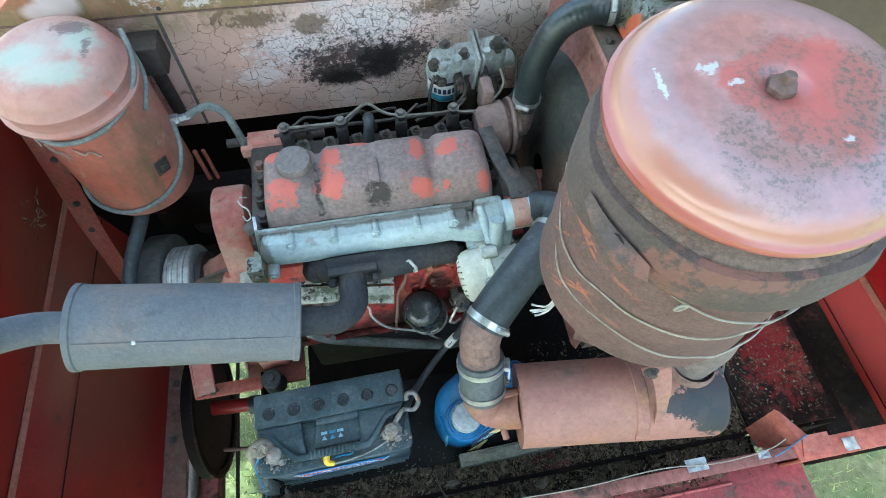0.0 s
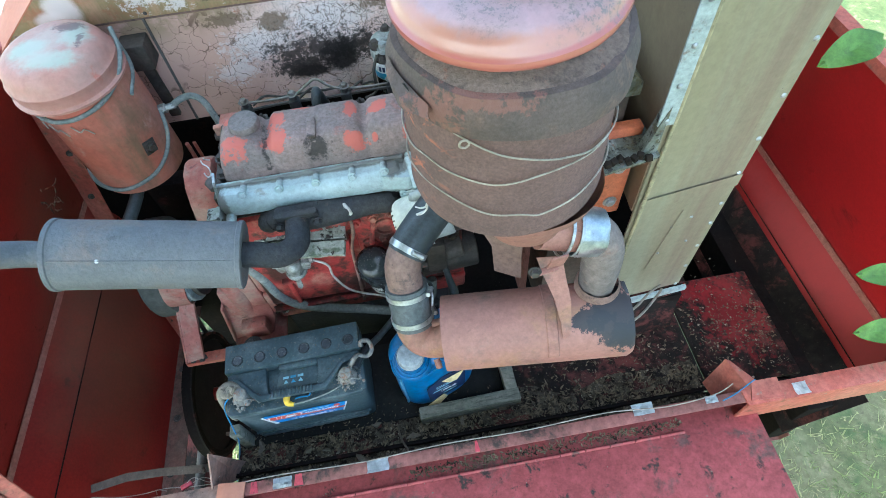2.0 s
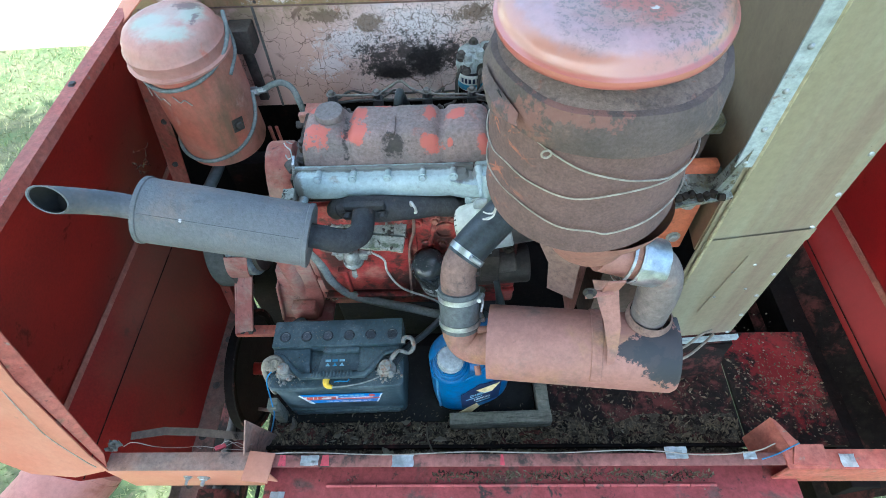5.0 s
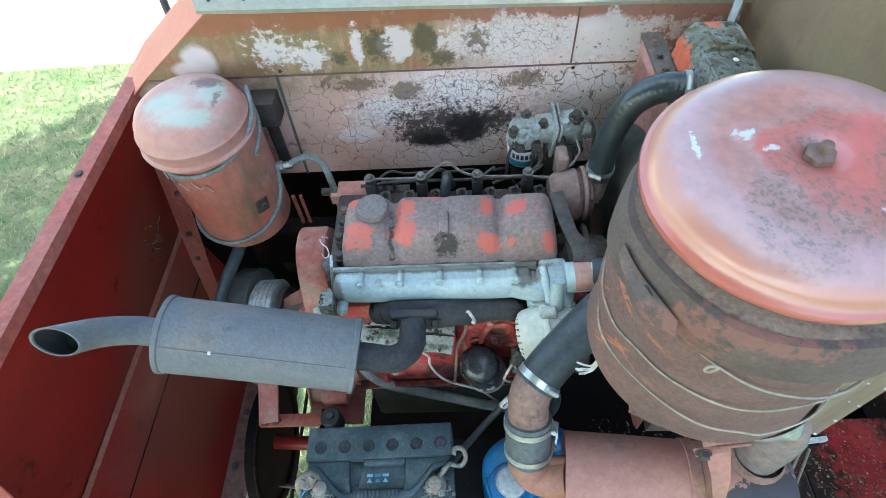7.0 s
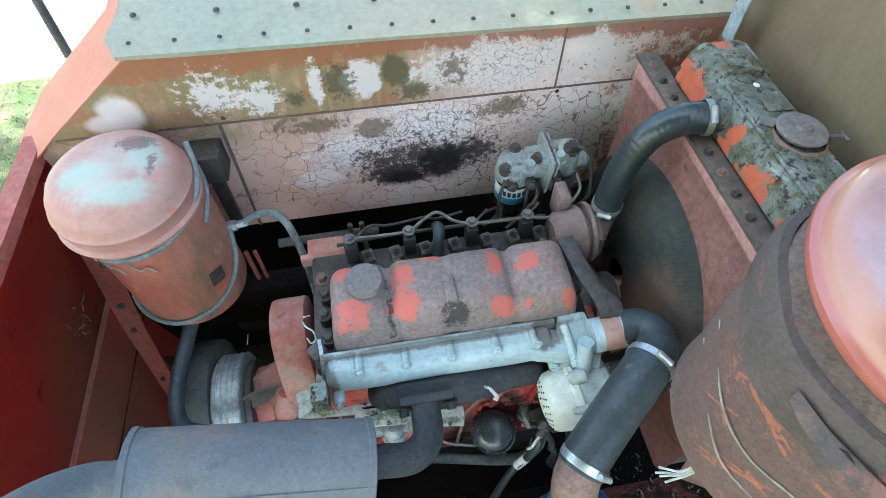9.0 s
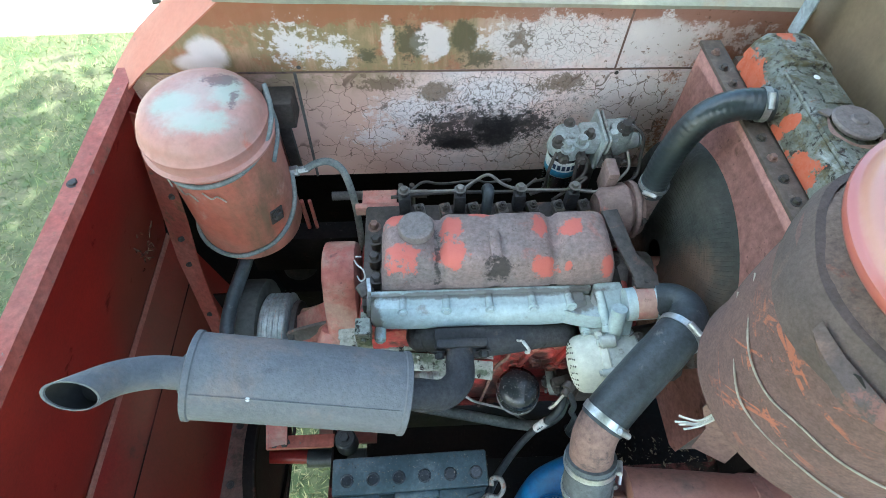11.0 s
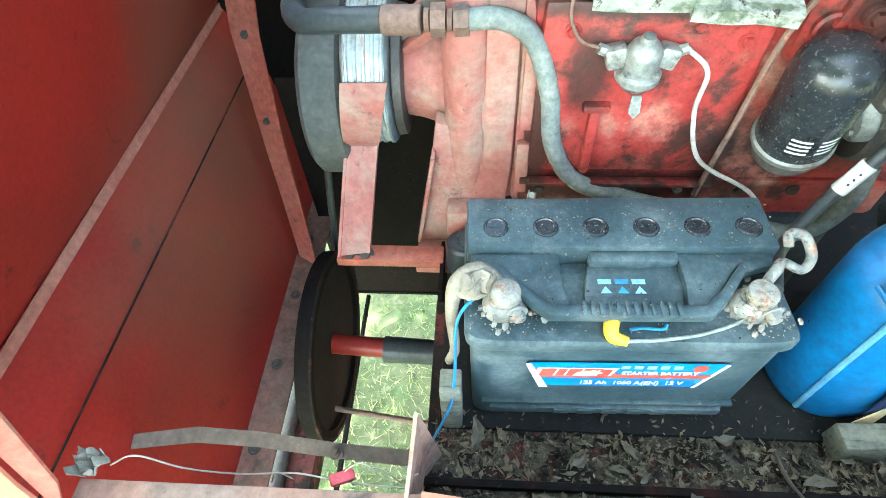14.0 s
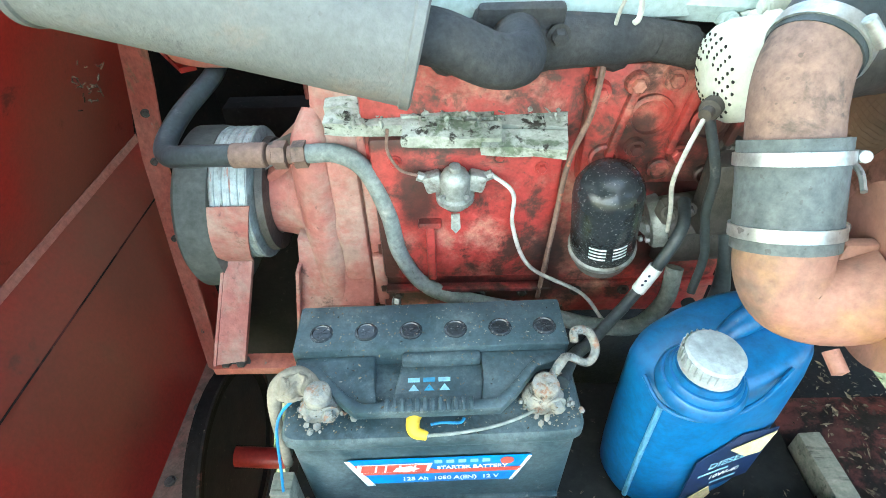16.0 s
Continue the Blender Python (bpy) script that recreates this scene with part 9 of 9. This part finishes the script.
# ---- lower pulley, shaft and linkage in the side pocket ----
def lower_wheel():
    c = Vector((-0.56, 0.66, -0.70))
    ob = thing("drive_wheel", c, "dark belt wheel with a red rim on a red shaft", "wheel")
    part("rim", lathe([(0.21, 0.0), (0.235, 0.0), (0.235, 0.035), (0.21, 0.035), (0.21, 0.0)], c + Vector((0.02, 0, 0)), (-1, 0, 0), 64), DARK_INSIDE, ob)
    part("rim_edge", lathe([(0.228, 0.0), (0.238, 0.0), (0.238, 0.006), (0.228, 0.006), (0.228, 0.0)], c + Vector((0.022, 0, 0)), (-1, 0, 0), 64), RED_DECK, ob, "dull red rim edge")
    part("disc", lathe([(0.03, 0.012), (0.215, 0.012), (0.215, 0.022), (0.03, 0.022)], c + Vector((0.02, 0, 0)), (-1, 0, 0), 64), MAT_BLACK, ob)
    part("shaft", rod(c + Vector((-0.01, 0, 0)), c + Vector((0.17, -0.01, 0)), 0.025, 0.025, 26, 0.004), RED_SIDE, ob, "dull red shaft end")
    part("shaft_sleeve", rod(c + Vector((0.14, -0.012, 0)), c + Vector((0.34, -0.02, 0)), 0.033, 0.03, 24), RUBBER, ob)
    part("belt", tube([c + Vector((0.0, math.cos(math.radians(q)) * 0.24, math.sin(math.radians(q)) * 0.24)) for q in range(-150, 31, 15)] + [Vector((-0.5, 0.9, -0.1)), Vector((-0.45, 0.95, 0.0))], 0.009, 8, 3), RUBBER, ob, "black drive belt")


lower_wheel()
bar = single("cross_bar", sheet([[(-0.726, 0.264, -0.322), (-0.62, 0.274, -0.309), (-0.52, 0.271, -0.309), (-0.40, 0.261, -0.315), (-0.262, 0.253, -0.319)], [(-0.726, 0.285, -0.315), (-0.62, 0.296, -0.301), (-0.52, 0.292, -0.301), (-0.40, 0.282, -0.307), (-0.262, 0.275, -0.311)], [(-0.726, 0.287, -0.328), (-0.62, 0.298, -0.314), (-0.52, 0.294, -0.314), (-0.40, 0.284, -0.32), (-0.262, 0.277, -0.324)]], 0.003, 4), BAR_BROWN, "dusty brown bent steel cross bar", "bar")
part("nut", join(hexbolt((-0.4, 0.268, -0.3105), (0, -0.3, 1), 0.008, 0.007), rod((-0.4, 0.268, -0.31), (-0.4, 0.2655, -0.299), 0.004, seg=10)), BAR_BROWN, bar)
beam = single("chassis_beam", box(-0.79, -0.62, 0.12, 1.1, -1.06, -0.97, 0.006), RED_DECK, "dark dull red chassis beam below the bay", "beam")
part("pipe", rod((-0.705, 0.14, -0.952), (-0.705, 1.05, -0.952), 0.018), GREASY, beam, "grey steel pipe")
part("brace", box(-0.56, -0.548, 0.12, 1.0, -1.0, -0.985, 0.002), DARK_INSIDE, beam)
part("brace", box(-0.62, -0.54, 0.3, 0.33, -1.0, -0.985, 0.002), DARK_INSIDE, beam)
single("tie_rod", rod((-0.545, 0.53, -0.8), (-0.25, 0.5, -0.82), 0.007), RUSTY_PIPE, "thin rusty tie rod", "rod")
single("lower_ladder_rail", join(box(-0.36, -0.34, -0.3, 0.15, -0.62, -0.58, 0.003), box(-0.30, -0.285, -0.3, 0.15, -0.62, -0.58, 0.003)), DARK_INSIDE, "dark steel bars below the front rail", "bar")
single("lower_bracket", box(-0.42, -0.34, 0.0, 0.1, -0.5, -0.2, 0.004), RED_DECK, "dusty red bracket under the rail", "bracket")
PINK_TUBE = material("chalky_pink_tube", (0.48, 0.22, 0.19), (0.42, 0.17, 0.145), 3.0, 0.55, layers=[((0.3, 0.1, 0.08), 6, 0.62, 0.08, 0.6, ONE)], bump=0.05, mottle=0.3, fine=0.4)
auger = thing("unloading_tube", (-0.93, 0.25, -0.46), "chalky pink sheet-metal auger tube with a flanged end", "tube")
part("tube", tube([(-1.33, -0.35, -0.55), (-1.1, -0.0, -0.5), (-0.93, 0.25, -0.46)], 0.125, 40, 6), PINK_TUBE, auger)
part("seam", tube([(-1.16, -0.09, -0.513), (-1.155, -0.082, -0.512)], 0.1263, 40, 2), DARK_INSIDE, auger)
part("flange_ring", tube([(-1.0, 0.15, -0.48), (-0.945, 0.235, -0.465)], 0.13, 40, 3), PINK_TUBE, auger, "raised flange ring")
single("lamp_housing", join(lathe([(0, 0), (0.04, 0.0), (0.05, 0.02), (0.055, 0.09), (0.045, 0.11), (0, 0.112)], (-0.46, 0.02, -0.42), (0.2, -0.3, 1), 28), rod((-0.47, 0.0, -0.4), (-0.5, -0.05, -0.38), 0.022, seg=18, bev=0.003)), CREAM, "yellowed plastic lamp housing under the rail", "lamp")

# ---- wires and tape along the rail ----
for wire in [single("rail_wire", tube([(-0.23, 0.135, -0.012), (-0.1, 0.138, -0.012), (0.1, 0.132, -0.013), (0.3, 0.138, -0.012), (0.5, 0.134, -0.011), (0.7, 0.14, -0.012), (0.85, 0.128, -0.012), (0.97, 0.135, -0.01), (1.02, 0.15, 0.0)], 0.0014, 8, 6), WIRE, "pale thin wire lying along the rail", "wire"),
             single("rail_wire", tube([(0.985, 0.118, -0.014), (1.02, 0.128, -0.012), (1.05, 0.14, -0.006), (1.075, 0.15, 0.002)], 0.0014, 8, 6), WIRE_BLUE, "thin blue wire at the corner tab", "wire")]:
    wire.location = RAIL_DROP
for x, w in ((-0.17, 0.02), (-0.065, 0.022), (0.37, 0.012)):
    single("tape_band", sheet([[(x, 0.108, -0.0172), (x + 0.003, 0.133, -0.0168)], [(x + w, 0.107, -0.0168), (x + w - 0.004, 0.1335, -0.0172)]], 0.0012, 4), RED_BAND, "red tape stuck on the rail", "tape", group="rail tape").location = RAIL_DROP



def crumpled(x, y, z, w, d, seed, mat=None, name="foil_tape", label="crinkled silver tape on the rail"):
    rng = random.Random(seed)
    bm = bmesh.new()
    g = [[bm.verts.new((x + w * i / 5 + rng.uniform(-1, 1) * w * 0.03, y + d * j / 4, z + rng.uniform(0, 0.004))) for j in range(5)] for i in range(6)]
    for i in range(5):
        for j in range(4):
            bm.faces.new((g[i][j], g[i + 1][j], g[i + 1][j + 1], g[i][j + 1]))
    bmesh.ops.solidify(bm, geom=list(bm.faces), thickness=0.0008)
    return single(name, bm, mat or FOIL_BRIGHT, label, "tape", group="foil tape", sharp=15)


crumpled(0.11, 0.104, -0.0165, 0.052, 0.03, 1).location = RAIL_DROP
crumpled(-0.115, 0.108, -0.0165, 0.045, 0.024, 2).location = RAIL_DROP
crumpled(0.765, 0.12, -0.0165, 0.05, 0.028, 3).location = RAIL_DROP
crumpled(0.945, 0.118, -0.0165, 0.03, 0.018, 4).location = RAIL_DROP
crumpled(-0.205, 0.04, -0.149, 0.035, 0.04, 5, None, "foil_tape", "crinkled silver tape on the step")
crumpled(1.16, 0.098, -0.011, 0.035, 0.03, 6, PRINT_WHITE, "paint_spot", "splash of white paint on the rail").location = RAIL_DROP
single("rag_wire", join(tube([(-0.57, 0.155, -0.012), (-0.54, 0.162, 0.0), (-0.5, 0.16, -0.03), (-0.44, 0.158, -0.035), (-0.38, 0.16, -0.03), (-0.33, 0.155, -0.035), (-0.26, 0.15, -0.03)], 0.001, 6), tube([(-0.41, 0.155, -0.05), (-0.4, 0.16, -0.03), (-0.385, 0.158, -0.045)], 0.0008, 6), tube([(-0.34, 0.155, -0.035), (-0.31, 0.17, -0.02), (-0.28, 0.16, -0.045), (-0.25, 0.165, -0.03)], 0.0008, 6), tube([(-0.33, 0.158, -0.04), (-0.3, 0.175, -0.05), (-0.265, 0.16, -0.06)], 0.0008, 6)), WIRE, "tangle of loose pale wires behind the rail", "wire").location = RAIL_DROP
single("wire_connector", obox((-0.33, 0.158, -0.032), (0.026, 0.012, 0.014), 10, 12, 25, 0.003), RED_BAND, "small red wire connector", "connector").location = RAIL_DROP
single("rag_scrap", sheet([[(-0.606 + 0.006 * a + 0.003 * math.sin(5 * b + a), 0.142 + 0.005 * b + 0.003 * math.sin(3.1 * a), -0.006 + 0.006 * math.sin(2.3 * a + 1.7 * b) + 0.003 * math.cos(3.7 * a - b)) for b in range(6)] for a in range(6)], 0.0015, 3, 0.004, 40), TAPE_TAN, "crumpled scrap of pale rag on the rail", "rag").location = RAIL_DROP


# ---- leaf litter ----
def litter():
    rng = random.Random(21)
    vs, fs = [], []

    def flake(x, y, z, size):
        d = Vector((rng.gauss(0, 1), rng.gauss(0, 1), rng.gauss(0, 0.25)))
        k = len(vs)
        vs.extend(leaf_verts(rng, (x, y, z), size, size * rng.uniform(0.15, 0.55), d, Vector((rng.gauss(0, 0.4), rng.gauss(0, 0.4), 1))))
        fs.extend([(k, k + 1, k + 4), (k + 1, k + 2, k + 4), (k + 2, k + 3, k + 4), (k + 3, k, k + 4)])
    for i in range(8500):
        x = rng.uniform(-0.24, 1.02)
        if rng.random() < 0.55:
            y = rng.uniform(0.136, 0.27)
        else:
            y = 0.2 + 0.34 * rng.random() ** 1.4
            if x < 0.5 and y > 0.27:
                continue
        if abs(y - 0.201) < 0.007:
            continue
        z = -0.197
        flake(x, y, z + rng.uniform(0, 0.006), rng.choice((0.003, 0.004, 0.006, 0.008, 0.014)) * rng.uniform(0.7, 1.3))
    for i in range(170):
        flake(rng.uniform(-0.22, 1.0), rng.uniform(0.145, 0.285), -0.193, rng.uniform(0.012, 0.034))
    for i in range(700):
        x = 1.04 + 0.24 * rng.random()
        flake(x, rng.gauss(0.36, 0.09), -0.195, rng.uniform(0.004, 0.013))
    for i in range(900):
        flake(rng.uniform(0.2, 0.9), 0.126 - abs(rng.gauss(0, 0.013)), -0.151, rng.uniform(0.005, 0.014))
    for i in range(420):
        flake(rng.uniform(-0.2, 0.13), rng.uniform(0.29, 0.46), 0.017 if rng.random() < 0.5 else 0.047, rng.uniform(0.002, 0.005))
    for i in range(160):
        flake(rng.uniform(-0.25, 0.5), rng.uniform(0.27, 0.32), -0.189, rng.uniform(0.004, 0.012))
    me = bpy.data.meshes.new("leaf_litter")
    me.from_pydata([tuple(v) for v in vs], [], fs)
    me.materials.append(LITTER)
    tagged(new("leaf_litter", me), "dry brown leaves, twigs and soil scattered on the deck", "leaf litter", kind="stuff")


litter()


def dry_leaves():
    rng = random.Random(31)
    for i in range(20):
        x, y = rng.uniform(-0.22, 0.45), rng.choice((rng.uniform(0.142, 0.185), rng.uniform(0.215, 0.268)))
        a, L = rng.uniform(0, 6.28), rng.uniform(0.018, 0.04)
        d, s, w = Vector((math.cos(a), math.sin(a), 0)), Vector((-math.sin(a), math.cos(a), 0)), L * rng.uniform(0.13, 0.34)
        bm = bmesh.new()
        rows = []
        curl, fold, bend = rng.uniform(0.1, 0.5), rng.uniform(0.2, 1.1), rng.uniform(-0.25, 0.25)
        for k in range(7):
            t = k / 6
            half = w * math.sin(math.pi * min(0.97, 0.06 + t * 0.9)) ** 0.8 * rng.uniform(0.55, 1.15)
            base = Vector((x, y, -0.193)) + d * L * (t - 0.5) + s * L * bend * (2 * t - 1) ** 2 + Vector((0, 0, curl * L * (2 * t - 1) ** 2 * 0.5))
            rows.append([bm.verts.new(base + s * half * m + Vector((0, 0, abs(m) * half * fold + rng.uniform(0, 0.001)))) for m in (-1, -0.5, 0, 0.5, 1)])
        for p, q in zip(rows, rows[1:]):
            for k in range(4):
                bm.faces.new((p[k], p[k + 1], q[k + 1], q[k]))
        single("dry_leaf", bm, LEAF_DRY, "curled dry grey-brown leaf on the deck", "leaf", group="dry leaves on the deck")


dry_leaves()
single("dry_twig", tube([(0.21, 0.15, -0.193), (0.2, 0.185, -0.186), (0.185, 0.22, -0.189), (0.18, 0.262, -0.191)], [0.0025, 0.003, 0.0028, 0.0018], 8), BARK, "bare dry twig lying across the gutter", "twig")


def pale_flecks():
    rng = random.Random(77)
    vs, fs = [], []

    def fleck(x, y, z, size):
        k = len(vs)
        vs.extend(leaf_verts(rng, (x, y, z), size, size * rng.uniform(0.5, 1.0), Vector((rng.gauss(0, 1), rng.gauss(0, 1), rng.gauss(0, 0.2))), Vector((rng.gauss(0, 0.3), rng.gauss(0, 0.3), 1))))
        fs.extend([(k, k + 1, k + 4), (k + 1, k + 2, k + 4), (k + 2, k + 3, k + 4), (k + 3, k, k + 4)])
    for i in range(240):
        fleck(rng.uniform(-0.2, 0.13), rng.uniform(0.392, 0.458), 0.0472, rng.choice((0.0008, 0.0012, 0.0016, 0.0024)))
    for i in range(200):
        fleck(rng.uniform(-0.2, 0.13), rng.uniform(0.295, 0.345), 0.0172, rng.choice((0.0008, 0.0012, 0.002, 0.003)))
    for i in range(60):
        fleck(max(-0.2, min(-0.12, rng.gauss(-0.17, 0.03))), max(0.296, rng.gauss(0.32, 0.015)), 0.0175, 0.0026)
        fleck(max(0.05, min(0.125, rng.gauss(0.1, 0.025))), max(0.296, rng.gauss(0.32, 0.015)), 0.0175, 0.0026)
    for i in range(260):
        fleck(rng.uniform(-0.22, 1.02), rng.uniform(0.14, 0.5) if rng.random() < 0.5 else rng.uniform(0.14, 0.28), -0.1945, rng.choice((0.003, 0.004, 0.006)))
    for i in range(110):
        fleck(rng.uniform(1.04, 1.28), rng.uniform(0.21, 0.52), -0.1955, rng.choice((0.002, 0.003, 0.005, 0.008)))
    for i in range(60):
        fleck(rng.uniform(-0.2, 1.05), rng.uniform(-0.1, 0.12), -0.1445, rng.choice((0.002, 0.003, 0.006)))
    me = bpy.data.meshes.new("pale_flecks")
    me.from_pydata([tuple(v) for v in vs], [], fs)
    me.materials.append(PALE_FLECK)
    tagged(new("pale_flecks", me), "pale specks of dust and flaked paint on the battery and deck", "dust", kind="stuff")


pale_flecks()


def soil_layer():
    rng = random.Random(3)
    bm = bmesh.new()
    nx, ny = 150, 24
    g = [[bm.verts.new((-0.245 + 1.26 * i / nx, 0.137 + (0.155 + 0.05 * noise.noise(Vector((i * 0.05, 3, 0)))) * j / ny, -0.203 + (0.0 if j < 12 else 0.003) + 0.006 * noise.noise(Vector((i * 0.35, j * 0.5, 1))) + rng.uniform(0, 0.002) - (0.012 if j in (0, ny) else 0))) for j in range(ny + 1)] for i in range(nx + 1)]
    for i in range(nx):
        for j in range(ny):
            if noise.noise(Vector((i * 0.12, j * 0.3, 7))) > -0.35:
                bm.faces.new((g[i][j], g[i + 1][j], g[i + 1][j + 1], g[i][j + 1]))
    single("soil_layer", bm, SOIL_DRY, "crumbly grey-brown soil and rotted leaves on the deck", "soil", "stuff", sharp=20)


SOIL_DRY = material("rotted_leaf_soil", (0.055, 0.045, 0.033), (0.095, 0.08, 0.06), 40.0, 0.95, layers=[((0.2, 0.17, 0.13), 130, 0.6, 0.04, 0.95, ONE), ((0.012, 0.01, 0.008), 45, 0.56, 0.05, 0.95, ONE)], bump=1.0, grain=200, specular=0.15)
soil_layer()


# ---- overhanging twig with leaves ----
def leafy_twig(at, leaves, label):
    rng = random.Random(len(leaves) + 3)
    at = Vector(at)
    ob = thing("leafy_twig", at, label, "twig")
    part("stem", tube([at + Vector((0.35, -0.05, 0.1)), at + Vector((0.2, 0, 0.03)), at + Vector((0.1, 0.0, 0.0)), at], [0.006, 0.005, 0.004, 0.003], 8), BARK, ob)
    for off, length, width, d, nrm in leaves:
        c, d, nrm = at + Vector(off), Vector(d).normalized(), Vector(nrm).normalized()
        s = d.cross(nrm).normalized()
        nrm = s.cross(d)
        bm = bmesh.new()
        grid = []
        for i in range(11):
            t = i / 10
            w = width * 0.5 * math.sin(math.pi * min(1, 0.04 + t * 0.96)) ** 0.75 * (1 - 0.25 * t)
            row = []
            for k in (-1, -0.5, 0, 0.5, 1):
                row.append(bm.verts.new(c + d * length * t + s * w * k + nrm * (abs(k) * w * 0.25 - 0.25 * length * (t - 0.4) ** 2 + 0.003 * math.sin(9 * t + 3 * k))))
            grid.append(row)
        for a, b in zip(grid, grid[1:]):
            for k in range(4):
                bm.faces.new((a[k], a[k + 1], b[k + 1], b[k]))
        part("leaf", bm, LEAF, ob, "bright green leaf")


leafy_twig((1.13, 0.46, 0.71), [((-0.01, -0.005, -0.005), 0.12, 0.065, (-0.95, -0.22, -0.1), (0, -0.4, 1)), ((0.03, 0.02, 0.02), 0.1, 0.06, (0.1, 0.8, 0.15), (0, -0.3, 1)), ((0.06, 0.0, 0.02), 0.1, 0.06, (-0.1, -0.8, -0.3), (0.3, -0.3, 1))], "green leaves on a twig reaching over the panel")
leafy_twig((1.16, 0.13, 0.41), [((-0.03, 0.03, 0.025), 0.075, 0.045, (-0.95, 0.15, 0.1), (0, -0.5, 1)), ((-0.02, -0.04, -0.05), 0.085, 0.05, (-0.9, 0.1, 0), (0.2, -0.4, 1)), ((-0.01, -0.05, -0.055), 0.08, 0.045, (-0.6, -0.75, -0.1), (0.3, -0.3, 1))], "green leaves on a twig beside the rail")


# ---- linkage in the dark pocket behind the engine ----
single("linkage_rod", join(rod((-0.318, 1.1, -0.2), (-0.318, 1.1, 0.16), 0.006, seg=12), rod((-0.296, 1.1, -0.2), (-0.296, 1.1, 0.16), 0.005, seg=12), hexbolt((-0.318, 1.094, 0.0), (0, -1, 0.3), 0.013, 0.014)), RED_LIGHT, "thin red linkage rods with a bolt", "linkage")
single("pocket_tube", join(rod((-0.24, 1.13, 0.14), (0.02, 1.13, 0.14), 0.012, seg=16), rod((-0.05, 1.12, 0.05), (-0.05, 1.12, 0.19), 0.007, seg=12), rod((-0.02, 1.12, 0.05), (-0.02, 1.12, 0.19), 0.007, seg=12)), DIRTY_CAST, "grimy cross tube with two upright pins", "tube")
single("pocket_pulley", lathe([(0, 0), (0.05, 0.0), (0.055, 0.01), (0.045, 0.018), (0.055, 0.026), (0.05, 0.036), (0, 0.036)], (-0.39, 1.12, -0.16), (0.4, -0.9, 0.3), 32), GREASY, "small black belt pulley", "pulley")


def dry_web():
    """A wisp of dry stalks caught on the side panel."""
    rng = random.Random(14)
    bits = []
    for _ in range(26):
        p = Vector((-0.705 + rng.uniform(-0.012, 0.012), 0.985 + rng.gauss(0, 0.035), 0.135 + rng.gauss(0, 0.02)))
        d = Vector((rng.gauss(0, 0.4), rng.gauss(0, 1), rng.gauss(0, 0.7))).normalized() * rng.uniform(0.006, 0.02)
        bits.append(tube([p, p + d * 0.5 + Vector((rng.gauss(0, 0.002), rng.gauss(0, 0.002), rng.gauss(0, 0.003))), p + d], 0.0011, 5, 3))
    single("dry_stalks", join(*bits), LITTER, "wisp of dry stalks caught on the red side panel", "debris", "stuff")


dry_web()
single("wire_clip", join(tube([(-0.125, 0.725, 0.428), (-0.118, 0.712, 0.43), (-0.108, 0.705, 0.424), (-0.106, 0.695, 0.412), (-0.114, 0.69, 0.41), (-0.12, 0.698, 0.416)], 0.0016, 7, 6),
                         tube([(-0.121, 0.735, 0.425), (-0.124, 0.742, 0.415), (-0.116, 0.748, 0.405)], 0.0016, 7, 5)), WIRE_WHITE, "bent white wire clip beside the valve cover", "clip")
single("cable_tie", join(tube([(0.18, 0.562, 0.392), (0.184, 0.552, 0.396), (0.189, 0.548, 0.388), (0.19, 0.55, 0.372), (0.187, 0.553, 0.366)], 0.0032, 8, 6), tube([(0.178, 0.566, 0.388), (0.176, 0.574, 0.37), (0.177, 0.585, 0.35)], 0.0022, 7, 5)), WIRE_WHITE, "pale plastic tie on the dipstick tube", "cable tie")
